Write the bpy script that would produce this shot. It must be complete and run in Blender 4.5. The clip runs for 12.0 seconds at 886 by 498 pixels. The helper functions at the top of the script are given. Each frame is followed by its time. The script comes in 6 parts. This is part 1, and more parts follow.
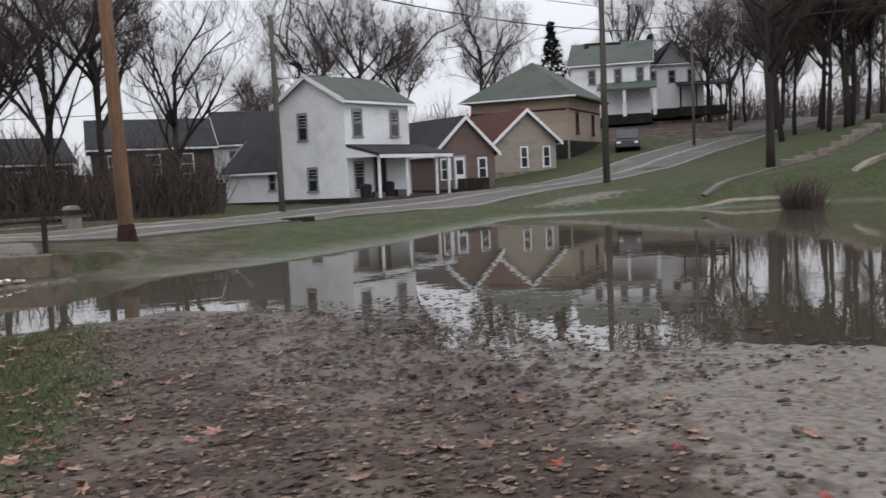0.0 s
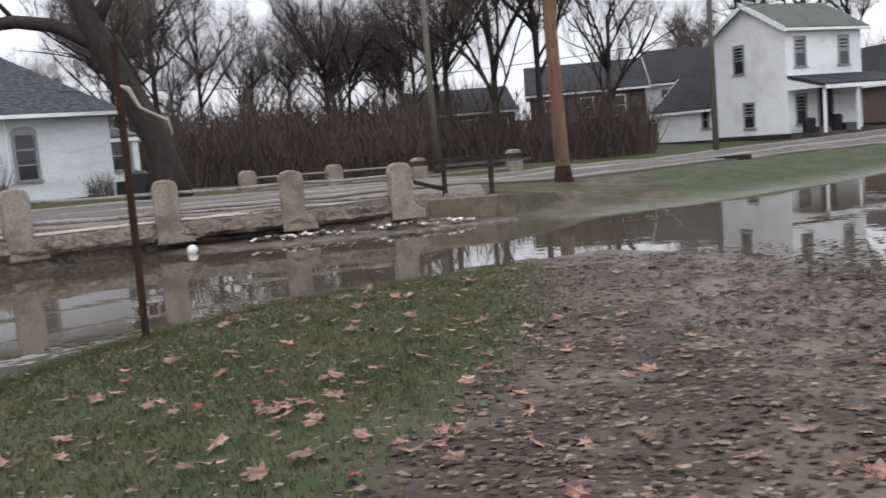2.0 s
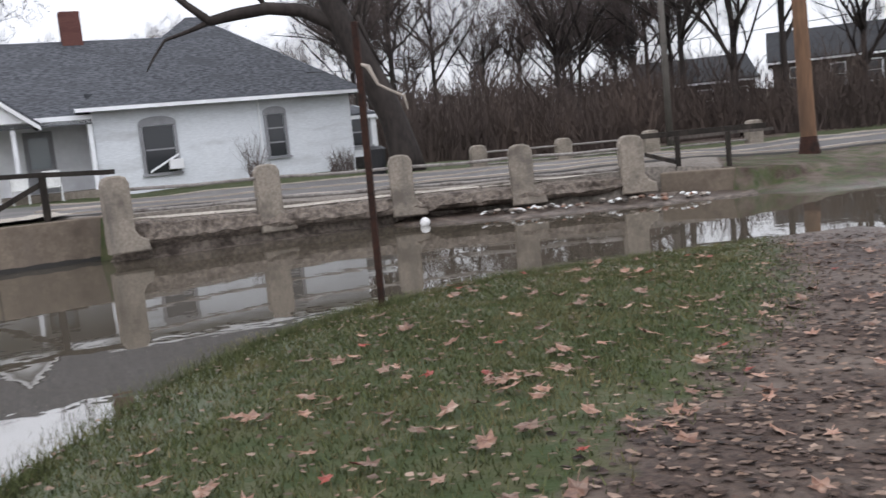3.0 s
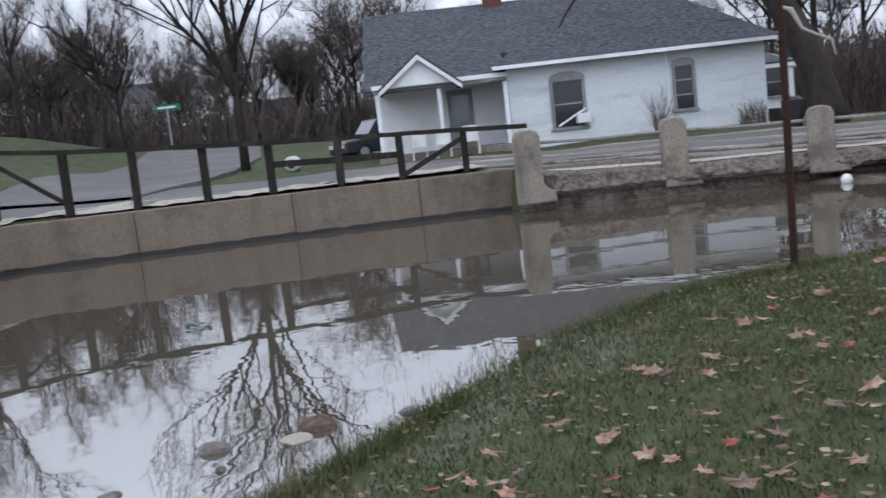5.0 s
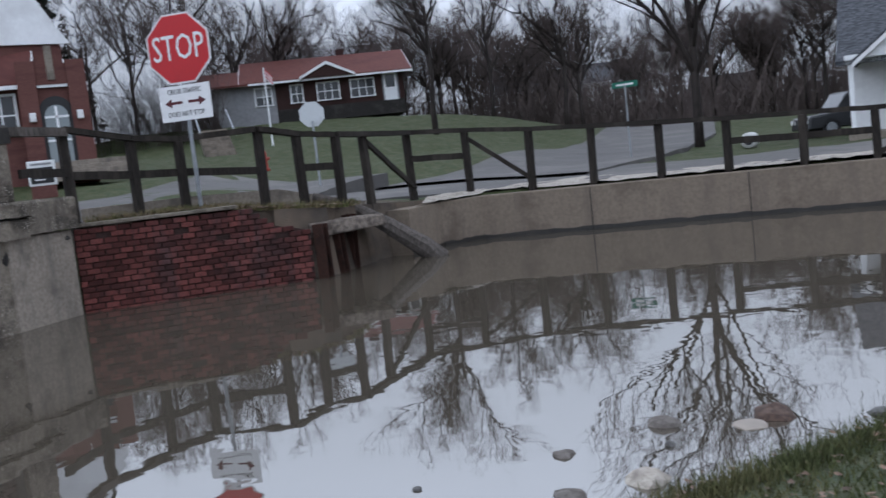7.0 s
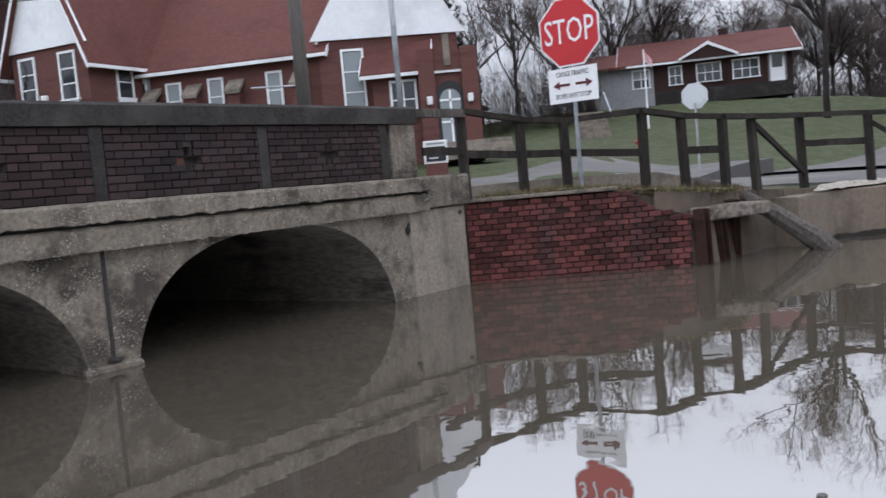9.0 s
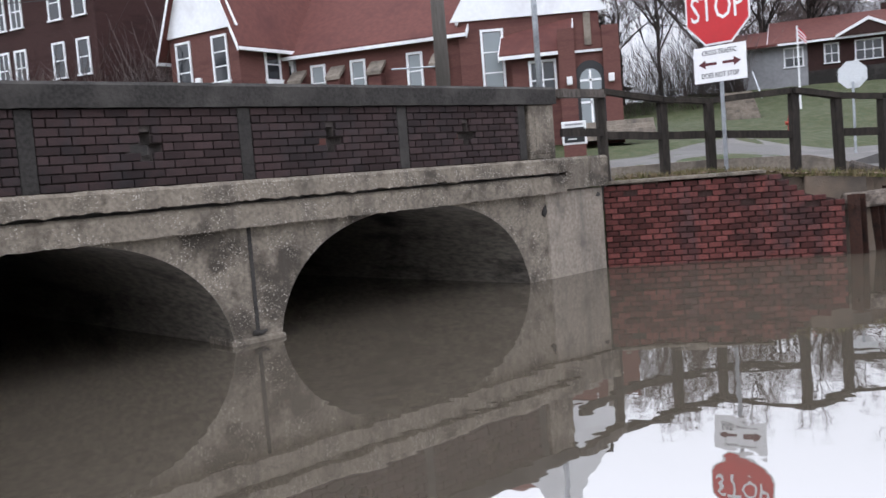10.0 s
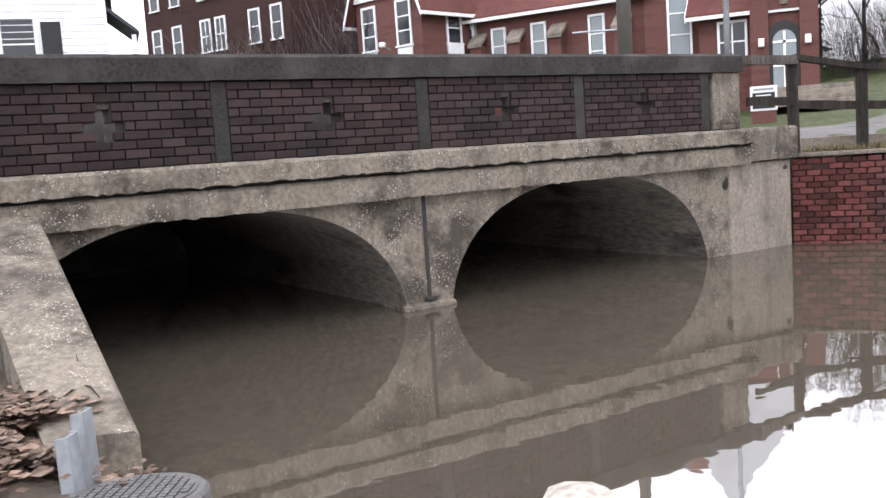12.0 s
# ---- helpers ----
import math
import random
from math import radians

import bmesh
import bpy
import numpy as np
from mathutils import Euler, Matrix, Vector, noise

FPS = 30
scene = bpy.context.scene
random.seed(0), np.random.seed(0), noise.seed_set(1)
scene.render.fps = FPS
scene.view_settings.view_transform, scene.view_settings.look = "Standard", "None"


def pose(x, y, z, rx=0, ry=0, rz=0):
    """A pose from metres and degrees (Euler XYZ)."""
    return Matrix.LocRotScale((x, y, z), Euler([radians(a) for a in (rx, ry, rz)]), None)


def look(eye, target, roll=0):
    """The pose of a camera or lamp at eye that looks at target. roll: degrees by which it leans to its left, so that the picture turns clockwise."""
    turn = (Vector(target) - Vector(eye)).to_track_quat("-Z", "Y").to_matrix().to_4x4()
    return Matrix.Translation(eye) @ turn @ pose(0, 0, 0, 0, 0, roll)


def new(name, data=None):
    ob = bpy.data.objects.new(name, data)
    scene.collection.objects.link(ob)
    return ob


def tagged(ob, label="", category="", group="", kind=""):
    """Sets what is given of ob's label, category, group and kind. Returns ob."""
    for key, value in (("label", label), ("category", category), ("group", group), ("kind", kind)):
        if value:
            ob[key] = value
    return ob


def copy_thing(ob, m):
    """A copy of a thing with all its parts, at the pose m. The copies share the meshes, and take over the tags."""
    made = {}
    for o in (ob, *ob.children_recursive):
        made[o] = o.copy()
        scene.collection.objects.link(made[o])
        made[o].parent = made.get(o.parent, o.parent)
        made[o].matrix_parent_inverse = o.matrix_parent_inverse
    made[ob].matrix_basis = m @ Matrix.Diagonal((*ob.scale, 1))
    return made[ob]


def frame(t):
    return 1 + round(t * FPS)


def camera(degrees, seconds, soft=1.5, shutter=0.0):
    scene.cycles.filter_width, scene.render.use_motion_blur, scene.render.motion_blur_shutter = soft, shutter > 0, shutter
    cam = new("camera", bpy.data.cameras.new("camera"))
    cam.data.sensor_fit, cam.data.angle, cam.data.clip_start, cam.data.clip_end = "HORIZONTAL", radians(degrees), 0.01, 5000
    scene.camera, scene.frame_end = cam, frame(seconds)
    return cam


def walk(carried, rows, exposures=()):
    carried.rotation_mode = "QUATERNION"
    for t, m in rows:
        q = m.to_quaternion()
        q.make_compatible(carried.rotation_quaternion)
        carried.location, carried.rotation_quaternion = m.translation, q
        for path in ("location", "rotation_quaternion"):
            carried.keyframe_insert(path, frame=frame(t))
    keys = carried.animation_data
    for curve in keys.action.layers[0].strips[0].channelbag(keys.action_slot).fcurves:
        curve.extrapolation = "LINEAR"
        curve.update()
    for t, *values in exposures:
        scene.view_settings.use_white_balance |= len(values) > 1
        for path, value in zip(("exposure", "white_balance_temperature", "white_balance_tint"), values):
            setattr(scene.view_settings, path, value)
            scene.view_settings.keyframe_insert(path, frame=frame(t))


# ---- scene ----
cam = camera(51.40, 12.0, soft=1.5, shutter=0.25)
PATH = [
    (0.0, pose(0.146, 0.021, 1.885, 85.38, 2.64, -26.28)),
    (0.5, pose(0.143, 0.035, 1.884, 84.48, 3.00, -21.25)),
    (1.0, pose(0.129, 0.045, 1.882, 83.97, 3.56, -14.37)),
    (1.5, pose(0.118, 0.055, 1.880, 83.13, 4.23, -6.72)),
    (2.0, pose(0.111, 0.071, 1.870, 83.40, 4.76, -0.01)),
    (2.5, pose(0.103, 0.104, 1.861, 83.33, 5.27, 7.36)),
    (4.5, pose(0.045, 0.118, 1.855, 82.65, 6.19, 32.18)),
    (5.0, pose(0.030, 0.119, 1.851, 82.87, 6.40, 38.85)),
    (5.5, pose(0.014, 0.110, 1.849, 82.95, 6.56, 45.59)),
    (6.0, pose(-0.011, 0.102, 1.844, 83.43, 6.63, 52.22)),
    (6.5, pose(-0.050, 0.105, 1.835, 84.00, 6.60, 59.43)),
    (7.0, pose(-0.047, 0.072, 1.840, 84.58, 6.41, 66.44)),
    (9.0, pose(-0.119, -0.140, 1.838, 85.85, 5.08, 89.16)),
    (9.5, pose(-0.137, -0.131, 1.840, 85.12, 4.76, 94.07)),
    (10.0, pose(-0.142, -0.138, 1.839, 85.39, 4.57, 97.69)),
    (10.5, pose(-0.132, -0.131, 1.872, 85.58, 4.26, 101.51)),
    (11.0, pose(-0.130, -0.074, 1.920, 85.60, 3.97, 105.39)),
    (11.5, pose(-0.125, -0.068, 1.948, 84.09, 3.86, 107.95)),
    (12.0, pose(-0.133, -0.074, 1.953, 83.80, 3.79, 108.72)),
]
EXPOSURES = [(0.0, -1.36, 6650, 11), (2.5, -0.95, 6600, 12), (4.5, -1.06, 6080, 11), (7.0, -1.4, 5800, 10), (9.0, -0.97, 6200, 12), (9.5, -0.74, 6250, 12), (10.5, -0.38, 6450, 14), (12.0, -0.1, 6600, 14)]
walk(cam, PATH, EXPOSURES)

# ---- overcast sky ----
world = bpy.data.worlds.new("overcast_sky")
scene.world = world
world.use_nodes = True
wn, wl = world.node_tree.nodes, world.node_tree.links
sky = wn.new("ShaderNodeTexSky")
sky.sky_type, sky.sun_disc = "NISHITA", False
sky.sun_elevation, sky.sun_rotation = radians(38), radians(200)
dim = wn.new("ShaderNodeMix")
dim.data_type = "RGBA"
dim.inputs[0].default_value = 0.93
scale_node = wn.new("ShaderNodeVectorMath")
scale_node.operation = "SCALE"
scale_node.inputs["Scale"].default_value = 0.10
wl.new(sky.outputs[0], scale_node.inputs[0])
wl.new(scale_node.outputs[0], dim.inputs[6])
dim.inputs[7].default_value = (0.80, 0.83, 0.90, 1)
# overcast: the cloud deck is palest at the horizon and brightens towards the zenith
up = wn.new("ShaderNodeSeparateXYZ")
wl.new(wn.new("ShaderNodeTexCoord").outputs["Generated"], up.inputs[0])
deck = wn.new("ShaderNodeMapRange")
deck.interpolation_type = "SMOOTHSTEP"
deck.inputs[1].default_value, deck.inputs[2].default_value = 0.05, 0.50
deck.inputs[3].default_value, deck.inputs[4].default_value = 1.0, 1.8
wl.new(up.outputs[2], deck.inputs[0])
clouds = wn.new("ShaderNodeVectorMath")
clouds.operation = "SCALE"
wl.new(dim.outputs[2], clouds.inputs[0])
wl.new(deck.outputs[0], clouds.inputs["Scale"])
wl.new(clouds.outputs[0], wn["Background"].inputs[0])
wn["Background"].inputs[1].default_value = 2.6
sun = new("sun", bpy.data.lights.new("sun", "SUN"))
sun.data.energy, sun.data.angle, sun.data.color = 0.5, radians(40), (1.0, 0.97, 0.92)
sun.matrix_world = look((0, 0, 30), (8, 22, 0))


# ---- materials ----
def mat(name, c1, c2=None, c3=None, rough=0.85, fine=30.0, coarse=1.2, bump=0.3, metal=0.0, island=0.0, obj_rand=0.0, stretch=None, depth=0.02, streak=None, soot=(0.5, 0.68), speck=None):
    """Two scales of colour variation and a fine relief; island/obj_rand: brightness spread between pieces."""
    m = bpy.data.materials.new(name)
    m.use_nodes = True
    n, l = m.node_tree.nodes, m.node_tree.links
    b = n["Principled BSDF"]
    b.inputs["Roughness"].default_value, b.inputs["Metallic"].default_value = rough, metal
    b.inputs["Specular IOR Level"].default_value = 0.2 if rough > 0.62 else 0.5
    c2 = c2 or tuple(v * 0.75 for v in c1)
    c3 = c3 or tuple(v * 0.6 for v in c1)
    c1, c2, c3 = (tuple(v ** 1.15 for v in c) for c in (c1, c2, c3))
    co = n.new("ShaderNodeNewGeometry").outputs["Position"]
    if stretch:
        mp = n.new("ShaderNodeMapping")
        mp.inputs["Scale"].default_value = stretch
        l.new(co, mp.inputs[0])
        co = mp.outputs[0]
    out = None
    f1 = n.new("ShaderNodeTexNoise")
    f1.inputs["Scale"].default_value, f1.inputs["Detail"].default_value = fine, 5
    f2 = n.new("ShaderNodeTexNoise")
    f2.inputs["Scale"].default_value, f2.inputs["Detail"].default_value = coarse, 6
    f2.inputs["Roughness"].default_value = 0.65
    l.new(co, f1.inputs[0])
    l.new(co, f2.inputs[0])

    def ramp(sock, lo, hi):
        r = n.new("ShaderNodeMapRange")
        r.inputs[1].default_value, r.inputs[2].default_value = lo, hi
        l.new(sock, r.inputs[0])
        return r.outputs[0]

    def mix(fac, a, bb):
        x = n.new("ShaderNodeMix")
        x.data_type = "RGBA"
        l.new(fac, x.inputs[0])
        for s, v in ((x.inputs[6], a), (x.inputs[7], bb)):
            if isinstance(v, tuple):
                s.default_value = (*v, 1)
            else:
                l.new(v, s)
        return x.outputs[2]
    col = mix(ramp(f1.outputs[0], 0.35, 0.65), c1, c2)
    col = mix(ramp(f2.outputs[0], *soot), col, c3)
    if streak:
        mp2 = n.new("ShaderNodeMapping")
        mp2.inputs["Scale"].default_value = (2.4, 2.4, 0.35)
        l.new(n.new("ShaderNodeNewGeometry").outputs["Position"], mp2.inputs[0])
        f3 = n.new("ShaderNodeTexNoise")
        f3.inputs["Scale"].default_value, f3.inputs["Detail"].default_value = 1.0, 7
        f3.inputs["Roughness"].default_value = 0.7
        l.new(mp2.outputs[0], f3.inputs[0])
        col = mix(ramp(f3.outputs[0], 0.5, 0.74), col, streak)
    if speck:
        f4 = n.new("ShaderNodeTexNoise")
        f4.inputs["Scale"].default_value, f4.inputs["Detail"].default_value = 46.0, 1
        l.new(n.new("ShaderNodeNewGeometry").outputs["Position"], f4.inputs[0])
        f5 = n.new("ShaderNodeTexNoise")
        f5.inputs["Scale"].default_value, f5.inputs["Detail"].default_value = 3.2, 4
        l.new(n.new("ShaderNodeNewGeometry").outputs["Position"], f5.inputs[0])
        both = n.new("ShaderNodeMath")
        both.operation = "MULTIPLY"
        l.new(ramp(f4.outputs[0], 0.61, 0.69), both.inputs[0])
        l.new(ramp(f5.outputs[0], 0.42, 0.6), both.inputs[1])
        col = mix(both.outputs[0], col, speck)
    for amount, node, sock in ((island, "ShaderNodeNewGeometry", "Random Per Island"), (obj_rand, "ShaderNodeObjectInfo", "Random")):
        if amount:
            hs = n.new("ShaderNodeHueSaturation")
            mr = n.new("ShaderNodeMapRange")
            mr.inputs[3].default_value, mr.inputs[4].default_value = 1 - amount, 1 + amount
            l.new(n.new(node).outputs[sock], mr.inputs[0])
            l.new(mr.outputs[0], hs.inputs["Value"])
            l.new(col, hs.inputs["Color"])
            col = hs.outputs[0]
    l.new(col, b.inputs["Base Color"])
    if bump:
        bp = n.new("ShaderNodeBump")
        bp.inputs["Strength"].default_value, bp.inputs["Distance"].default_value = bump, depth
        l.new(f1.outputs[0], bp.inputs["Height"])
        l.new(bp.outputs[0], b.inputs["Normal"])
    return m


M = dict(
    concrete=mat("weathered_concrete", (0.33, 0.29, 0.245), (0.24, 0.21, 0.175), (0.16, 0.14, 0.12), fine=18, coarse=1.6, bump=0.5, streak=(0.11, 0.098, 0.086)),
    concrete_old=mat("spalled_concrete", (0.265, 0.232, 0.19), (0.185, 0.16, 0.13), (0.085, 0.073, 0.06), fine=20, coarse=1.5, bump=0.8, depth=0.025, streak=(0.075, 0.065, 0.055), soot=(0.48, 0.62), speck=(0.40, 0.365, 0.315)),
    concrete_dark=mat("soot_dark_concrete", (0.06, 0.056, 0.052), (0.036, 0.033, 0.031), (0.085, 0.079, 0.073), fine=26, coarse=1.5, bump=0.6),
    concrete_wall=mat("smooth_brown_concrete", (0.24, 0.20, 0.16), (0.20, 0.165, 0.13), (0.13, 0.105, 0.085), fine=14, coarse=0.8, bump=0.2, streak=(0.13, 0.105, 0.085)),
    barrel=mat("damp_vault_concrete", (0.23, 0.205, 0.175), (0.13, 0.118, 0.10), (0.035, 0.031, 0.028), fine=10, coarse=1.3, stretch=(0.6, 0.6, 2.2), bump=0.5, rough=0.7),
    brick_dark=mat("dark_brick", (0.066, 0.043, 0.042), (0.048, 0.034, 0.034), (0.032, 0.027, 0.028), fine=40, coarse=1.3, bump=0.5, obj_rand=0.35, depth=0.01, streak=(0.03, 0.025, 0.026)),
    brick_red=mat("red_paving_brick", (0.165, 0.060, 0.052), (0.105, 0.042, 0.038), (0.055, 0.034, 0.033), fine=30, coarse=1.2, bump=0.7, obj_rand=0.5, depth=0.015, streak=(0.045, 0.03, 0.03)),
    mortar=mat("grey_mortar", (0.15, 0.13, 0.12), (0.075, 0.065, 0.06), fine=40, bump=0.4),
    mortar_red=mat("dirty_mortar", (0.085, 0.05, 0.045), (0.05, 0.035, 0.03), fine=40, bump=0.4),
    church_brick=mat("church_red_brick", (0.19, 0.095, 0.082), (0.155, 0.078, 0.068), (0.125, 0.062, 0.056), fine=9, coarse=0.5, bump=0.2, stretch=(1, 1, 5)),
    school_brick=mat("dark_school_brick", (0.075, 0.038, 0.034), (0.055, 0.03, 0.028), fine=8, coarse=0.5, bump=0.2, stretch=(1, 1, 5)),
    wood_dark=mat("black_weathered_timber", (0.045, 0.038, 0.032), (0.028, 0.024, 0.021), (0.075, 0.065, 0.055), fine=24, coarse=2.5, bump=0.6, stretch=(1, 1, 0.25)),
    wood_grey=mat("grey_weathered_timber", (0.16, 0.14, 0.125), (0.08, 0.07, 0.062), (0.05, 0.045, 0.04), fine=30, coarse=3, bump=0.6, stretch=(1, 1, 0.25)),
    pole_wood=mat("orange_treated_pole", (0.24, 0.15, 0.095), (0.17, 0.105, 0.07), (0.11, 0.075, 0.055), fine=18, coarse=1.2, bump=0.4, stretch=(1, 1, 0.12)),
    pole_grey=mat("grey_pole_wood", (0.17, 0.155, 0.14), (0.12, 0.11, 0.10), fine=18, coarse=1, bump=0.4, stretch=(1, 1, 0.12)),
    rail_paint=mat("weathered_pipe_paint", (0.32, 0.30, 0.28), (0.22, 0.20, 0.185), (0.13, 0.11, 0.10), rough=0.65, fine=20, coarse=3, bump=0.2),
    steel=mat("galvanised_steel", (0.42, 0.44, 0.46), (0.34, 0.36, 0.38), rough=0.5, metal=0.5, fine=12, coarse=2, bump=0.05),
    rust=mat("rusty_steel", (0.07, 0.035, 0.025), (0.045, 0.025, 0.02), (0.025, 0.018, 0.016), fine=30, coarse=3, bump=0.5),
    iron=mat("cast_iron", (0.16, 0.155, 0.15), (0.11, 0.108, 0.105), rough=0.6, fine=40, coarse=5, bump=0.4, metal=0.3),
    sign_red=mat("red_sign_face", (0.52, 0.012, 0.02), (0.48, 0.012, 0.02), (0.44, 0.012, 0.02), rough=0.45, bump=0.0, coarse=0.9),
    sign_white=mat("white_sign_face", (0.78, 0.78, 0.78), (0.74, 0.74, 0.74), (0.70, 0.70, 0.70), rough=0.5, bump=0.0),
    sign_back=mat("aluminium_sign_back", (0.62, 0.64, 0.65), (0.56, 0.58, 0.59), rough=0.5, bump=0.02),
    sign_green=mat("green_street_sign", (0.01, 0.17, 0.12), (0.01, 0.15, 0.10), rough=0.5, bump=0.0),
    black=mat("black_paint", (0.02, 0.02, 0.022), rough=0.5, bump=0.05),
    maroon=mat("dark_red_print", (0.12, 0.012, 0.02), rough=0.5, bump=0.0),
    white=mat("white_paint", (0.85, 0.86, 0.87), (0.80, 0.81, 0.82), (0.70, 0.70, 0.71), rough=0.6, fine=6, coarse=0.5, bump=0.05),
    white_brick=mat("whitewashed_brick", (0.74, 0.76, 0.78), (0.66, 0.68, 0.70), (0.56, 0.57, 0.58), rough=0.8, fine=7, coarse=0.5, bump=0.3, stretch=(1, 1, 4)),
    siding_mauve=mat("mauve_siding", (0.23, 0.17, 0.155), (0.20, 0.15, 0.14), (0.17, 0.13, 0.12), fine=5, coarse=0.4, bump=0.1, stretch=(1, 1, 6)),
    siding_tan=mat("tan_masonry", (0.42, 0.37, 0.32), (0.36, 0.32, 0.28), (0.29, 0.26, 0.23), fine=4, coarse=0.5, bump=0.2, stretch=(1, 1, 3)),
    siding_beige=mat("beige_siding", (0.47, 0.39, 0.32), (0.43, 0.36, 0.29), (0.38, 0.31, 0.26), fine=5, coarse=0.3, bump=0.1, stretch=(1, 1, 6)),
    siding_grey=mat("grey_siding", (0.36, 0.36, 0.37), (0.31, 0.31, 0.32), (0.25, 0.25, 0.26), fine=5, coarse=0.3, bump=0.1),
    brown_brick=mat("brown_house_brick", (0.075, 0.042, 0.038), (0.06, 0.035, 0.032), fine=8, coarse=0.5, bump=0.2),
    roof_grey=mat("grey_shingles", (0.135, 0.14, 0.152), (0.05, 0.054, 0.062), (0.075, 0.078, 0.086), fine=6, coarse=0.8, bump=0.5, stretch=(1, 1, 4)),
    roof_green=mat("faded_green_shingles", (0.13, 0.15, 0.13), (0.11, 0.125, 0.11), (0.09, 0.10, 0.09), fine=6, coarse=0.5, bump=0.3),
    roof_dark=mat("charcoal_shingles", (0.06, 0.062, 0.066), (0.045, 0.046, 0.05), fine=6, coarse=0.6, bump=0.3),
    roof_brown=mat("brown_shingles", (0.12, 0.052, 0.04), (0.095, 0.042, 0.034), fine=6, coarse=0.6, bump=0.3),
    roof_red=mat("dull_red_shingles", (0.165, 0.07, 0.06), (0.135, 0.06, 0.052), (0.12, 0.052, 0.047), fine=5, coarse=0.5, bump=0.3),
    asphalt=mat("pale_worn_asphalt", (0.15, 0.143, 0.137), (0.115, 0.11, 0.107), (0.19, 0.18, 0.17), fine=45, coarse=0.35, bump=0.2, rough=0.75),
    gravel_white=mat("white_limestone_gravel", (0.52, 0.48, 0.42), (0.28, 0.25, 0.22), (0.40, 0.36, 0.31), fine=14, coarse=3, bump=0.9, depth=0.05),
    rock=mat("river_rock", (0.20, 0.18, 0.165), (0.12, 0.105, 0.095), (0.27, 0.25, 0.23), fine=18, coarse=5, bump=0.6, obj_rand=0.3),
    rubble=mat("mortared_rubble", (0.27, 0.23, 0.195), (0.13, 0.11, 0.095), (0.06, 0.047, 0.04), fine=11, coarse=2.6, bump=1.0, depth=0.08),
    bark=mat("grey_brown_bark", (0.062, 0.052, 0.047), (0.038, 0.032, 0.03), (0.085, 0.072, 0.065), fine=12, coarse=1.5, bump=0.6, stretch=(1, 1, 0.3)),
    twig=mat("bare_twigs", (0.17, 0.14, 0.13), (0.125, 0.105, 0.097), (0.20, 0.165, 0.15), fine=2, coarse=0.3, bump=0.0),
    brush=mat("reddish_brush_twigs", (0.10, 0.078, 0.068), (0.07, 0.055, 0.049), (0.13, 0.10, 0.085), fine=2, coarse=0.25, bump=0.0),
    conifer=mat("dark_needles", (0.018, 0.028, 0.02), (0.012, 0.018, 0.014), fine=4, bump=0.2),
    leaf=mat("dead_leaf", (0.29, 0.165, 0.11), (0.19, 0.105, 0.075), (0.36, 0.27, 0.21), rough=0.6, fine=40, coarse=9, bump=0.2, obj_rand=0.45),
    leaf_red=mat("red_dead_leaf", (0.30, 0.06, 0.035), (0.22, 0.05, 0.035), rough=0.6, fine=40, coarse=9, bump=0.2, obj_rand=0.3),
    leaf_dark=mat("wet_dark_leaf", (0.085, 0.058, 0.046), (0.045, 0.032, 0.027), (0.13, 0.095, 0.078), rough=0.7, fine=30, coarse=4, bump=0.2, island=0.6),
    leaf_pale=mat("pale_leaf_litter", (0.20, 0.14, 0.105), (0.13, 0.09, 0.07), (0.26, 0.20, 0.16), rough=0.75, fine=30, coarse=4, bump=0.2, island=0.6),
    grass=mat("winter_grass_blades", (0.105, 0.120, 0.050), (0.078, 0.090, 0.040), (0.17, 0.155, 0.08), rough=0.7, fine=8, coarse=1.2, bump=0.0, island=0.4),
    weeds=mat("dry_weeds", (0.22, 0.17, 0.10), (0.13, 0.12, 0.06), (0.10, 0.13, 0.04), rough=0.8, fine=8, coarse=2, bump=0.0, island=0.4),
    car_white=mat("white_car_paint", (0.72, 0.73, 0.74), rough=0.3, bump=0.0),
    car_dark=mat("dark_car_paint", (0.03, 0.032, 0.036), rough=0.3, bump=0.0),
    plastic_white=mat("white_plastic", (0.75, 0.75, 0.73), rough=0.4, bump=0.0),
    orange=mat("red_orange_paint", (0.45, 0.06, 0.03), rough=0.5, bump=0.0),
)


def glass_mat(name, tint):
    m = bpy.data.materials.new(name)
    m.use_nodes = True
    b = m.node_tree.nodes["Principled BSDF"]
    b.inputs["Base Color"].default_value = (*tint, 1)
    b.inputs["Roughness"].default_value = 0.06
    b.inputs["Specular IOR Level"].default_value = 0.6
    return m


M["wet_concrete"] = mat("algae_dark_wet_concrete", (0.035, 0.03, 0.024), (0.022, 0.019, 0.016), (0.05, 0.042, 0.034), rough=0.45, fine=16, coarse=2, bump=0.3)
M["silt"] = mat("wet_silt_and_debris", (0.13, 0.10, 0.08), (0.05, 0.038, 0.03), (0.22, 0.18, 0.15), rough=0.55, fine=16, coarse=3.5, bump=0.9, depth=0.04, soot=(0.52, 0.66))
M["glass"] = glass_mat("dark_window_glass", (0.025, 0.028, 0.032))
M["glass_pale"] = glass_mat("curtained_glass", (0.22, 0.25, 0.26))


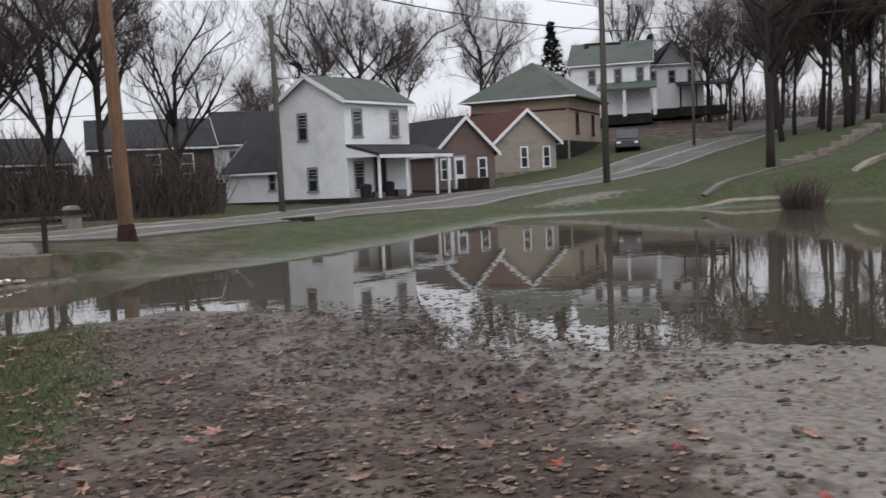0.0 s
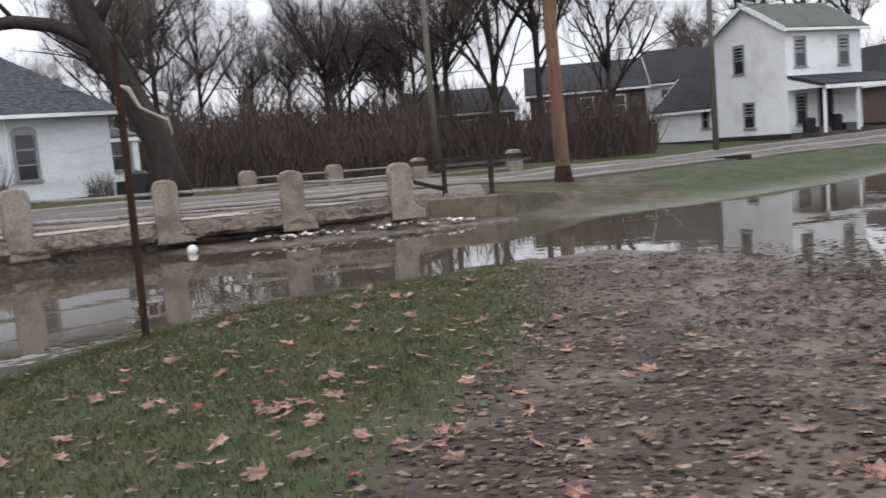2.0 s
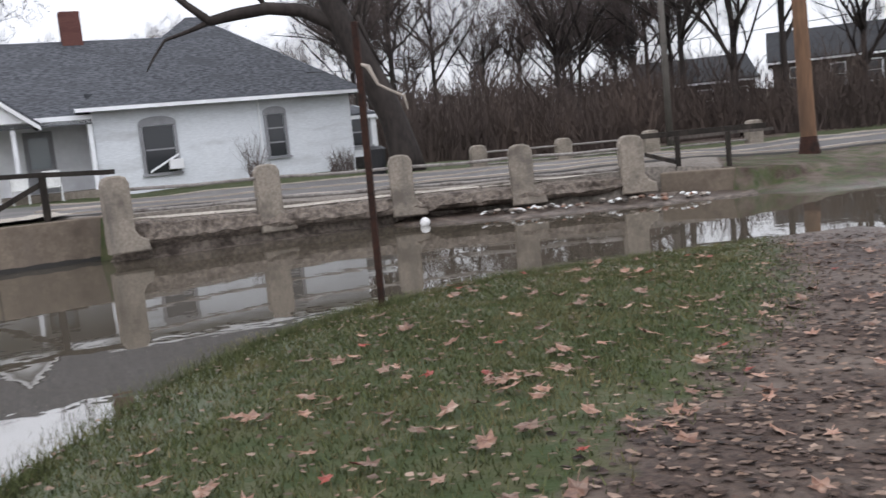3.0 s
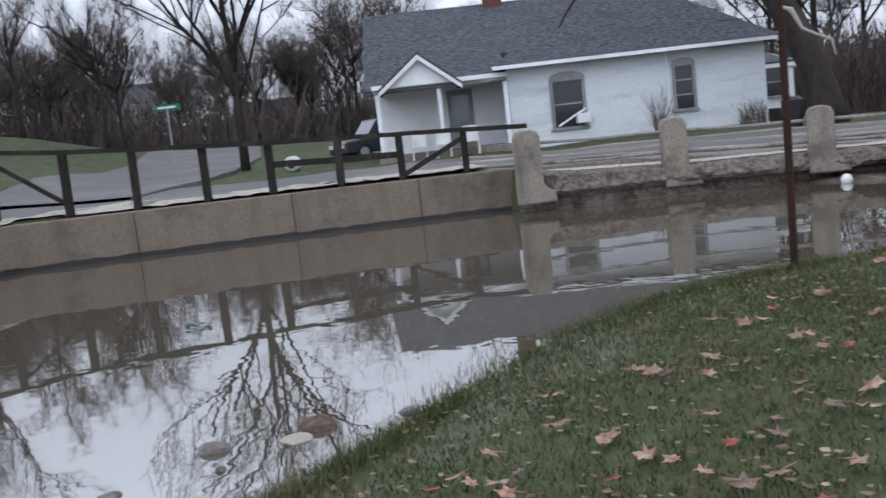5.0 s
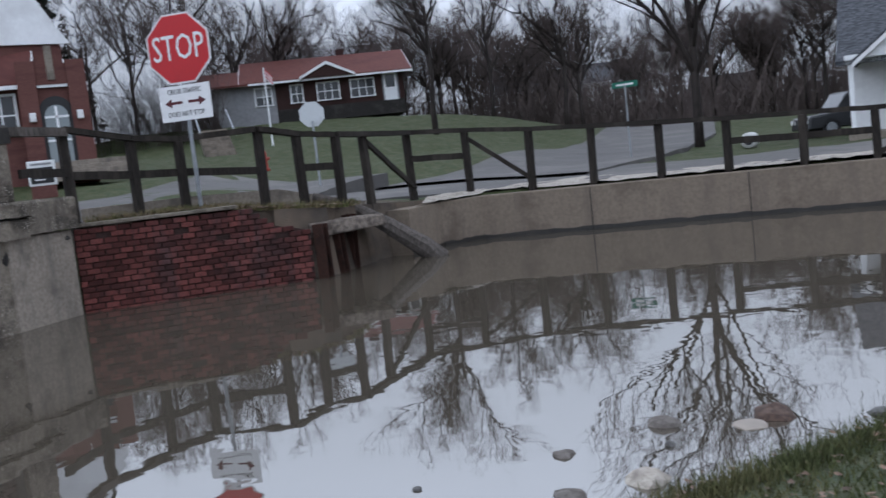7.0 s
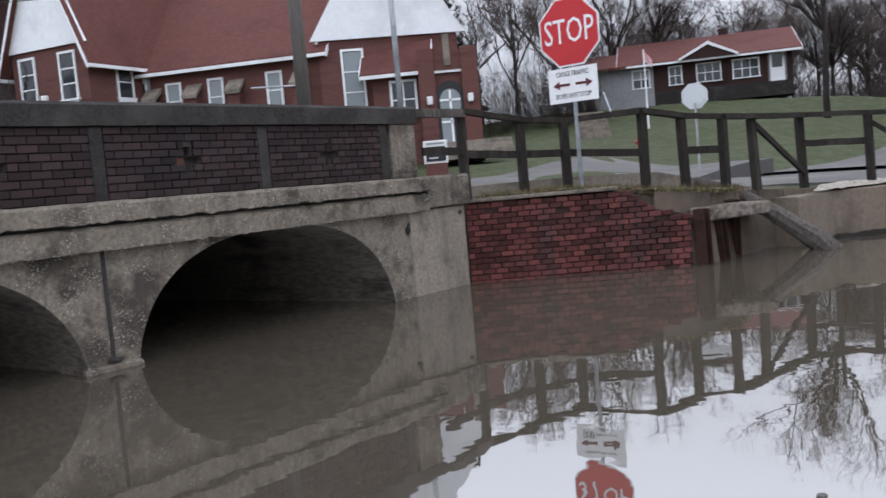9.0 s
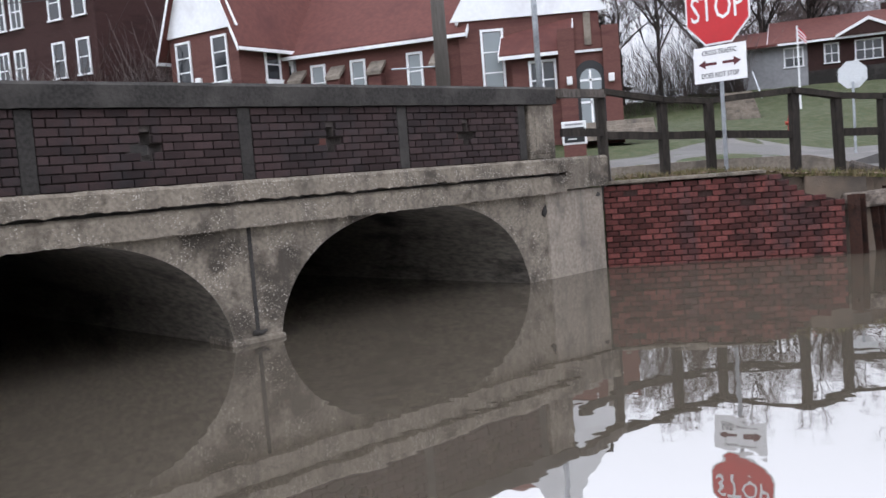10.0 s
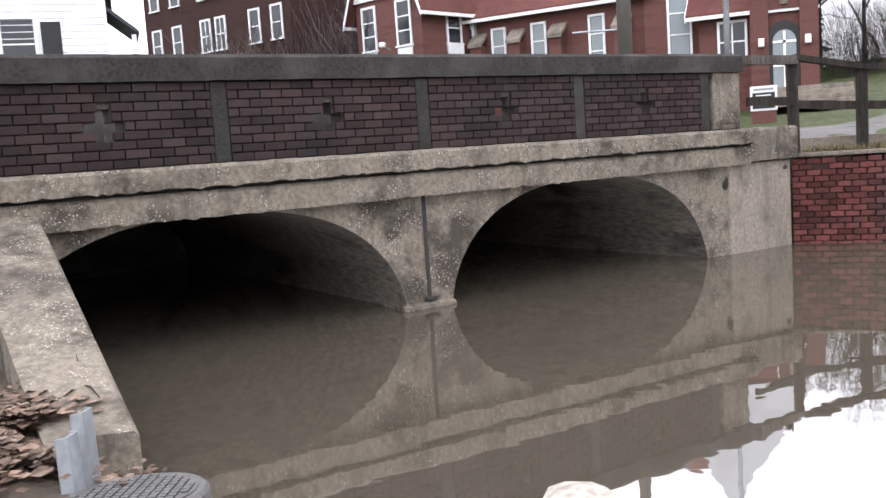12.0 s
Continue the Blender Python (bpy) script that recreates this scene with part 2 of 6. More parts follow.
def ground_mat():
    """Grass, mud and gravel by place, broken up by noise."""
    m = mat("wet_ground", (0.098, 0.070, 0.056), (0.05, 0.036, 0.030), (0.15, 0.12, 0.10), rough=0.6, fine=30, coarse=0.9, bump=0.7, depth=0.025, soot=(0.45, 0.6))
    n, l = m.node_tree.nodes, m.node_tree.links
    b = n["Principled BSDF"]
    mud = b.inputs["Base Color"].links[0].from_socket
    at = n.new("ShaderNodeAttribute")
    at.attribute_name = "cover"
    sep = n.new("ShaderNodeSeparateColor")
    l.new(at.outputs["Color"], sep.inputs[0])
    nz = n.new("ShaderNodeTexNoise")
    nz.inputs["Scale"].default_value, nz.inputs["Detail"].default_value = 3.0, 8
    geo = n.new("ShaderNodeNewGeometry")
    l.new(geo.outputs["Position"], nz.inputs[0])

    def cov(sock):
        a = n.new("ShaderNodeMath")
        a.operation = "ADD"
        l.new(sock, a.inputs[0])
        l.new(nz.outputs[0], a.inputs[1])
        r = n.new("ShaderNodeMapRange")
        r.inputs[1].default_value, r.inputs[2].default_value = 0.9, 1.12
        l.new(a.outputs[0], r.inputs[0])
        return r.outputs[0]

    def two(ca, cb, sc):
        t = n.new("ShaderNodeTexNoise")
        t.inputs["Scale"].default_value, t.inputs["Detail"].default_value = sc, 8
        l.new(geo.outputs["Position"], t.inputs[0])
        r = n.new("ShaderNodeMapRange")
        r.inputs[1].default_value, r.inputs[2].default_value = 0.38, 0.62
        l.new(t.outputs[0], r.inputs[0])
        x = n.new("ShaderNodeMix")
        x.data_type = "RGBA"
        l.new(r.outputs[0], x.inputs[0])
        x.inputs[6].default_value, x.inputs[7].default_value = (*ca, 1), (*cb, 1)
        return x.outputs[2]
    col = mud
    for ch, c in (("Red", two((0.034, 0.048, 0.017), (0.06, 0.063, 0.029), 5.0)), ("Green", two((0.20, 0.175, 0.15), (0.115, 0.10, 0.085), 14.0)), ("Blue", two((0.10, 0.075, 0.055), (0.055, 0.045, 0.036), 1.5))):
        x = n.new("ShaderNodeMix")
        x.data_type = "RGBA"
        l.new(cov(sep.outputs[ch]), x.inputs[0])
        l.new(col, x.inputs[6])
        l.new(c, x.inputs[7])
        col = x.outputs[2]
    l.new(col, b.inputs["Base Color"])
    # wet where it lies low
    sp = n.new("ShaderNodeSeparateXYZ")
    l.new(geo.outputs["Position"], sp.inputs[0])
    wr = n.new("ShaderNodeMapRange")
    wr.inputs[1].default_value, wr.inputs[2].default_value = 0.0, 0.16
    wr.inputs[3].default_value, wr.inputs[4].default_value = 0.3, 0.95
    b.inputs["Specular IOR Level"].default_value = 0.22
    l.new(sp.outputs[2], wr.inputs[0])
    wet = n.new("ShaderNodeTexNoise")
    wet.inputs["Scale"].default_value, wet.inputs["Detail"].default_value = 1.7, 6
    l.new(geo.outputs["Position"], wet.inputs[0])
    wm = n.new("ShaderNodeMapRange")
    wm.inputs[1].default_value, wm.inputs[2].default_value = 0.42, 0.56
    wm.inputs[3].default_value, wm.inputs[4].default_value = 0.85, 1.0
    l.new(wet.outputs[0], wm.inputs[0])
    mu = n.new("ShaderNodeMath")
    mu.operation = "MULTIPLY"
    l.new(wr.outputs[0], mu.inputs[0])
    l.new(wm.outputs[0], mu.inputs[1])
    l.new(mu.outputs[0], b.inputs["Roughness"])
    return m


M["ground"] = ground_mat()


def water_mat():
    m = bpy.data.materials.new("muddy_water")
    m.use_nodes = True
    n, l = m.node_tree.nodes, m.node_tree.links
    b = n["Principled BSDF"]
    b.inputs["Base Color"].default_value = (0.068, 0.057, 0.043, 1)
    b.inputs["Roughness"].default_value = 0.015
    b.inputs["IOR"].default_value = 2.5
    b.inputs["Specular IOR Level"].default_value = 1.0
    geo = n.new("ShaderNodeNewGeometry")
    mp = n.new("ShaderNodeMapping")
    mp.inputs["Scale"].default_value = (1, 1, 1)
    l.new(geo.outputs["Position"], mp.inputs[0])
    t = n.new("ShaderNodeTexNoise")
    t.inputs["Scale"].default_value, t.inputs["Detail"].default_value = 2.0, 2
    l.new(mp.outputs[0], t.inputs[0])
    bp = n.new("ShaderNodeBump")
    bp.inputs["Strength"].default_value, bp.inputs["Distance"].default_value = 0.10, 0.02
    l.new(t.outputs[0], bp.inputs["Height"])
    l.new(bp.outputs[0], b.inputs["Normal"])
    return m


M["water"] = water_mat()


# ---- mesh helpers ----
def part(name, bm, material, parent=None, label="", smooth=False):
    me = bpy.data.meshes.new(name)
    bm.normal_update()
    bm.to_mesh(me)
    bm.free()
    if smooth:
        me.polygons.foreach_set("use_smooth", [True] * len(me.polygons))
    me.materials.append(material)
    ob = new(name, me)
    if parent:
        ob.parent = parent
    if label:
        ob["label"] = label
    return ob


def thing(name, label, category, m=None, group="", kind=""):
    ob = new(name)
    ob.empty_display_size = 0.3
    if m is not None:
        ob.matrix_world = m
    return tagged(ob, label, category, group, kind)


def box(bm, x0, x1, y0, y1, z0, z1, bevel=0.0):
    r = bmesh.ops.create_cube(bm, size=1.0, matrix=Matrix.Translation(((x0 + x1) / 2, (y0 + y1) / 2, (z0 + z1) / 2)) @ Matrix.Diagonal((x1 - x0, y1 - y0, z1 - z0, 1)))
    if bevel:
        es = list({e for v in r["verts"] for e in v.link_edges})
        bmesh.ops.bevel(bm, geom=es, offset=bevel, segments=1, affect="EDGES")
    return bm


def tube(bm, pts, radii, n=8, caps=True):
    """A tapered tube along points."""
    rings = []
    pts = [Vector(p) for p in pts]
    for i, p in enumerate(pts):
        d = (pts[min(i + 1, len(pts) - 1)] - pts[max(i - 1, 0)]).normalized()
        a = d.orthogonal().normalized() if i == 0 else (a - d * a.dot(d)).normalized()
        c = d.cross(a)
        rings.append([bm.verts.new(p + (a * math.cos(2 * math.pi * k / n) + c * math.sin(2 * math.pi * k / n)) * radii[i]) for k in range(n)])
    for r0, r1 in zip(rings, rings[1:]):
        for k in range(n):
            bm.faces.new((r0[k], r0[(k + 1) % n], r1[(k + 1) % n], r1[k]))
    if caps and n > 2:
        bm.faces.new(rings[0][::-1])
        bm.faces.new(rings[-1])
    return bm


def prism(bm, poly, h0, h1, axis="z"):
    """A polygon of 2D points extruded from h0 to h1 along an axis."""
    put = {"z": lambda a, b, h: (a, b, h), "y": lambda a, b, h: (a, h, b), "x": lambda a, b, h: (h, a, b)}[axis]
    v0 = [bm.verts.new(put(a, b, h0)) for a, b in poly]
    v1 = [bm.verts.new(put(a, b, h1)) for a, b in poly]
    k = len(poly)
    for i in range(k):
        bm.faces.new((v0[i], v0[(i + 1) % k], v1[(i + 1) % k], v1[i]))
    bm.faces.new(v0[::-1])
    bm.faces.new(v1)
    bmesh.ops.recalc_face_normals(bm, faces=bm.faces)
    return bm


def rough_up(bm, amount, scale, seed=0.0, keep=None):
    for v in bm.verts:
        if keep and keep(v.co):
            continue
        v.co += noise.noise_vector(v.co * scale + Vector((seed, seed * 2, 0))) * amount
    return bm


def B():
    return bmesh.new()


def frame_at(p, ax):
    """A pose whose x axis runs along ax in plan, at p."""
    return pose(p[0], p[1], p[2], 0, 0, math.degrees(math.atan2(ax[1], ax[0])))


# ---- ground ----
SHORE = [(-4.75, -4.0), (-4.5, -3.0), (-4.25, -2.4), (-3.65, -1.2), (-3.5, 1.0), (-3.82, 2.8), (-3.84, 3.7), (-4.0, 4.8), (-4.2, 6.6), (-4.1, 8.2), (-3.7, 9.3), (-3.3, 10.1), (-2.2, 11.6), (0.0, 12.9), (1.2, 13.7), (2.5, 14.3), (3.9, 13.0), (4.6, 11.4), (5.1, 10.0), (5.9, 8.7), (6.8, 7.5), (7.8, 6.3), (9.3, 4.7), (12.0, 3.0), (22.0, 2.0), (36.0, 10.0), (37.0, 24.0), (33.0, 27.6), (27.5, 28.2), (24.5, 31.0), (19.5, 32.0), (14.5, 28.0), (10.5, 24.3), (5.6, 21.0), (3.0, 20.2), (1.3, 21.2)]
WALLSIDE = [(1.2, 21.6), (-0.6, 22.1), (-1.2, 20.9), (-5.5, 20.45), (-6.7, 20.0), (-9.4, 18.7), (-11.1, 16.8), (-12.2, 17.1), (-15.6, 13.75), (-19.1, 9.2), (-18.5, 7.2), (-17.9, 6.2), (-16.5, 5.0), (-16.4, 4.4), (-16.9, 0.5), (-22.0, -6.5), (-12.5, -14.5), (-7.3, -7.2)]
HEIGHTS = """0,0,.3;-3,0,.25;2,4,.32;-1.5,4,.3;0,8,.2;3,11,.05;4.5,8,.06;2.6,9,.08;-2,9,.15;6,4,.2;7,9,.05;-4.3,-4.4,.42;-4.5,-5.2,.55;-3.6,-3.2,.2;-3.9,-3.45,.2;-3.9,-2.9,.16;0,-8,.8;-5,-9,1.7;-3.5,-6.5,.9;3.6,27.9,.52;11,34,.45;6,22.5,.25;20,34,.3;27,36,.7;29,27,.9;31,25,1;40,28,2.2;36,40,1.5;34.4,33.5,1.35;36.6,34,1.9;46.9,37.4,4.9;33,45.2,1.25;43,50.1,2.4;52.6,54.9,3.45;64.4,60,4.95;75,64,6.2;43.9,57,4.0;30,41,.85;38.6,38.5,1.9;3.9,31,.6;-6,24,.74;-11,20,.85;-3,23.5,.7;-8,21,.7;-12,22,.85;-1,25.5,.72;11,40,.6;26,48,.6;72,70,6.5;100,84,8.5;17,47,.6;39,59,2.3;56,73,6.5;54,77,6.7;62,77,7.2;66,73,7;50,68,5.3;58,72,6.6;71,50,6.6;60,40,7;45,32,4.0;-14,29,1.1;-20,22,1.1;-30,25,1.4;-45,40,2.5;-17.3,2,1.5;-18,5.5,1.2;-20,8,.98;-20.5,9.5,1.0;-19,11,1.0;-16,13.6,.95;-17.5,14.5,1.0;-12.5,17.3,.9;-14.5,19,.95;-22,8,1.2;-23.5,10,1.2;-26,3,1.85;-33,4,2.4;-24,14,1.15;-21,16,1.05;-27,26.7,1.1;-24,29,1.15;-22,25,1.1;-28,22,1.15;-40,0,3.2;-46,3,3.6;-60,7,6.2;-60,16,6.2;-56,22,5.5;-45,14,3.8;-33.8,31.6,1.6;-73,68,2.6;-55,50,2.2;-84,76,3;-35,15,2.2;-20,-6,1.95;-14,-10,1.95;-9,-12,1.95;-40,-8,3.2;-30,-12,2.4;-25,-21,2.2;-49,-26,5;-15,-20,2;-5,45,.6;5,50,.5;-20,60,2;0,100,3;60,110,6;-100,10,9;-100,60,7;100,40,9;0,-60,3;30,-30,2;60,-10,2;-8,-2.5,-.4"""
CTRL = np.array([[float(v) for v in row.split(",")] for row in HEIGHTS.split(";")])
POLY = np.array(SHORE + WALLSIDE)


def inside(px, py, poly):
    res = np.zeros(px.shape, bool)
    k = len(poly)
    for i in range(k):
        (x0, y0), (x1, y1) = poly[i], poly[(i + 1) % k]
        if y0 != y1:
            res ^= ((y0 > py) != (y1 > py)) & (px < (x1 - x0) * (py - y0) / (y1 - y0) + x0)
    return res


def line_distance(px, py, pts):
    best = np.full(px.shape, 1e9)
    for (x0, y0), (x1, y1) in zip(pts, pts[1:]):
        dx, dy = x1 - x0, y1 - y0
        t = np.clip(((px - x0) * dx + (py - y0) * dy) / (dx * dx + dy * dy), 0, 1)
        best = np.minimum(best, np.hypot(px - x0 - t * dx, py - y0 - t * dy))
    return best


def land(px, py):
    """Height of the land before the water is cut in."""
    w = np.zeros(px.shape)
    s = np.zeros(px.shape)
    for cx, cy, cz in CTRL:
        k = 1 / ((px - cx) ** 2 + (py - cy) ** 2 + 4.0 + 0.05 * max(0.0, math.hypot(cx, cy) - 30) ** 2) ** 1.8
        w += k
        s += k * cz
    return s / w


def ground_z(px, py):
    px, py = np.asarray(px, float), np.asarray(py, float)
    z = land(px, py)
    d = line_distance(px, py, np.array(SHORE))
    ins = inside(px, py, POLY)
    dw = line_distance(px, py, np.array([SHORE[-1]] + WALLSIDE + [SHORE[0]]))
    t = np.clip(d / np.where(py < -2.2, 0.9, 3.5), 0, 1)
    bank = z * t * t * (3 - 2 * t) + 0.02 + 0.03 * np.clip(d, 0, 1)
    near_wall = dw < d
    out = np.where(near_wall, z, np.minimum(z, bank))
    wob = 0.03 * np.sin(px * 2.1 + np.sin(py * 1.7) * 2) * np.sin(py * 1.9 + px * 0.6)
    pools = np.exp(-(((px - 3.9) / 2.6) ** 2 + ((py - 8.2) / 2.6) ** 2))
    out = out - pools * 0.07
    wob = wob + pools * (0.05 * np.sin(px * 3.1 + 1.7 * np.sin(py * 2.3)) * np.sin(py * 3.7 + 1.3 * np.sin(px * 1.9)) + 0.02 * np.sin(px * 9.1 + py * 3) * np.sin(py * 8.3 - px * 2))
    return np.where(ins, -np.clip(d * 0.12, 0, 0.5) - np.where(near_wall, 0.4, 0.01) - 0.0, out + wob * np.clip(d, 0, 1))


def gz(x, y):
    return float(ground_z(np.array([x]), np.array([y]))[0])


def spread(lo, hi, fine_lo, fine_hi, step, grow=1.16):
    mid = list(np.arange(fine_lo, fine_hi, step))
    a, s = [fine_lo], step
    while a[-1] > lo:
        s = min(s * grow, 60)
        a.append(a[-1] - s)
    b, s = [mid[-1]], step
    while b[-1] < hi:
        s = min(s * grow, 60)
        b.append(b[-1] + s)
    return np.array(a[:0:-1] + mid + b[1:])


gx, gy = spread(-900, 900, -24, 14, 0.16), spread(-900, 900, -12, 26, 0.16)
GX, GY = np.meshgrid(gx, gy)
GZ = ground_z(GX.ravel(), GY.ravel()).reshape(GX.shape)
far = np.clip((np.hypot(GX, GY) - 110) / 250, 0, 1)
GZ = GZ + far * 5
nx, ny = len(gx), len(gy)
ii = np.arange(nx * ny).reshape(ny, nx)
quads = np.stack([ii[:-1, :-1], ii[:-1, 1:], ii[1:, 1:], ii[1:, :-1]], -1).reshape(-1, 4)
me = bpy.data.meshes.new("ground")
me.from_pydata(np.stack([GX.ravel(), GY.ravel(), GZ.ravel()], 1).tolist(), [], quads.tolist())
me.polygons.foreach_set("use_smooth", [True] * len(me.polygons))
fx, fy = GX.ravel(), GY.ravel()
# cover: red grass, green gravel, blue leaf mould of the woods
edge = np.interp(fy, [-3, 2, 3.5, 6, 9, 14], [-1.6, -1.2, -0.7, 0.2, 1.0, 1.2])
lawn = np.clip((edge - fx) * 0.8 + 0.55, 0, 1) * (fy < 15) * (fx > -8)
far_grass = ((fy > 15) | (fx < -8) | (fx > 14)).astype(float) * 0.98
far_grass = np.where((fx < 6) & (fy > 20) & (fy < 29) & (fx > 0), 0.5, far_grass)
gravel = np.clip((fx - 2.3) * 0.34 + (4.8 - fy) * 0.10, 0, 0.72) * (fy < 12) * (fx > -1) * (fx < 14)
gravel = np.maximum(gravel, 0.8 * np.exp(-(((fx - 24) / 4) ** 2 + ((fy - 34.2) / 1.4) ** 2)))
woods = np.clip(1 - np.hypot((fx + 2) / 14, (fy - 52) / 16), 0, 1) * 1.2
woods = np.maximum(woods, np.clip((np.hypot(fx, fy) - 75) / 30, 0, 0.7))
shoulder = (fx > -14) & (fx < 1) & (fy > 17) & (fy - 17 < 7.2 + 0.45 * (fx + 8))
far_grass = np.where(shoulder, 0.1, far_grass)
gravel = np.where(shoulder, 0.75, gravel)
near_bank = (np.hypot(fx + 4.3, fy + 4.6) < 2.2) * 0.95
wall_top_soil = (fx < -15.2) & (fx > -18.8) & (fy > 0.5) & (fy < 8)
near_bank = np.maximum(near_bank, wall_top_soil * 0.75)
far_grass = np.where(wall_top_soil, 0.25, far_grass)
cover = np.stack([np.maximum(lawn, far_grass * (woods < 0.1)), gravel, np.maximum(np.clip(woods, 0, 0.8), near_bank), np.ones_like(fx)], 1)
ca = me.color_attributes.new("cover", "FLOAT_COLOR", "POINT")
ca.data.foreach_set("color", cover.ravel())
me.materials.append(M["ground"])
tagged(new("ground", me), "wet lawn, leaf-strewn mud and gravel along a flooded creek", "ground", kind="structure")

bm = B()
for a, b, c, d in (((-30, -22), (40, -22), (40, 36), (-30, 36)),):
    bm.faces.new([bm.verts.new((p[0], p[1], 0.0)) for p in (a, b, c, d)])
tagged(part("water", bm, M["water"]), "still brown flood water mirroring the far bank", "water", kind="structure")


def strip(name, pts, w0, w1, material, label, category, lift=0.03, step=1.0, kind="structure"):
    """A road or pavement laid over the land along a line; w0, w1: its edges to the left and right."""
    P = [Vector((*p[:2], 0)) for p in pts]
    line = []
    for a, b in zip(P, P[1:]):
        k = max(1, int((b - a).length / step))
        line += [a.lerp(b, i / k) for i in range(k)]
    line.append(P[-1])
    for _ in range(6):
        line = [line[0]] + [(line[i - 1] + line[i] * 2 + line[i + 1]) / 4 for i in range(1, len(line) - 1)] + [line[-1]]
    bm, rows = B(), []
    across = []
    for i, p in enumerate(line):
        d = (line[min(i + 1, len(line) - 1)] - line[max(i - 1, 0)]).normalized()
        across += [p + Vector((d.y, -d.x, 0)) * k for k in np.linspace(w0, w1, 5)]
    heights = ground_z([q.x for q in across], [q.y for q in across])
    for i in range(len(line)):
        zs = heights[5 * i:5 * i + 5]
        zmid = max(zs[0], zs[2], zs[4])
        row = [bm.verts.new((q.x, q.y, max(z, zmid - 0.6) + lift)) for q, z in zip(across[5 * i:5 * i + 5], zs)]
        q0, q1 = row[0].co, row[-1].co
        row = [bm.verts.new((q0.x, q0.y, q0.z - 0.4))] + row + [bm.verts.new((q1.x, q1.y, q1.z - 0.4))]
        rows.append(row)
    for r0, r1 in zip(rows, rows[1:]):
        for k in range(len(r0) - 1):
            bm.faces.new((r0[k], r1[k], r1[k + 1], r0[k + 1]))
    bmesh.ops.recalc_face_normals(bm, faces=bm.faces)
    return tagged(part(name, bm, material, smooth=False), label, category, kind=kind)


# ---- roads ----
CREEK_ROAD = [(-25, 5.5), (-22.5, 11), (-15.5, 19.8), (-10, 23.6), (-4, 26.3), (3.5, 29.5), (10.5, 34.5), (15.5, 37.6), (20.3, 40.0), (26.5, 42.6), (33, 45.2), (43, 50.1), (52.6, 54.9), (64.4, 60), (75, 64), (95, 72)]
strip("road", CREEK_ROAD, -3.0, 3.0, M["asphalt"], "pale grey worn asphalt creekside road climbing a hill", "road", 0.05)
strip("road", [(-2, -16), (-13.6, -7.6), (-21, -1.6), (-25.5, 3.2), (-28.5, 7.5)], -3.4, 3.4, M["asphalt"], "pale grey asphalt street crossing the bridge", "road", 0.03)
strip("road", [(-23, 11), (-30, 19.5), (-40, 29.5), (-60, 46), (-90, 70)], -3.2, 3.2, M["asphalt"], "narrow side street running off between bare trees", "road", 0.12)
strip("pavement", [(27.5, 30.4), (33, 32), (42, 35), (60, 42)], -0.12, 0.12, M["asphalt"], "narrow pale concrete footpath across the grass slope", "pavement", 0.06)
strip("pavement", [(25, 29.8), (31, 28.6), (40, 29.5)], -0.15, 0.15, M["concrete"], "pale gravel edge beside the puddle", "pavement", 0.04)
for off in (-2.7, -0.12, 0.12, 2.7):
    strip("trim", CREEK_ROAD[2:13], off - 0.06, off + 0.06, M["siding_tan"], "faded painted centre line on the asphalt", "road marking", 0.085)

# ---- bridge ----
UX, UY = -0.786, 0.619
BR = pose(-10.81, -4.0, 0, 0, 0, math.degrees(math.atan2(UY, UX)))
# local x runs along the face to the far abutment, local y points out to the camera side after the flip below
bridge = thing("bridge", "old two-arched concrete road bridge with dark brick parapet", "bridge", BR)
# local +y is to the left of +x: that is away from the bank with the camera
SIDE = -1.0


def yy(a):
    return a * SIDE * -1.0


def arch_z(s):
    for a, b in ((0.33, 5.1), (-5.07, -0.3)):
        if a < s < b:
            t = (2 * s - a - b) / (b - a)
            return -0.2 + 1.62 * (1 - abs(t) ** 2.5) ** (1 / 2.1)
    return -0.6


bm = B()
S = sorted(set(list(np.round(np.linspace(-7.6, 7.13, 150), 3)) + [0.33, 0.345, 5.085, 5.1, -5.07, -5.055, -0.315, -0.3]))
WID = 8.6
cols = []
for s in S:
    top = 1.42 if s < 6.02 else 1.40
    bot = arch_z(s)
    j = noise.noise(Vector((s * 3, 0, 0))) * 0.012
    cols.append([bm.verts.new((s, y + j, z)) for y, z in ((0, top), (0, bot), (WID, bot), (WID, top))])
for a, b in zip(cols, cols[1:]):
    bm.faces.new((a[0], a[1], b[1], b[0]))
    bm.faces.new((a[2], a[3], b[3], b[2]))
bmesh.ops.recalc_face_normals(bm, faces=bm.faces)
part("spandrel_wall", bm, M["concrete_old"], bridge, "stained and spalled concrete face round the arches")
bm = B()
for a0, a1 in ((0.33, 5.1), (-5.07, -0.3)):
    prev = None
    for k in range(41):
        t = -math.cos(math.pi * k / 40)
        s = (a0 + a1) / 2 + t * (a1 - a0) / 2
        z = -0.2 + 1.62 * (1 - abs(t) ** 2.5) ** (1 / 2.1) if abs(t) < 1 else -0.6
        row = [bm.verts.new((s, y, z)) for y in np.linspace(0.0, WID, 12)]
        if prev:
            for i in range(11):
                bm.faces.new((prev[i], row[i], row[i + 1], prev[i + 1]))
        prev = row
rough_up(bm, 0.03, 1.7, 3, keep=lambda c: c.y < 0.2)
bmesh.ops.recalc_face_normals(bm, faces=bm.faces)
part("vault", bm, M["barrel"], bridge, "dark damp concrete arch vault", smooth=True)
# Added wall, out of view: shuts the vaults so they stay dark inside.
bm = B()
box(bm, -6, 6, WID - 0.1, WID + 0.3, -0.6, 1.4)
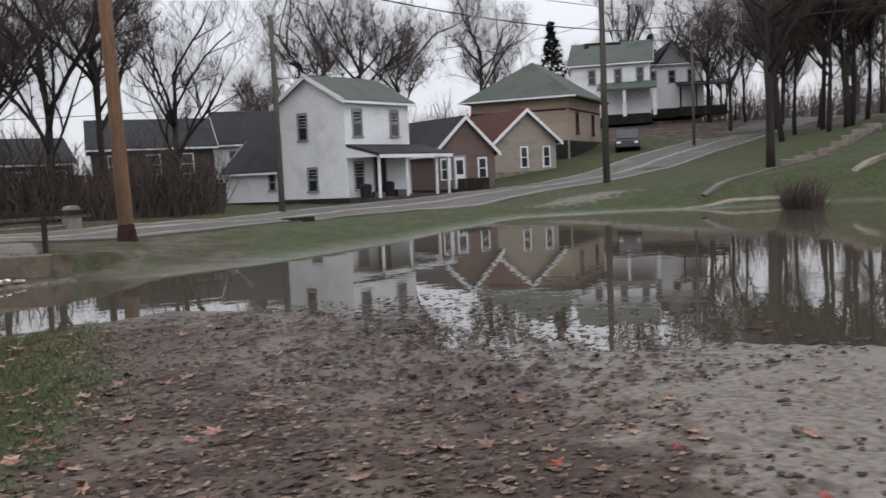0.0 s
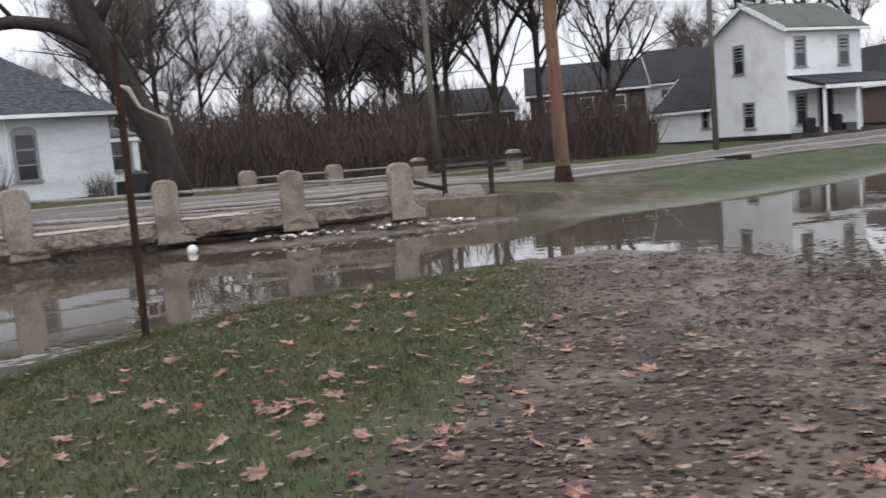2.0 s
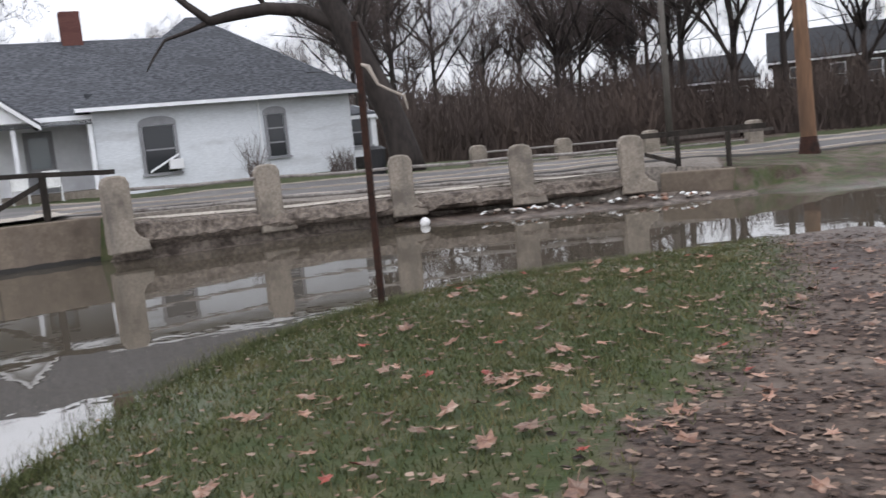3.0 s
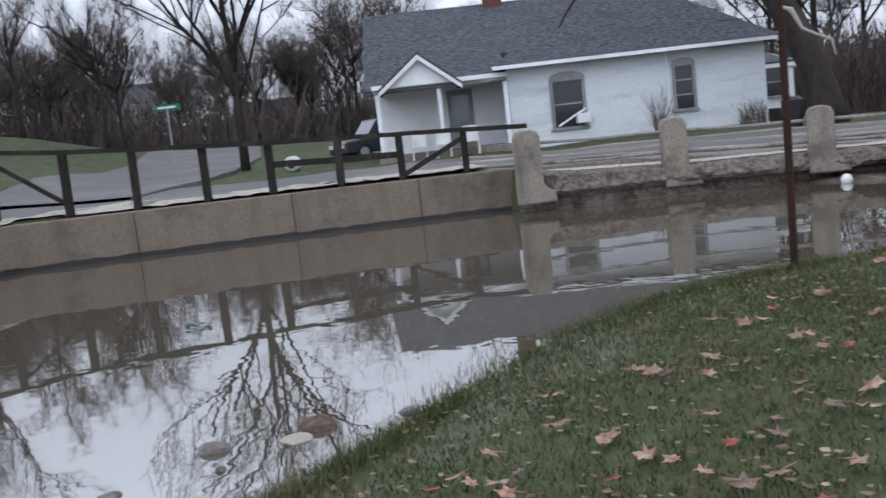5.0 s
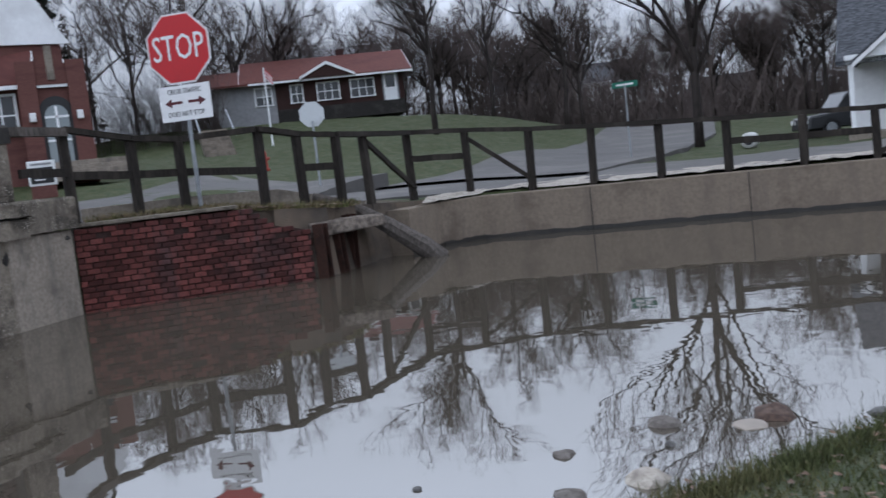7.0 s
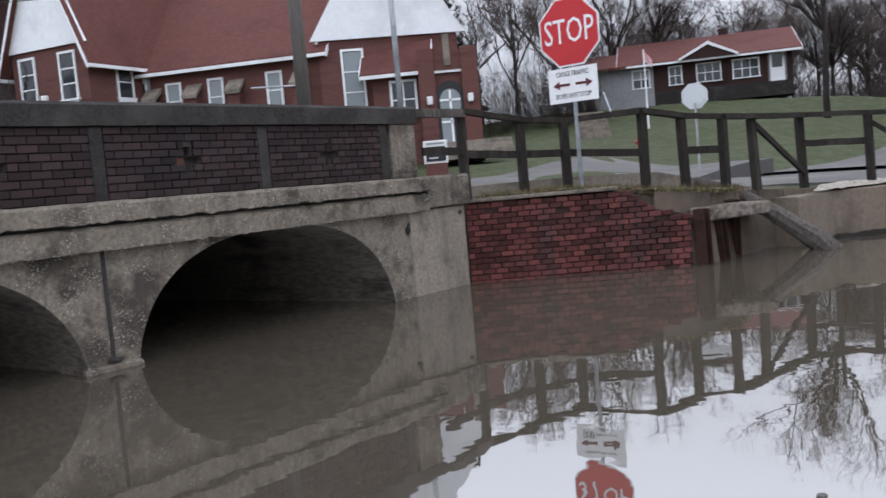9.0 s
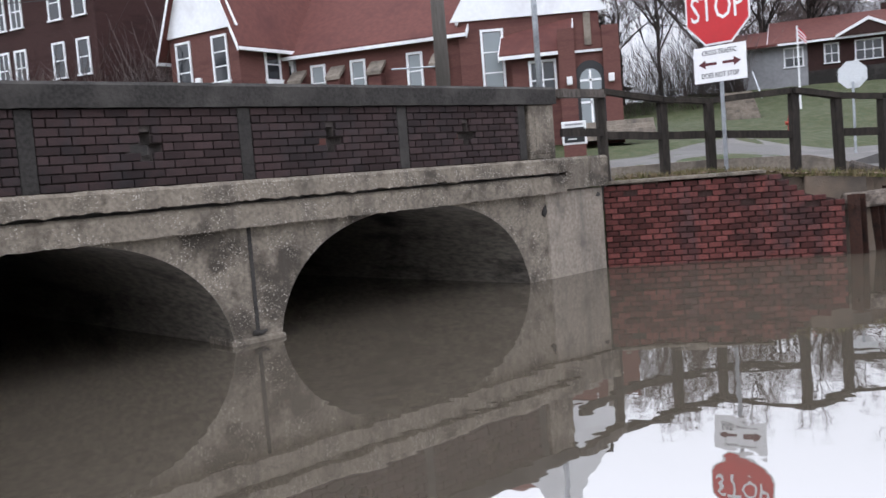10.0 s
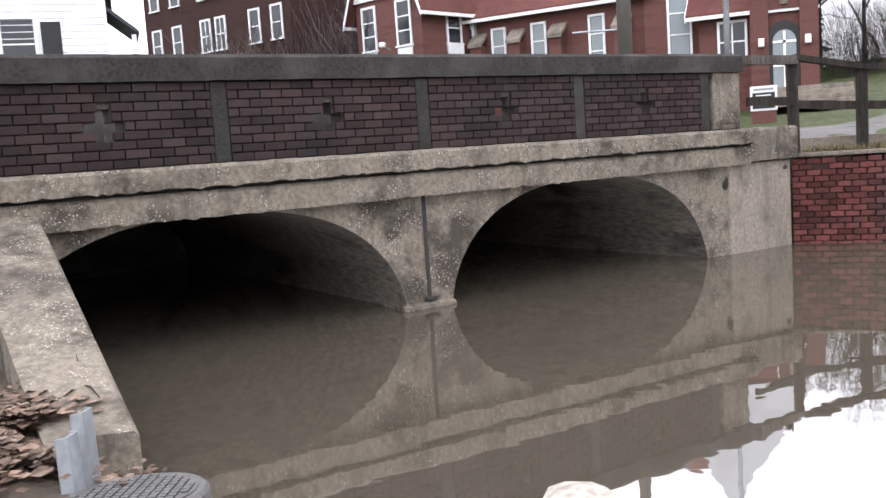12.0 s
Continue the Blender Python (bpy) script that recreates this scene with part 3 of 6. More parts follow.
part("end_wall", bm, M["barrel"], bridge, "added wall closing off the unseen far end of the vaults")


def ledge(bm, s0, s1, y0, y1, z0, z1, n, amp, seed):
    """A long slab with a broken lower and front edge."""
    rows = []
    for i in range(n + 1):
        s = s0 + (s1 - s0) * i / n
        e = [noise.noise(Vector((s * 4.3, k * 7.1, seed))) * amp * 0.7 + noise.noise(Vector((s * 15, k * 3.1, seed))) * amp * 0.9 for k in range(4)]
        rows.append([bm.verts.new(p) for p in ((s, y1, z0), (s, y0 + e[0], z0 + e[1]), (s, y0 + e[2] * 0.5, z1 - 0.04), (s, y0 + 0.04, z1 + e[3] * 0.3), (s, y1, z1))])
    for a, b in zip(rows, rows[1:]):
        for k in range(5):
            bm.faces.new((a[k], b[k], b[(k + 1) % 5], a[(k + 1) % 5]))
    bm.faces.new(rows[0])
    bm.faces.new(rows[-1][::-1])
    bmesh.ops.recalc_face_normals(bm, faces=bm.faces)
    return bm


part("deck_edge", ledge(B(), -7.6, 6.02, -0.20, 1.0, 1.725, 1.96, 220, 0.034, 1), M["concrete_old"], bridge, "pitted pale upper ledge of the deck")
part("deck_beam", ledge(B(), -7.6, 6.0, -0.15, 1.0, 1.40, 1.685, 220, 0.024, 5), M["concrete_old"], bridge, "cracked and stained lower deck beam")
part("abutment", box(B(), 5.6, 7.13, -0.03, 1.2, -0.6, 1.42, 0.02), M["concrete"], bridge, "pale patched concrete abutment")
part("abutment_block", ledge(B(), 6.04, 7.2, -0.12, 0.6, 1.44, 1.96, 16, 0.02, 9), M["concrete_old"], bridge, "broken concrete block at the bridge's end")
part("pier_base", rough_up(box(B(), -0.36, 0.39, -0.05, 0.6, -0.6, 0.07, 0.03), 0.04, 5), M["concrete_old"], bridge, "undercut pier foot at the water line")
part("pier_crack", box(B(), -0.02, 0.03, -0.012, 0.05, 0.1, 1.4), M["concrete_dark"], bridge, "vertical construction joint")
bm = B()
box(bm, -7.6, 6.0, 0.0, WID, 1.45, 1.9)
part("deck", bm, M["asphalt"], bridge, "asphalt bridge deck")
part("parapet_cap", ledge(B(), -7.6, 5.98, -0.06, 0.42, 2.84, 3.12, 120, 0.008, 3), M["concrete_dark"], bridge, "soot-dark concrete coping")
part("end_post", box(B(), 5.32, 5.94, -0.02, 0.36, 1.96, 2.84, 0.015), M["concrete_old"], bridge, "pitted concrete end post")
part("end_post_panel", box(B(), 5.45, 5.80, -0.035, 0.0, 2.05, 2.72, 0.01), M["concrete_old"], bridge)
part("far_parapet", box(B(), -7.6, 6, WID - 0.3, WID, 1.9, 3.1), M["concrete_dark"], bridge)

# Dark flattened lumps on the face mark pockets broken out of it.
for k, (x, z, w, h) in enumerate(((5.55, 1.12, 0.12, 0.2), (0.02, 0.10, 0.22, 0.09), (7.0, 1.28, 0.16, 0.07))):
    bm = B()
    bmesh.ops.create_icosphere(bm, subdivisions=2, radius=0.5)
    bm.transform(Matrix.Translation((x, -0.02, z)) @ Matrix.Diagonal((w, 0.05, h, 1)))
    part("spalled_pocket", rough_up(bm, 0.04, 9, k), M["concrete_dark"], bridge, "dark raised patch marking a pocket broken out of the concrete")
PIL = [-7.6, -5.01, -2.48, 0.10, 2.64, 5.17]
CROSS = [-6.2, -3.69, -1.18, 1.38, 3.90]
brick_meshes = {}


def brick_mesh(l, h, d, material, key):
    k = (round(l, 3), round(h, 3), key)
    if k not in brick_meshes:
        bm = B()
        box(bm, -l / 2, l / 2, 0, d, -h / 2, h / 2, 0.006)
        for v in bm.verts:
            v.co += noise.noise_vector(v.co * 31 + Vector((len(brick_meshes), 0, 0))) * 0.004
        m2 = bpy.data.meshes.new("brick")
        bm.to_mesh(m2)
        bm.free()
        m2.materials.append(material)
        brick_meshes[k] = m2
    return brick_meshes[k]


for i, (p0, p1) in enumerate(zip(PIL, PIL[1:])):
    c = CROSS[i]
    part("pilaster", box(B(), p1 - 0.09, p1 + 0.09, 0.004, 0.32, 1.965, 2.835, 0.01), M["concrete_dark"], bridge)
    a0, a1 = p0 + 0.09, p1 - 0.09
    bm = B()
    zc = 2.42
    for x0, x1, z0, z1 in ((a0, c - 0.19, 1.965, 2.835), (c + 0.19, a1, 1.965, 2.835), (c - 0.19, c - 0.07, 1.965, zc - 0.09), (c - 0.19, c - 0.07, zc + 0.03, 2.835), (c + 0.07, c + 0.19, 1.965, zc - 0.09), (c + 0.07, c + 0.19, zc + 0.03, 2.835), (c - 0.07, c + 0.07, 1.965, zc - 0.2), (c - 0.07, c + 0.07, zc + 0.16, 2.835)):
        box(bm, x0, x1, 0.055, 0.38, z0, z1)
    panel = part("brick_panel", bm, M["mortar"], bridge, "sooty dark red brick panel with a cross-shaped hole")
    H0, L0 = 0.0966, 0.255
    for r in range(9):
        z = 1.965 + H0 * (r + 0.5)
        x = a0 - (L0 / 2 if r % 2 else 0)
        while x < a1 - 0.02:
            b0, b1 = max(x, a0), min(x + L0, a1)
            x += L0
            gaps = []
            if abs(z - (zc - 0.03)) < 0.062:
                gaps = [(c - 0.19, c + 0.19)]
            elif abs(z - zc) < 0.19:
                gaps = [(c - 0.07, c + 0.07)]
            segs = [(b0, b1)]
            for g0, g1 in gaps:
                segs = [q for s0, s1 in segs for q in ((s0, min(s1, g0)), (max(s0, g1), s1)) if q[1] - q[0] > 0.03]
            for s0, s1 in segs:
                if s1 - s0 < 0.03:
                    continue
                ob = new("brick", brick_mesh(s1 - s0 - 0.012, H0 - 0.013, 0.06, M["brick_dark"], "d"))
                ob.parent = panel
                ob.location = ((s0 + s1) / 2, 0.0 + random.uniform(-0.004, 0.004), z)

# sloping wing wall on the near bank
wing = thing("wing_wall", "sloping pale concrete wing wall with a cracked nose, beside the bridge", "wall")
bm = B()
A0, A1 = Vector((-7.35, -6.75, 1.62)), Vector((-4.72, -3.72, 0.36))
side = Vector((0.75, -0.62, 0)).normalized()
prev = None
for k in range(25):
    p = A0.lerp(A1, k / 24)
    wv = 0.66 - 0.12 * k / 24
    e = noise.noise(Vector((k * 0.7, 0, 0))) * 0.015
    row = [bm.verts.new(q) for q in ((p.x, p.y, -0.6), (p.x, p.y, p.z - 0.03), (p + side * 0.03 + Vector((0, 0, e * 0.3))), (p + side * wv * 0.5 + Vector((0, 0, 0.02 + e))), (p + side * wv + Vector((0, 0, e))), (p.x + side.x * wv, p.y + side.y * wv, -0.6))]
    if prev:
        for i in range(5):
            bm.faces.new((prev[i], row[i], row[i + 1], prev[i + 1]))
    else:
        bm.faces.new(row)
    prev = row
bm.faces.new(prev[::-1])
bmesh.ops.recalc_face_normals(bm, faces=bm.faces)
part("slab", bm, M["concrete_old"], wing)

# ---- red brick retaining wall ----
W0, W1 = Vector((-16.46, 0.45, 0)), Vector((-16.12, 4.36, 0))
wd = (W1 - W0).normalized()
LW = (W1 - W0).length
red = thing("brick_wall", "worn red paving-brick retaining wall above the flood water", "wall", frame_at(W0, wd))


def wall_top(s):
    return 1.42 + 0.05 * math.sin(s * 0.8) if s < 2.75 else 1.44 - (s - 2.75) * 0.36 - (0.12 if s > 3.2 else 0)


bm = B()
prism(bm, [(0, -0.6), (LW, -0.6), (LW, 0.9), (3.3, 1.05), (2.8, 1.36), (0, 1.36)], 0.05, 0.5, "y")
core = part("core", bm, M["mortar_red"], red, "crumbling dirty mortar core")
HB, LB = 0.098, 0.228
for r in range(16):
    z = -0.06 + HB * (r + 0.5)
    x = -(LB / 2 if r % 2 else 0)
    while x < LW - 0.02:
        x0, x1 = max(0, x), min(LW, x + LB)
        x += LB
        if x1 - x0 < 0.05 or z + HB * 0.3 > wall_top((x0 + x1) / 2) or random.random() < 0.025:
            continue
        ob = new("brick", brick_mesh(round((x1 - x0) * 50) / 50 - random.choice((0.012, 0.02)), HB - 0.014, 0.10, M["brick_red"], "r"))
        ob.parent = core
        ob.location = ((x0 + x1) / 2, random.uniform(-0.016, 0.012), z + random.uniform(-0.004, 0.004))
        ob.rotation_euler = (0, random.uniform(-0.02, 0.02), random.uniform(-0.03, 0.03))
coping = part("coping", rough_up(box(B(), 0.1, 2.7, -0.06, 0.5, 1.44, 1.50, 0.01), 0.02, 5), M["concrete_old"], red, "thin broken mortar coping")

# rusty sheet piles beside the brick wall
for k, (x, y, h) in enumerate(((-16.1, 4.55, 0.98), (-16.55, 5.0, 0.92), (-17.0, 5.35, 1.05))):
    pile = thing("steel_pile", "rusty steel beam driven upright at the water's edge", "pile", pose(x, y, 0, random.uniform(-3, 3), random.uniform(-3, 3), 40), "rusty piles")
    bm = B()
    for a in ((-0.11, 0.11, -0.09, -0.075), (-0.11, 0.11, 0.075, 0.09), (-0.01, 0.01, -0.075, 0.075)):
        box(bm, a[0], a[1], a[2], a[3], -0.6, h)
    part("beam", bm, M["rust"], pile)
t2 = thing("brace_bar", "thin rusty bar tying the steel piles together", "bar")
part("bar", tube(B(), [(-16.05, 4.45, 0.78), (-17.0, 5.25, 0.86)], [0.03, 0.03], 6), M["rust"], t2)
cap = thing("broken_slab", "broken concrete slab resting behind the steel piles", "slab")
part("slab", rough_up(box(B(), -17.6, -16.35, 4.45, 5.9, 0.75, 0.98, 0.03), 0.16, 1.6, 4), M["rubble"], cap)
lg = thing("driftwood_log", "pale stripped driftwood log leaning into the water", "log")
bm = tube(B(), [(-17.6, 4.9, 1.42), (-17.5, 5.6, 1.15), (-17.2, 6.2, 0.75), (-17.0, 6.9, 0.2), (-16.9, 7.2, -0.1)], [0.07, 0.12, 0.16, 0.22, 0.2], 10)
part("log", rough_up(bm, 0.08, 4, 2), M["wood_grey"], lg)
wall_road = thing("kerb_wall", "low pale concrete kerb wall behind the timber fence", "wall")
bm = B()
kp = [(-17.4, 0.7, 1.72), (-18.6, 2.6, 1.72), (-18.9, 4.5, 1.66), (-18.9, 6.3, 1.2), (-20.1, 8.0, 1.02)]
for (*a, ta), (*b, tb) in zip(kp, kp[1:]):
    va, vb = Vector((*a, 0)), Vector((*b, 0))
    s = Vector(((vb - va).y, -(vb - va).x, 0)).normalized() * 0.1
    prism(bm, [(va - s)[:2], (vb - s)[:2], (vb + s)[:2], (va + s)[:2]], 0.6, 1.0)
    for v in bm.verts[-4:]:
        v.co.z = ta if min((v.co.xy - va.xy).length, 9) < (v.co.xy - vb.xy).length else tb
part("wall", bm, M["concrete"], wall_road)

# ---- long concrete retaining wall ----
conc = thing("retaining_wall", "long smooth brown concrete creek wall with water stains", "wall")
CW = [(-17.75, 6.9), (-18.6, 8.0), (-18.75, 9.05), (-15.35, 13.25), (-12.0, 16.75), (-11.25, 17.4)]
bm = B()
tops = [0.95, 0.98, 0.98, 0.95, 0.92, 0.92]
n_w = len(CW)
outer = []
for i, p in enumerate(CW):
    a, b = Vector((*CW[max(i - 1, 0)], 0)), Vector((*CW[min(i + 1, n_w - 1)], 0))
    d = (b - a).normalized()
    outer.append(Vector((*p, 0)) + Vector((-d.y, d.x, 0)) * 0.55)
rows = []
for p, o, z in zip(CW, outer, tops):
    rows.append([bm.verts.new(q) for q in ((p[0], p[1], -0.7), (p[0], p[1], z - 0.02), (p[0] * 0.97 + o.x * 0.03, p[1] * 0.97 + o.y * 0.03, z), (o.x, o.y, z), (o.x, o.y, -0.7))])
for a, b in zip(rows, rows[1:]):
    for k in range(4):
        bm.faces.new((a[k], b[k], b[k + 1], a[k + 1]))
bm.faces.new(rows[0])
bm.faces.new(rows[-1][::-1])
bmesh.ops.recalc_face_normals(bm, faces=bm.faces)
part("wall", bm, M["concrete_wall"], conc)
bm = B()
prev = None
for i in range(n_w - 1):
    a, b = Vector((*CW[i], 0)), Vector((*CW[i + 1], 0))
    off = Vector(((b - a).y, -(b - a).x, 0)).normalized() * 0.006
    for k in range(25):
        p = a.lerp(b, k / 24) + off
        h = 0.10 + 0.05 * noise.noise(Vector((p.x * 2.2, p.y * 2.2, 4))) + 0.03 * noise.noise(Vector((p.x * 7, p.y * 7, 1)))
        row = [bm.verts.new((p.x, p.y, z)) for z in (-0.4, h)]
        if prev:
            bm.faces.new((prev[0], row[0], row[1], prev[1]))
        prev = row
part("tide_mark", bm, M["wet_concrete"], conc, "dark wet tide mark at the water line")
ca_, cb_ = Vector((-18.75, 9.05, 0)), Vector((-12.0, 16.75, 0))
cd = (cb_ - ca_).normalized()
cn = Vector((cd.y, -cd.x, 0))
for f in (0.24, 0.56, 0.83):
    p = ca_.lerp(cb_, f) + cn * 0.004
    part("joint", prism(B(), [(p - cd * 0.012)[:2], (p + cd * 0.012)[:2], (p + cd * 0.012 + cn * 0.006)[:2], (p - cd * 0.012 + cn * 0.006)[:2]], -0.3, 0.93), M["concrete_dark"], conc, "dark weep stain at a wall joint")
bm = B()
prev = None
for k in range(60):
    p = Vector((*CW[0], 0)).lerp(Vector((*CW[2], 0)), min(1, k / 12)) if k < 12 else ca_.lerp(cb_, (k - 12) / 47)
    row = []
    for j in range(6):
        q = p - cn * (0.45 + 0.42 * j)
        row.append(bm.verts.new((q.x, q.y, max(0.97, gz(q.x, q.y)) + 0.05 + noise.noise(Vector((k, j, 0)) * 0.9) * 0.04)))
    if prev:
        for j in range(5):
            bm.faces.new((prev[j], row[j], row[j + 1], prev[j + 1]))
    prev = row
bmesh.ops.recalc_face_normals(bm, faces=bm.faces)
tagged(part("gravel_shoulder", bm, M["gravel_white"]), "white crushed-stone road shoulder behind the creek wall", "gravel", kind="structure")

# ---- timber guard fence ----
FENCE = [(-16.95, 0.55, 1.45, 3.07), (-17.35, 1.62, 1.5, 2.85), (-17.75, 2.5, 1.5, 2.78), (-17.05, 3.82, 1.2, 2.80), (-17.5, 4.72, 1.3, 2.66), (-17.35, 5.4, 1.3, 2.58), (-18.15, 6.3, 1.3, 2.56), (-19.7, 7.85, 1.3, 2.56), (-19.3, 9.1, 1.25, 2.48), (-18.4, 10.2, 1.2, 2.34), (-17.5, 11.25, 1.12, 2.24), (-16.5, 12.35, 1.08, 2.15), (-15.6, 13.42, 1.04, 2.06), (-14.65, 14.55, 1.0, 2.0), (-13.7, 15.6, 0.98, 1.94), (-12.75, 16.7, 0.95, 1.88), (-11.2, 16.9, 0.95, 1.80)]
fence = thing("timber_fence", "black weathered timber guard fence, sagging and patched", "fence")


def plank(bm, a, b, wide, thick):
    a, b = Vector(a), Vector(b)
    d = (b - a).normalized()
    s = Vector((d.y, -d.x, 0)).normalized() * thick / 2
    u = Vector((0, 0, wide / 2))
    n = 6
    prev = None
    for k in range(n + 1):
        p = a.lerp(b, k / n) + Vector((0, 0, noise.noise(a * 3 + Vector((k, 0, 0))) * 0.012))
        row = [bm.verts.new(p + q) for q in (s + u, s - u, -s - u, -s + u)]
        if prev:
            for i in range(4):
                bm.faces.new((prev[i], row[i], row[(i + 1) % 4], prev[(i + 1) % 4]))
        else:
            bm.faces.new(row)
        prev = row
    bm.faces.new(prev[::-1])
    bmesh.ops.recalc_face_normals(bm, faces=bm.faces)
    return bm


for i, (x, y, z0, z1) in enumerate(FENCE[:-1]):
    m = pose(x, y, 0, random.uniform(-2, 2), random.uniform(-2, 2), random.uniform(-15, 15) + 30)
    bm = box(B(), -0.075, 0.075, -0.075, 0.075, z0 - 0.5, z1 - 0.02, 0.012)
    bm.transform(m)
    part("post", bm, M["wood_dark"], fence)
for i, (a, b) in enumerate(zip(FENCE, FENCE[1:])):
    part("top_rail", plank(B(), (a[0], a[1], a[3] + 0.02), (b[0], b[1], b[3] + 0.02), 0.10, 0.20), M["wood_dark"], fence)
    if i < 3 or i in (4, 7, 12, 13):
        part("middle_rail", plank(B(), (a[0], a[1], (a[2] + a[3]) / 2 + 0.05), (b[0], b[1], (b[2] + b[3]) / 2 + 0.05), 0.14, 0.06), M["wood_dark"], fence)
for i in (6, 8, 14):
    a, b = FENCE[i], FENCE[i + 1]
    hi, lo = ((a, b) if i != 14 else (b, a))
    part("brace", plank(B(), (hi[0], hi[1], hi[3] - 0.15), (lo[0], lo[1], lo[2] + 0.05), 0.12, 0.07), M["wood_dark"], fence)
# first span back to the bridge
part("top_rail", plank(B(), (-15.6, -0.2, 3.02), (-16.95, 0.55, 3.05), 0.14, 0.16), M["wood_grey"], fence)
part("middle_rail", plank(B(), (-15.7, -0.2, 2.38), (-16.95, 0.55, 2.36), 0.14, 0.06), M["wood_dark"], fence)

# ---- concrete guard posts with pipe rails and the rubble bank ----
POSTS = [(-10.75, 16.2, 1.74), (-8.55, 18.5, 1.66), (-5.92, 19.8, 1.57), (-3.32, 20.45, 1.54), (-0.95, 21.1, 1.50)]


def guard_post(x, y, top, ang, label, group, flare=True):
    g = thing("guard_post", label, "post", pose(x, y, 0, 0, 0, ang), group)
    pts = [(-0.26, 0.2), (-0.26, top - 0.16), (-0.2, top - 0.04), (-0.08, top), (0.08, top), (0.2, top - 0.04), (0.26, top - 0.16), (0.26, 0.62)]
    pts += [(0.34, 0.5), (0.5, 0.42), (0.52, 0.2)] if flare else [(0.26, 0.2)]
    bm = prism(B(), pts, -0.2, 0.2, "y")
    bmesh.ops.bevel(bm, geom=[e for e in bm.edges if abs(e.verts[0].co.y - e.verts[1].co.y) < 0.01], offset=0.03, segments=1, affect="EDGES")
    part("shaft", bm, M["concrete"], g)
    return g


for i, (x, y, top) in enumerate(POSTS):
    a = POSTS[max(i - 1, 0)]
    b = POSTS[min(i + 1, 4)]
    guard_post(x, y, top, math.degrees(math.atan2(b[1] - a[1], b[0] - a[0])), "weathered round-topped concrete guard post with flared foot", "creek guard posts")
rails = thing("pipe_rail", "pale steel pipe rails between concrete guard posts", "railing")
for a, b in zip(POSTS, POSTS[1:]):
    for dz in (0.28, 0.72):
        part("pipe", tube(B(), [(a[0], a[1], a[2] - dz), ((a[0] + b[0]) / 2, (a[1] + b[1]) / 2, (a[2] + b[2]) / 2 - dz - 0.03), (b[0], b[1], b[2] - dz)], [0.035] * 3, 8), M["rail_paint"], rails)
FARP = [(-13.0, 25.9, 1.62), (-9.6, 27.8, 1.55), (-6.2, 29.5, 1.5), (-3.6, 30.9, 1.45), (-0.8, 32.0, 1.42), (2.6, 33.3, 1.42)]
for x, y, top in FARP[2:]:
    guard_post(x, y, top, 25, "pale concrete guard post across the road", "far guard posts", False)
rails = thing("pipe_rail", "pale pipe rails along the far side of the road", "railing")
for a, b in zip(FARP[2:], FARP[3:]):
    for dz in (0.25, 0.65):
        part("pipe", tube(B(), [(a[0], a[1], a[2] - dz), (b[0], b[1], b[2] - dz)], [0.035] * 2, 6), M["rail_paint"], rails)

bank_line = [(-11.35, 16.75), (-10.3, 17.1), (-9.0, 18.35), (-7.5, 19.15), (-6.0, 19.95), (-4.4, 20.35), (-2.6, 20.75), (-0.5, 21.4)]
BL = [Vector((*p, 0)) for p in bank_line]
bm = B()
prev = None
seg = []
for a, b in zip(BL, BL[1:]):
    seg += [a.lerp(b, k / 14) for k in range(14)]
for i, p in enumerate(seg):
    d = (seg[min(i + 1, len(seg) - 1)] - seg[max(i - 1, 0)]).normalized()
    nrm = Vector((d.y, -d.x, 0))
    f = i / len(seg)
    shelf = 0.25 + 0.75 * max(0, (f - 0.5) / 0.5)
    row = []
    crest = 0.82 - 0.20 * min(1, f / 0.35)
    under = 0.12 + 0.30 * min(1, max(0, (f - 0.3) / 0.25))
    for j, (o, z) in enumerate(((0.25, -0.5), (0.1, -0.02), (-under, 0.03), (-under - 0.05, 0.2), (0.0, 0.30), (0.10, 0.38), (0.06, crest * 0.72), (0.0, crest - 0.05), (-0.12, crest), (-0.5, crest + 0.03), (-1.1, crest + 0.05), (-2.4, crest))):
        q = p + nrm * (o + 0.25) + noise.noise_vector(Vector((i * 0.35, j * 1.3, 0))) * 0.10 * (j > 0)
        row.append(bm.verts.new((q.x, q.y, z + noise.noise(Vector((i * 0.5, j * 2.0, 5))) * (0.07 if 3 < j < 10 else 0.02))))
    if prev:
        for j in range(11):
            bm.faces.new((prev[j], row[j], row[j + 1], prev[j + 1]))
    prev = row
bmesh.ops.recalc_face_normals(bm, faces=bm.faces)
tagged(part("rubble_bank", bm, M["rubble"]), "eroded mortared rubble bank under the guard posts", "bank", kind="structure")
bm = B()
prev = None
for i in range(0, len(seg), 3):
    d = (seg[min(i + 1, len(seg) - 1)] - seg[max(i - 1, 0)]).normalized()
    nrm = Vector((-d.y, d.x, 0))
    row = [bm.verts.new((seg[i] + nrm * o).to_tuple()[:2] + (z,)) for o, z in ((0.18, 0.55), (0.10, 0.86 - 0.20 * min(1, i / len(seg) / 0.35)), (0.45, 0.90 - 0.20 * min(1, i / len(seg) / 0.35)), (0.5, 0.5))]
    if prev:
        for k in range(3):
            bm.faces.new((prev[k], row[k], row[k + 1], prev[k + 1]))
    prev = row
tagged(part("kerb", bm, M["gravel_white"]), "pale broken road edge above the creek", "kerb", kind="structure")

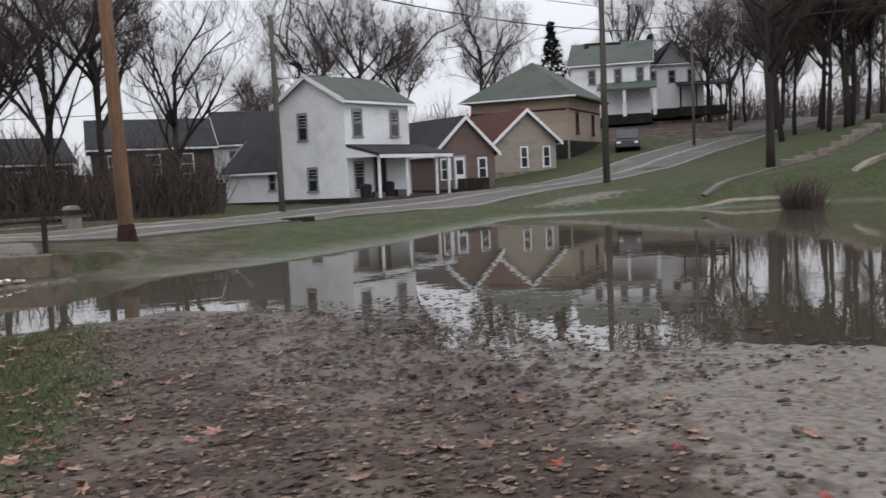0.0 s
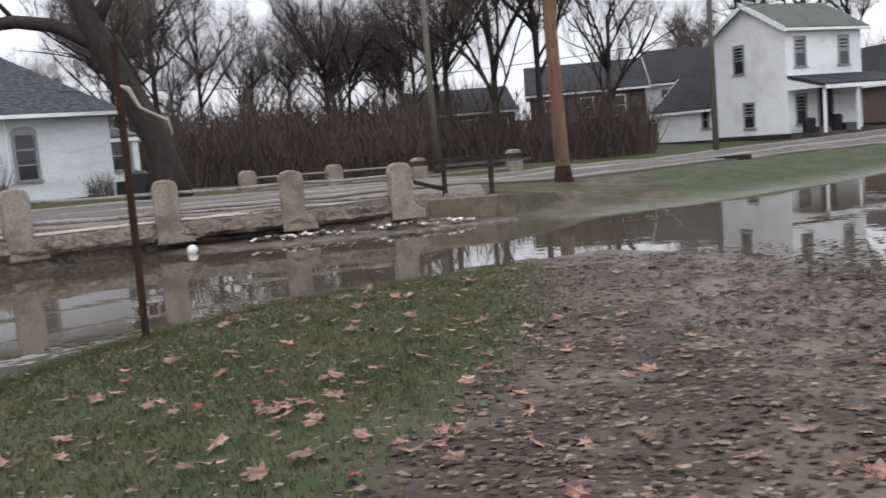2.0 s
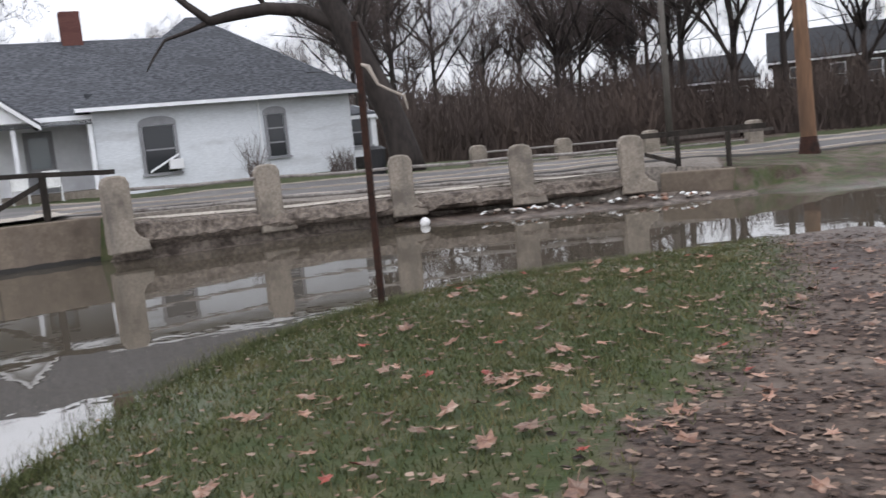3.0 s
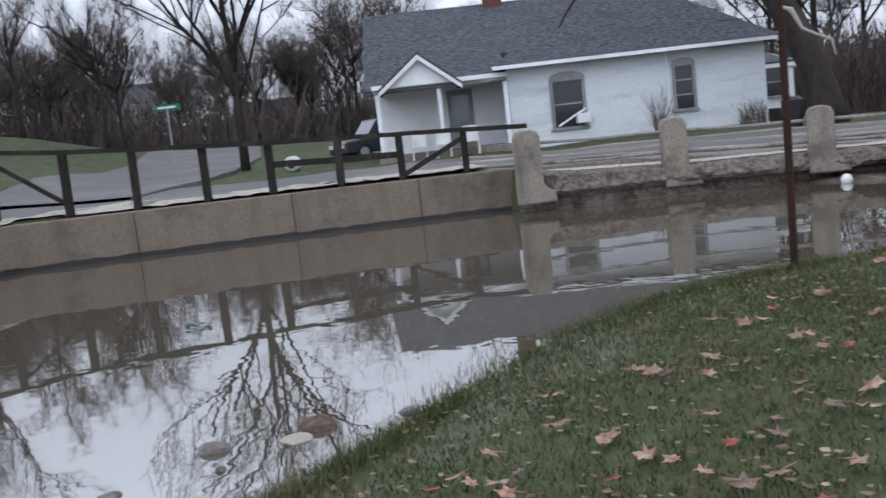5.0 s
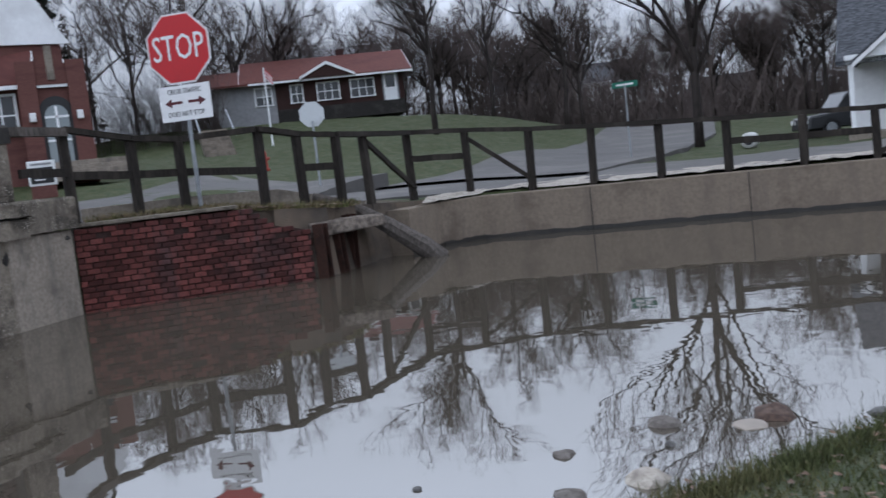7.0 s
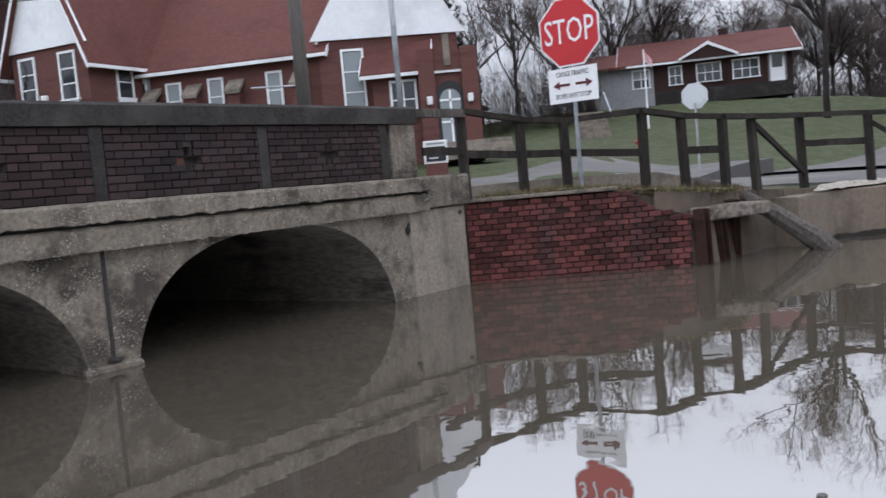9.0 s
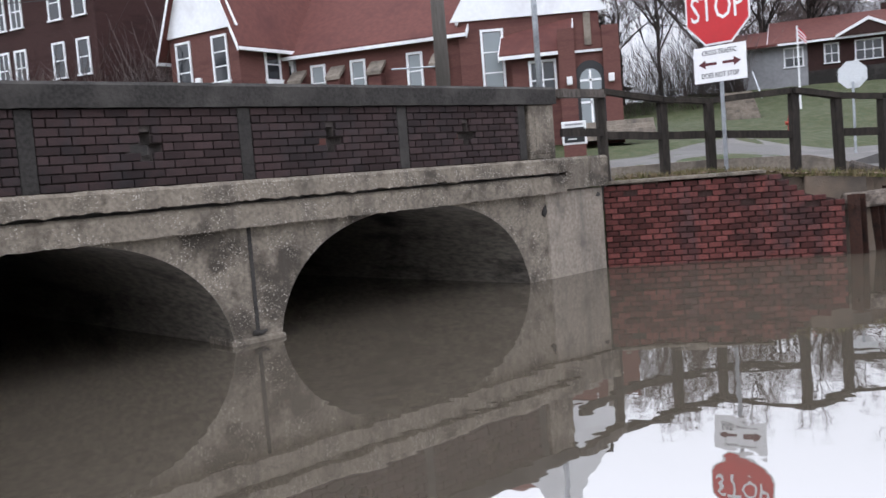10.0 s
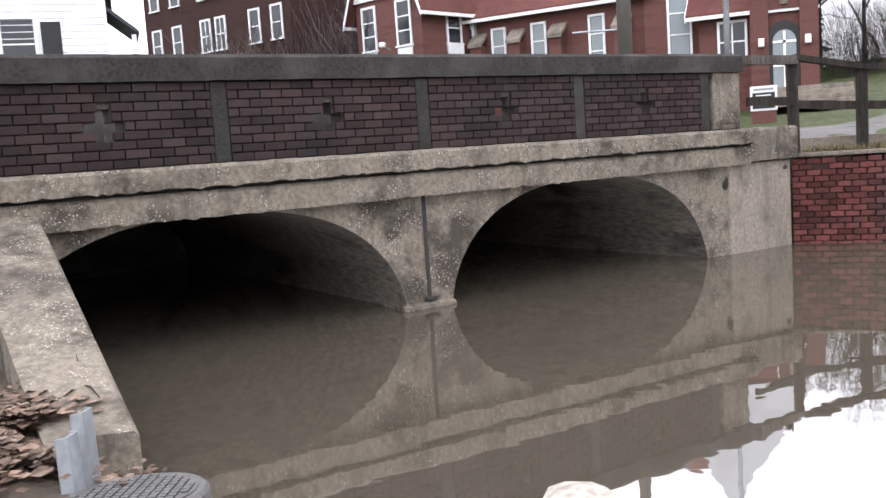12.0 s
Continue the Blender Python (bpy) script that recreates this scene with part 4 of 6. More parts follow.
# low shelf of silt and washed-up debris in front of the undercut bank
bm = B()
prev = None
back_line = [Vector((-5.9, 20.2, 0)), Vector((-4.3, 20.5, 0)), Vector((-2.4, 20.9, 0)), Vector((-0.3, 21.9, 0)), Vector((1.5, 21.9, 0))]
front_line = [Vector((-6.3, 19.7, 0)), Vector((-4.4, 19.1, 0)), Vector((-2.3, 19.3, 0)), Vector((-0.5, 19.9, 0)), Vector((1.7, 20.8, 0))]
for k in range(49):
    i, f = min(k // 12, 3), k / 12 - min(k // 12, 3)
    a, b = front_line[i].lerp(front_line[i + 1], f), back_line[i].lerp(back_line[i + 1], f)
    a = a + Vector((0, noise.noise(Vector((k * 0.6, 0, 3))) * 0.25, 0))
    row = [bm.verts.new((a.x, a.y, -0.3))] + [bm.verts.new((*a.lerp(b, j / 6)[:2], 0.01 + 0.11 * (j / 6) ** 0.7 + noise.noise(Vector((k * 0.8, j * 1.7, 1))) * 0.05)) for j in range(7)]
    if prev:
        for j in range(7):
            bm.faces.new((prev[j], row[j], row[j + 1], prev[j + 1]))
    prev = row
bmesh.ops.recalc_face_normals(bm, faces=bm.faces)
tagged(part("debris_shelf", bm, M["silt"], smooth=True), "low muddy shelf of washed-up debris under the bank", "bank", kind="structure")

head = thing("headwall", "square brown concrete culvert headwall", "wall", frame_at((-0.35, 21.75, 0), (1.6, -0.35)))
part("wall", box(B(), 0, 1.75, 0, 0.35, -0.5, 0.56, 0.02), M["concrete_wall"], head)
part("return_wall", box(B(), 1.4, 1.75, 0.35, 1.3, -0.5, 0.55, 0.02), M["concrete_wall"], head)
hf = thing("small_fence", "short dark timber fence above the headwall", "fence", frame_at((-0.73, 22.12, 0), (1.0, -0.02)))
for x, t in ((0.8, 1.36), (1.92, 1.37)):
    part("post", box(B(), x - 0.06, x + 0.06, -0.06, 0.06, 0.3, t, 0.01), M["wood_dark"], hf)
part("top_rail", plank(B(), (-0.05, 0, 1.42), (2.75, 0.1, 1.42), 0.12, 0.14), M["wood_dark"], hf)
part("far_rail", plank(B(), (0.6, 0.5, 1.30), (3.0, 1.4, 1.30), 0.07, 0.05), M["wood_grey"], hf)
part("brace", plank(B(), (0.05, 0, 1.0), (0.8, 0, 0.75), 0.10, 0.08), M["wood_dark"], hf)


# ---- houses ----
def house(name, label, p, ax, w, d, h, rise, walls, roof, ridge="x", over=0.35, base=None, category="house", trim="white", found=0.35):
    z = gz(*p) - 0.05 if base is None else base
    ob = thing(name, label, category, frame_at((p[0], p[1], z), ax))
    bm = B()
    if ridge == "x":
        prism(bm, [(0, -0.5), (d, -0.5), (d, h), (d / 2, h + rise), (0, h)], 0, w, "x")
    elif ridge == "y":
        prism(bm, [(0, -0.5), (w, -0.5), (w, h), (w / 2, h + rise), (0, h)], 0, d, "y")
    else:
        box(bm, 0, w, 0, d, -0.5, h)
    part("wall", bm, walls, ob)
    if found:
        part("foundation", box(B(), -0.02, w + 0.02, -0.02, d + 0.02, -0.6, found), M["concrete_dark"], ob)
    th = 0.14
    if ridge in "xy":
        span, length = (d, w) if ridge == "x" else (w, d)
        sl = rise / (span / 2)
        for sg in (0, 1):
            e0, m0 = (-over, h - over * sl), (span / 2, h + rise)
            q = [e0, m0, (m0[0], m0[1] + th), (e0[0], e0[1] + th)]
            if sg:
                q = [(span - a, b) for a, b in q]
            part("roof", prism(B(), q, -over, length + over, "x" if ridge == "x" else "y"), roof, ob)
            # barge boards and gutter
            for e in (-over - 0.03, length + over):
                qq = [(a, b - 0.12) for a, b in (q[0], q[1])] + [q[2], q[3]]
                part("barge_board", prism(B(), qq, e, e + 0.03, "x" if ridge == "x" else "y"), M[trim], ob)
            gx_ = q[0][0]
            g = [(gx_ - 0.06, q[0][1] - 0.06), (gx_ + 0.06, q[0][1] - 0.06), (gx_ + 0.06, q[0][1] + 0.07), (gx_ - 0.06, q[0][1] + 0.07)]
            part("gutter", prism(B(), g, -over, length + over, "x" if ridge == "x" else "y"), M[trim], ob)
    else:
        bm = B()
        o, k = over, min(w, d) / 2
        c = [(-o, -o, h), (w + o, -o, h), (w + o, d + o, h), (-o, d + o, h)]
        r = [(k, d / 2, h + rise), (w - k, d / 2, h + rise)] if w > d else [(w / 2, k, h + rise), (w / 2, d - k + 0.01, h + rise)]
        lo = [bm.verts.new((a, b, z_ - 0.12)) for a, b, z_ in c]
        up = [bm.verts.new(v) for v in c]
        rr = [bm.verts.new(v) for v in r]
        for i in range(4):
            bm.faces.new((lo[i], lo[(i + 1) % 4], up[(i + 1) % 4], up[i]))
        bm.faces.new(lo[::-1])
        if w > d:
            for f in ((up[0], up[1], rr[1], rr[0]), (up[1], up[2], rr[1]), (up[2], up[3], rr[0], rr[1]), (up[3], up[0], rr[0])):
                bm.faces.new(f)
        else:
            for f in ((up[0], up[1], rr[0]), (up[1], up[2], rr[1], rr[0]), (up[2], up[3], rr[1]), (up[3], up[0], rr[0], rr[1])):
                bm.faces.new(f)
        bmesh.ops.recalc_face_normals(bm, faces=bm.faces)
        part("roof", bm, roof, ob)
        part("gutter", box(B(), -o - 0.05, w + o + 0.05, -o - 0.08, -o, h - 0.14, h - 0.02), M[trim], ob)
    ob["size"] = (w, d, h)
    return ob


def window(ob, face, u, z, w, h, frame_mat="white", glass="glass", sashes=1, arch=0.0, cols=1):
    """A window with its frame, sill, panes and bars, proud of the wall."""
    W, D, _ = ob["size"]
    loc = {"front": pose(u, 0, z), "left": pose(0, u, z, 0, 0, -90), "right": pose(W, u, z, 0, 0, 90)}[face]
    fw = 0.09

    def put(name, bm, m, par, label=""):
        bm.transform(loc)
        return part(name, bm, m, par, label)
    bm = B()
    for a in ((-w / 2 - fw, -w / 2, 0, h), (w / 2, w / 2 + fw, 0, h), (-w / 2 - fw, w / 2 + fw, h, h + fw)):
        box(bm, a[0], a[1], -0.06, 0.02, a[2], a[3])
    if arch:
        pts = [(-w / 2 - fw, h + fw)] + [(-math.cos(math.pi * k / 10) * (w / 2 + fw), h + fw + arch * math.sin(math.pi * k / 10)) for k in range(1, 10)] + [(w / 2 + fw, h + fw)]
        prism(bm, pts, -0.06, 0.02, "y")
    win = put("window", bm, M[frame_mat], ob)
    put("sill", box(B(), -w / 2 - fw - 0.05, w / 2 + fw + 0.05, -0.11, 0.02, -0.07, 0.0), M[frame_mat], win)
    for k in range(sashes + 1):
        z0, z1 = h * k / (sashes + 1), h * (k + 1) / (sashes + 1)
        for c in range(cols):
            x0, x1 = -w / 2 + w * c / cols, -w / 2 + w * (c + 1) / cols
            put("pane", box(B(), x0 + 0.02, x1 - 0.02, -0.02 - 0.012 * (k == 0), 0.01, z0 + 0.02, z1 - 0.02), M[glass], win)
    for k in range(1, sashes + 1):
        put("sash_bar", box(B(), -w / 2, w / 2, -0.045, 0.01, h * k / (sashes + 1) - 0.025, h * k / (sashes + 1) + 0.025), M[frame_mat], win)
    for c in range(1, cols):
        x = -w / 2 + w * c / cols
        put("mullion", box(B(), x - 0.025, x + 0.025, -0.047, 0.01, 0, h), M[frame_mat], win)
    return win


def door(ob, face, u, w, h, material, z=0.35):
    W, D, _ = ob["size"]
    loc = {"front": pose(u, 0, z), "left": pose(0, u, z, 0, 0, -90), "right": pose(W, u, z, 0, 0, 90)}[face]
    bm = B()
    for a in ((-w / 2 - 0.1, -w / 2, 0, h), (w / 2, w / 2 + 0.1, 0, h), (-w / 2 - 0.1, w / 2 + 0.1, h, h + 0.1)):
        box(bm, a[0], a[1], -0.06, 0.02, a[2], a[3])
    bm.transform(loc)
    fr = part("door_frame", bm, M["siding_grey"], ob)
    bm = box(B(), -w / 2 + 0.01, w / 2 - 0.01, -0.03, 0.02, 0, h - 0.01)
    bm.transform(loc)
    part("door", bm, material, fr)
    bm = box(B(), -w / 2 + 0.14, w / 2 - 0.14, -0.045, -0.03, h * 0.45, h - 0.2)
    bm.transform(loc)
    part("pane", bm, M["glass"], fr)


def laps(ob, face, length, h, step, y_off=-0.012, start=0.4):
    """Clapboards: one thin tilted board a course, joined where they are too fine to count."""
    W, D, _ = ob["size"]
    loc = {"front": pose(0, 0, 0), "left": pose(0, D, 0, 0, 0, -90)}[face]
    bm = B()
    z = start
    while z < h - 0.02:
        prism(bm, [(-0.022, z), (0.0, z), (0.0, z + step), (-0.002, z + step)], 0, length, "x")
        z += step
    bm.transform(loc)
    tagged(part("siding", bm, M["white"], ob), kind="stuff")


# white two-storey house
wh = house("white_house", "white two-storey clapboard house with grey-green gable roof", (16.85, 45.0), (0.887, 0.462), 5.3, 4.85, 5.45, 1.35, M["white"], M["roof_green"], "x", 0.3, 0.55)
laps(wh, "front", 5.3, 5.4, 0.17)
laps(wh, "left", 4.85, 5.4, 0.17)
for u in (0.95, 4.0):
    window(wh, "front", u, 3.55, 0.62, 1.35, "siding_grey")
window(wh, "left", 3.0, 3.5, 0.6, 1.35, "siding_grey")
window(wh, "left", 2.45, 0.75, 0.6, 1.2, "siding_grey")
window(wh, "front", 0.9, 0.75, 0.6, 1.4, "siding_grey")
door(wh, "front", 2.6, 0.9, 2.05, M["wood_dark"], 0.4)
part("chimney", box(B(), 1.6, 1.9, 2.3, 2.6, 6.4, 7.15, 0.02), M["sign_white"], wh)
part("porch_floor", box(B(), 0.1, 5.9, -1.9, -0.01, 0.0, 0.32), M["wood_grey"], wh)
part("porch_roof", prism(B(), [(-2.2, 2.45), (-0.01, 3.0), (-0.01, 3.12), (-2.2, 2.57)], 0.0, 6.3, "x"), M["roof_dark"], wh)
part("porch_fascia", box(B(), 0.0, 6.3, -2.24, -2.18, 2.32, 2.5), M["white"], wh)
part("porch_gable", prism(B(), [(-2.2, 2.4), (-0.02, 2.4), (-0.02, 2.95)], -0.02, 0.03, "x"), M["white"], wh)
for x in (0.15, 2.4, 5.0, 6.1):
    part("porch_post", box(B(), x - 0.06, x + 0.06, -2.1, -1.98, 0.3, 2.4, 0.01), M["white"], wh)
part("downpipe", tube(B(), [(-0.05, 4.7, 0.3), (-0.05, 4.7, 4.0)], [0.05, 0.05], 8), M["steel"], wh)
an = house("house_annex", "low white clapboard annex with charcoal lean-to roof", (12.6, 53.8), (0.46, -0.887), 4.6, 4.0, 2.1, 1.7, M["white"], M["roof_dark"], "x", 0.25, 0.5, found=0.3)
window(an, "front", 3.9, 0.95, 0.4, 0.9, "siding_grey")
tagged(an, category="annex")

# small mauve gabled house, tan gabled house, long beige house with green hip roof
h2 = house("mauve_house", "small mauve gabled house with dark shingles and white trim", (24.0, 49.4), (0.995, 0.09), 4.3, 8.0, 2.6, 2.0, M["siding_mauve"], M["roof_dark"], "y", 0.3, 0.65)
for u, w in ((0.75, 0.55), (3.4, 0.5)):
    window(h2, "front", u, 0.95, w, 1.15)
door(h2, "front", 1.75, 0.75, 1.9, M["white"], 0.35)
part("porch_rail", box(B(), 0.8, 3.0, -1.3, -1.2, 0.2, 0.95), M["wood_dark"], h2)
part("porch_floor", box(B(), 0.8, 3.0, -1.3, -0.02, -0.3, 0.25), M["wood_dark"], h2)
h3 = house("tan_house", "pale tan stuccoed house with brown shingled gable roof", (30.5, 53.6), (0.998, 0.02), 4.9, 9.0, 3.0, 2.0, M["siding_tan"], M["roof_brown"], "y", 0.35, 0.95)
for u in (2.3, 4.1):
    window(h3, "front", u, 1.2, 0.45, 1.3)
part("lower_wall", box(B(), -0.05, 4.95, -0.06, 0.0, 0.0, 0.9), M["concrete"], h3)
h4 = house("beige_house", "long beige house over a dark basement under a green hip roof", (34.0, 63.2), (0.66, -0.75), 7.7, 10.4, 5.0, 3.1, M["siding_beige"], M["roof_green"], "hip", 0.7, 2.3)
part("dark_basement", box(B(), -0.05, 7.75, -0.05, 10.45, -0.6, 1.7), M["black"], h4)
part("brown_band", box(B(), -0.04, 7.74, -0.04, 10.44, 3.95, 4.1), M["roof_brown"], h4)
window(h4, "right", 2.4, 2.2, 0.7, 1.6, "roof_brown")
window(h4, "right", 7.6, 2.2, 0.7, 1.6, "roof_brown")
part("downpipe", box(B(), 7.6, 7.72, -0.12, 0.0, 0.3, 5.0), M["siding_tan"], h4)
h5 = house("hill_house", "tall white gabled house with a columned porch up the hill", (52.5, 76.5), (0.76, -0.65), 7.5, 9.0, 5.4, 2.4, M["white"], M["roof_green"], "x", 0.4, 6.6)
for u in (2.0, 4.5, 6.6):
    window(h5, "front", u, 3.4, 0.6, 1.3, "siding_grey")
part("porch_roof", prism(B(), [(-2.6, 2.5), (0, 3.3), (0, 3.45), (-2.6, 2.65)], 2.6, 8.2, "x"), M["roof_green"], h5)
for x in (2.8, 5.2, 8.0):
    part("porch_column", tube(B(), [(x, -2.4, 0), (x, -2.4, 2.55)], [0.18, 0.15], 8), M["white"], h5)
h6 = house("hill_house", "white house with steep dark gables behind bare trees", (60.6, 76.0), (0.82, -0.57), 6.2, 7.0, 4.8, 2.6, M["white"], M["roof_dark"], "hip", 0.4, 7.2)
for u in (1.2, 3.1, 5.0):
    window(h6, "front", u, 2.9, 0.6, 1.2, "siding_grey")
part("front_gable", prism(B(), [(1.6, 4.7), (4.8, 4.7), (3.2, 7.0)], -0.3, 3.0, "y"), M["siding_grey"], h6, "grey shingled attic gable")
for s in (-1, 1):
    part("gable_roof", prism(B(), [(3.2, 7.0), (3.2 + s * 1.95, 4.5), (3.2 + s * 1.95, 4.68), (3.2, 7.2)], -0.55, 3.2, "y"), M["roof_dark"], h6)
part("porch_roof", prism(B(), [(-2.4, 2.3), (0, 2.8), (0, 2.95), (-2.4, 2.45)], 3.4, 8.4, "x"), M["roof_dark"], h6)
part("porch_floor", box(B(), 3.5, 8.2, -2.2, 0.0, -0.6, 0.3), M["wood_dark"], h6)
for x in (3.7, 5.2, 6.7, 8.1):
    part("porch_post", box(B(), x - 0.08, x + 0.08, -2.2, -2.04, 0.3, 2.3), M["wood_dark"], h6)
# The first two get dark timber walls to stand for the woods' shade.
for p, ax, w, h, r, wm, rm, lab in (((-2.0, 62), (1, 0.1), 7, 2.8, 1.6, "wood_grey", "roof_dark", "grey house half hidden by bare trees"), ((6.5, 66), (1, -0.1), 8, 3.6, 2.0, "wood_grey", "roof_dark", "grey house behind the trees, walls darkened for woodland shade"), ((15.6, 70), (1, -0.25), 9, 3.4, 2.5, "white", "roof_dark", "white house with mossy roof behind the trees"),
                                   ((-104, 54), (0.5, 0.86), 9, 4.2, 2.2, "siding_beige", "roof_grey", "beige two-storey house up the street"), ((-101, 63), (0.5, 0.86), 8, 4.6, 2.4, "white", "roof_grey", "white house with upper porch up the street"), ((-92, 74), (0.7, 0.7), 8, 3.0, 2.0, "white", "roof_dark", "small white house at the street's end")):
    hh = house("distant_house", lab, p, ax, w, 7.5, h, r, M[wm], M[rm], "x")
    for u in (1.5, 4.0, 6.2):
        window(hh, "front", u, h - 1.9, 0.8, 1.3)
        if h > 4:
            window(hh, "front", u, 0.8, 0.8, 1.2)

# white brick cottage
ct = house("white_cottage", "whitewashed brick cottage with dark grey hip roof", (-17.6, 25.7), (0.765, 0.644), 8.6, 8.2, 2.62, 3.3, M["white_brick"], M["roof_grey"], "hip", 0.45, 1.22, found=0)
window(ct, "front", 1.95, 0.38, 1.0, 1.55, "siding_grey", sashes=1, arch=0.2)
window(ct, "front", 5.85, 0.55, 0.6, 1.45, "siding_grey", sashes=2, arch=0.16)
part("window_prop", plank(B(), (1.55, -0.1, 0.45), (2.5, -0.1, 0.95), 0.07, 0.04), M["white"], ct)
part("air_conditioner", box(B(), 2.15, 2.6, -0.3, -0.02, 0.47, 0.8, 0.02), M["sign_white"], ct)
part("downpipe", tube(B(), [(5.3, -0.06, 0.2), (5.3, -0.06, 2.5)], [0.035] * 2, 6), M["white"], ct)
part("wing_wall", box(B(), -4.4, 0, 2.0, 7.5, -0.4, 2.6), M["white"], ct)
part("wing_roof", prism(B(), [(-0.2, 2.28), (4.6, 5.3), (9.2, 2.45), (9.2, 2.3), (4.6, 5.13), (-0.2, 2.13)], -4.75, -0.02, "x"), M["roof_grey"], ct)
part("wing_roof", prism(B(), [(1.2, 3.16), (4.6, 5.3), (8.0, 3.2), (8.0, 3.05), (4.6, 5.13), (1.2, 3.0)], -0.02, 3.8, "x"), M["roof_grey"], ct)
part("wing_gable", prism(B(), [(0.6, 2.4), (8.4, 2.4), (4.6, 5.05)], -4.45, -4.3, "x"), M["siding_grey"], ct)
part("porch_beam", box(B(), -4.5, 0.0, -0.2, 0.0, 2.15, 2.42), M["white"], ct)
part("porch_gable", prism(B(), [(-4.1, 2.3), (-1.75, 2.3), (-2.9, 3.2)], -0.35, 0.2, "y"), M["white"], ct)
for s in (-1, 1):
    q = [(-2.9, 3.2), (-2.9 + s * 1.38, 2.12), (-2.9 + s * 1.38, 2.26), (-2.9, 3.36)]
    part("porch_gable_roof", prism(B(), q, -0.5, 2.2, "y"), M["roof_grey"], ct)
    part("gable_trim", prism(B(), [(a, b - 0.1) for a, b in q], -0.56, -0.5, "y"), M["sign_white"], ct)
for x in (-4.35, -2.3, -0.1):
    part("porch_post", box(B(), x - 0.07, x + 0.07, -0.15, -0.01, 0, 2.2, 0.01), M["white"], ct)
part("porch_floor", box(B(), -4.5, 0, -0.3, 2.0, -0.3, 0.08), M["concrete"], ct)
bm = box(B(), -2.0, -1.1, 1.95, 1.99, 0.1, 2.1)
part("porch_door", bm, M["siding_grey"], ct, "grey screen door under the porch")
part("door_glass", box(B(), -1.85, -1.25, 1.92, 1.95, 0.9, 1.9), M["glass_pale"], ct)
part("chimney", box(B(), -0.2, 0.5, 4.3, 4.9, 4.8, 6.3, 0.02), M["church_brick"], ct, "red brick chimney")
ax2 = house("cottage_annex", "low white siding annex beside the cottage", (-11.7, 32.05), (0.765, 0.644), 1.35, 4.5, 1.8, 0.4, M["white"], M["roof_grey"], "x", 0.05, 1.1)
window(ax2, "front", 0.62, 0.75, 0.8, 1.0, "siding_grey")

# ---- church ----
def facing(name, label, a, b, d, h, rise, base, ridge, walls="church_brick", roof="roof_red", over=0.4, cat="church"):
    v = Vector((b[0] - a[0], b[1] - a[1], 0))
    return house(name, label, a, v.normalized(), v.length, d, h, rise, M[walls], M[roof], ridge, over, base, cat, found=0.0)


nave = facing("church_nave", "red brick church nave with broad dull red roof", (-37.6, -11.9), (-35.75, -3.9), 12.0, 4.3, 5.5, 3.1, "x")
for u in (2.05, 3.85, 6.3):
    window(nave, "front", u, 0.9, 0.5, 2.6, "white", "glass_pale", 3)
door(nave, "front", 0.55, 0.8, 3.0, M["white"], 0.9)
for u in (1.2, 2.95, 4.75, 7.4):
    part("buttress", box(B(), u - 0.25, u + 0.25, -0.5, 0, -0.5, 2.9), M["church_brick"], nave)
    part("buttress_cap", prism(B(), [(-0.6, 2.85), (0.0, 3.3), (0.0, 3.45), (-0.6, 3.0)], u - 0.32, u + 0.32, "x"), M["concrete"], nave)
wing2 = facing("church_wing", "red brick church wing with white clad gable", (-36.6, -15.9), (-34.9, -12.4), 7.5, 5.0, 4.6, 3.2, "y")
part("gable_cladding", prism(B(), [(-0.1, 5.0), (4.0, 5.0), (1.95, 9.55)], -0.12, -0.02, "y"), M["white"], wing2, "white clad gable")
for u in (0.8, 2.9):
    window(wing2, "front", u, 3.0, 0.7, 1.7, "white", "glass", 2)
    part("white_panel", box(B(), u - 0.42, u + 0.42, -0.05, 0.0, 1.5, 2.95), M["white"], wing2, "white spandrel panel under the window")
    window(wing2, "front", u, 0.7, 0.7, 0.75, "white", "glass", 0)
window(wing2, "right", 1.8, 3.0, 0.7, 1.8, "white", "glass", 2)
bm = box(B(), 3.9, 4.0, 1.35, 2.25, 1.5, 2.95)
part("white_panel", bm, M["white"], wing2)
end = facing("church_end", "red brick church end with a large white gable", (-35.55, -3.9), (-36.1, 1.4), 6.0, 4.5, 4.8, 3.1, "y", over=0.05)
part("gable_cladding", prism(B(), [(-0.3, 4.45), (5.65, 4.45), (2.68, 9.35)], -0.12, -0.02, "y"), M["white"], end, "white clad gable")
window(end, "front", 1.25, 0.9, 0.7, 3.1, "white", "glass_pale", 3)
porch = facing("church_entrance", "red brick arched church entrance with stepped parapet", (-34.6, -0.1), (-34.6, 1.95), 4.0, 3.0, 0.4, 3.0, "hip", over=0.05)
for u, h in ((0.0, 3.75), (1.6, 3.75)):
    part("corner_pier", box(B(), u - 0.1, u + 0.5, -0.25, 0.4, -0.5, h), M["church_brick"], porch)
part("parapet", prism(B(), [(0, 2.95), (2, 2.95), (2, 3.5), (1.5, 3.6), (1.25, 3.95), (0.75, 3.95), (0.5, 3.6), (0, 3.5)], -0.15, 0.2, "y"), M["church_brick"], porch)
part("cross_stone", box(B(), 0.88, 1.12, -0.22, -0.15, 3.1, 4.25), M["concrete"], porch, "pale stone cross ornament")
# Flat black arch: the doorway's shade is put in as colour, without a recess.
pts = [(0.45, 0.3)] + [(1.0 - math.cos(math.pi * k / 12) * 0.55, 2.0 + 0.55 * math.sin(math.pi * k / 12)) for k in range(13)] + [(1.55, 0.3)]
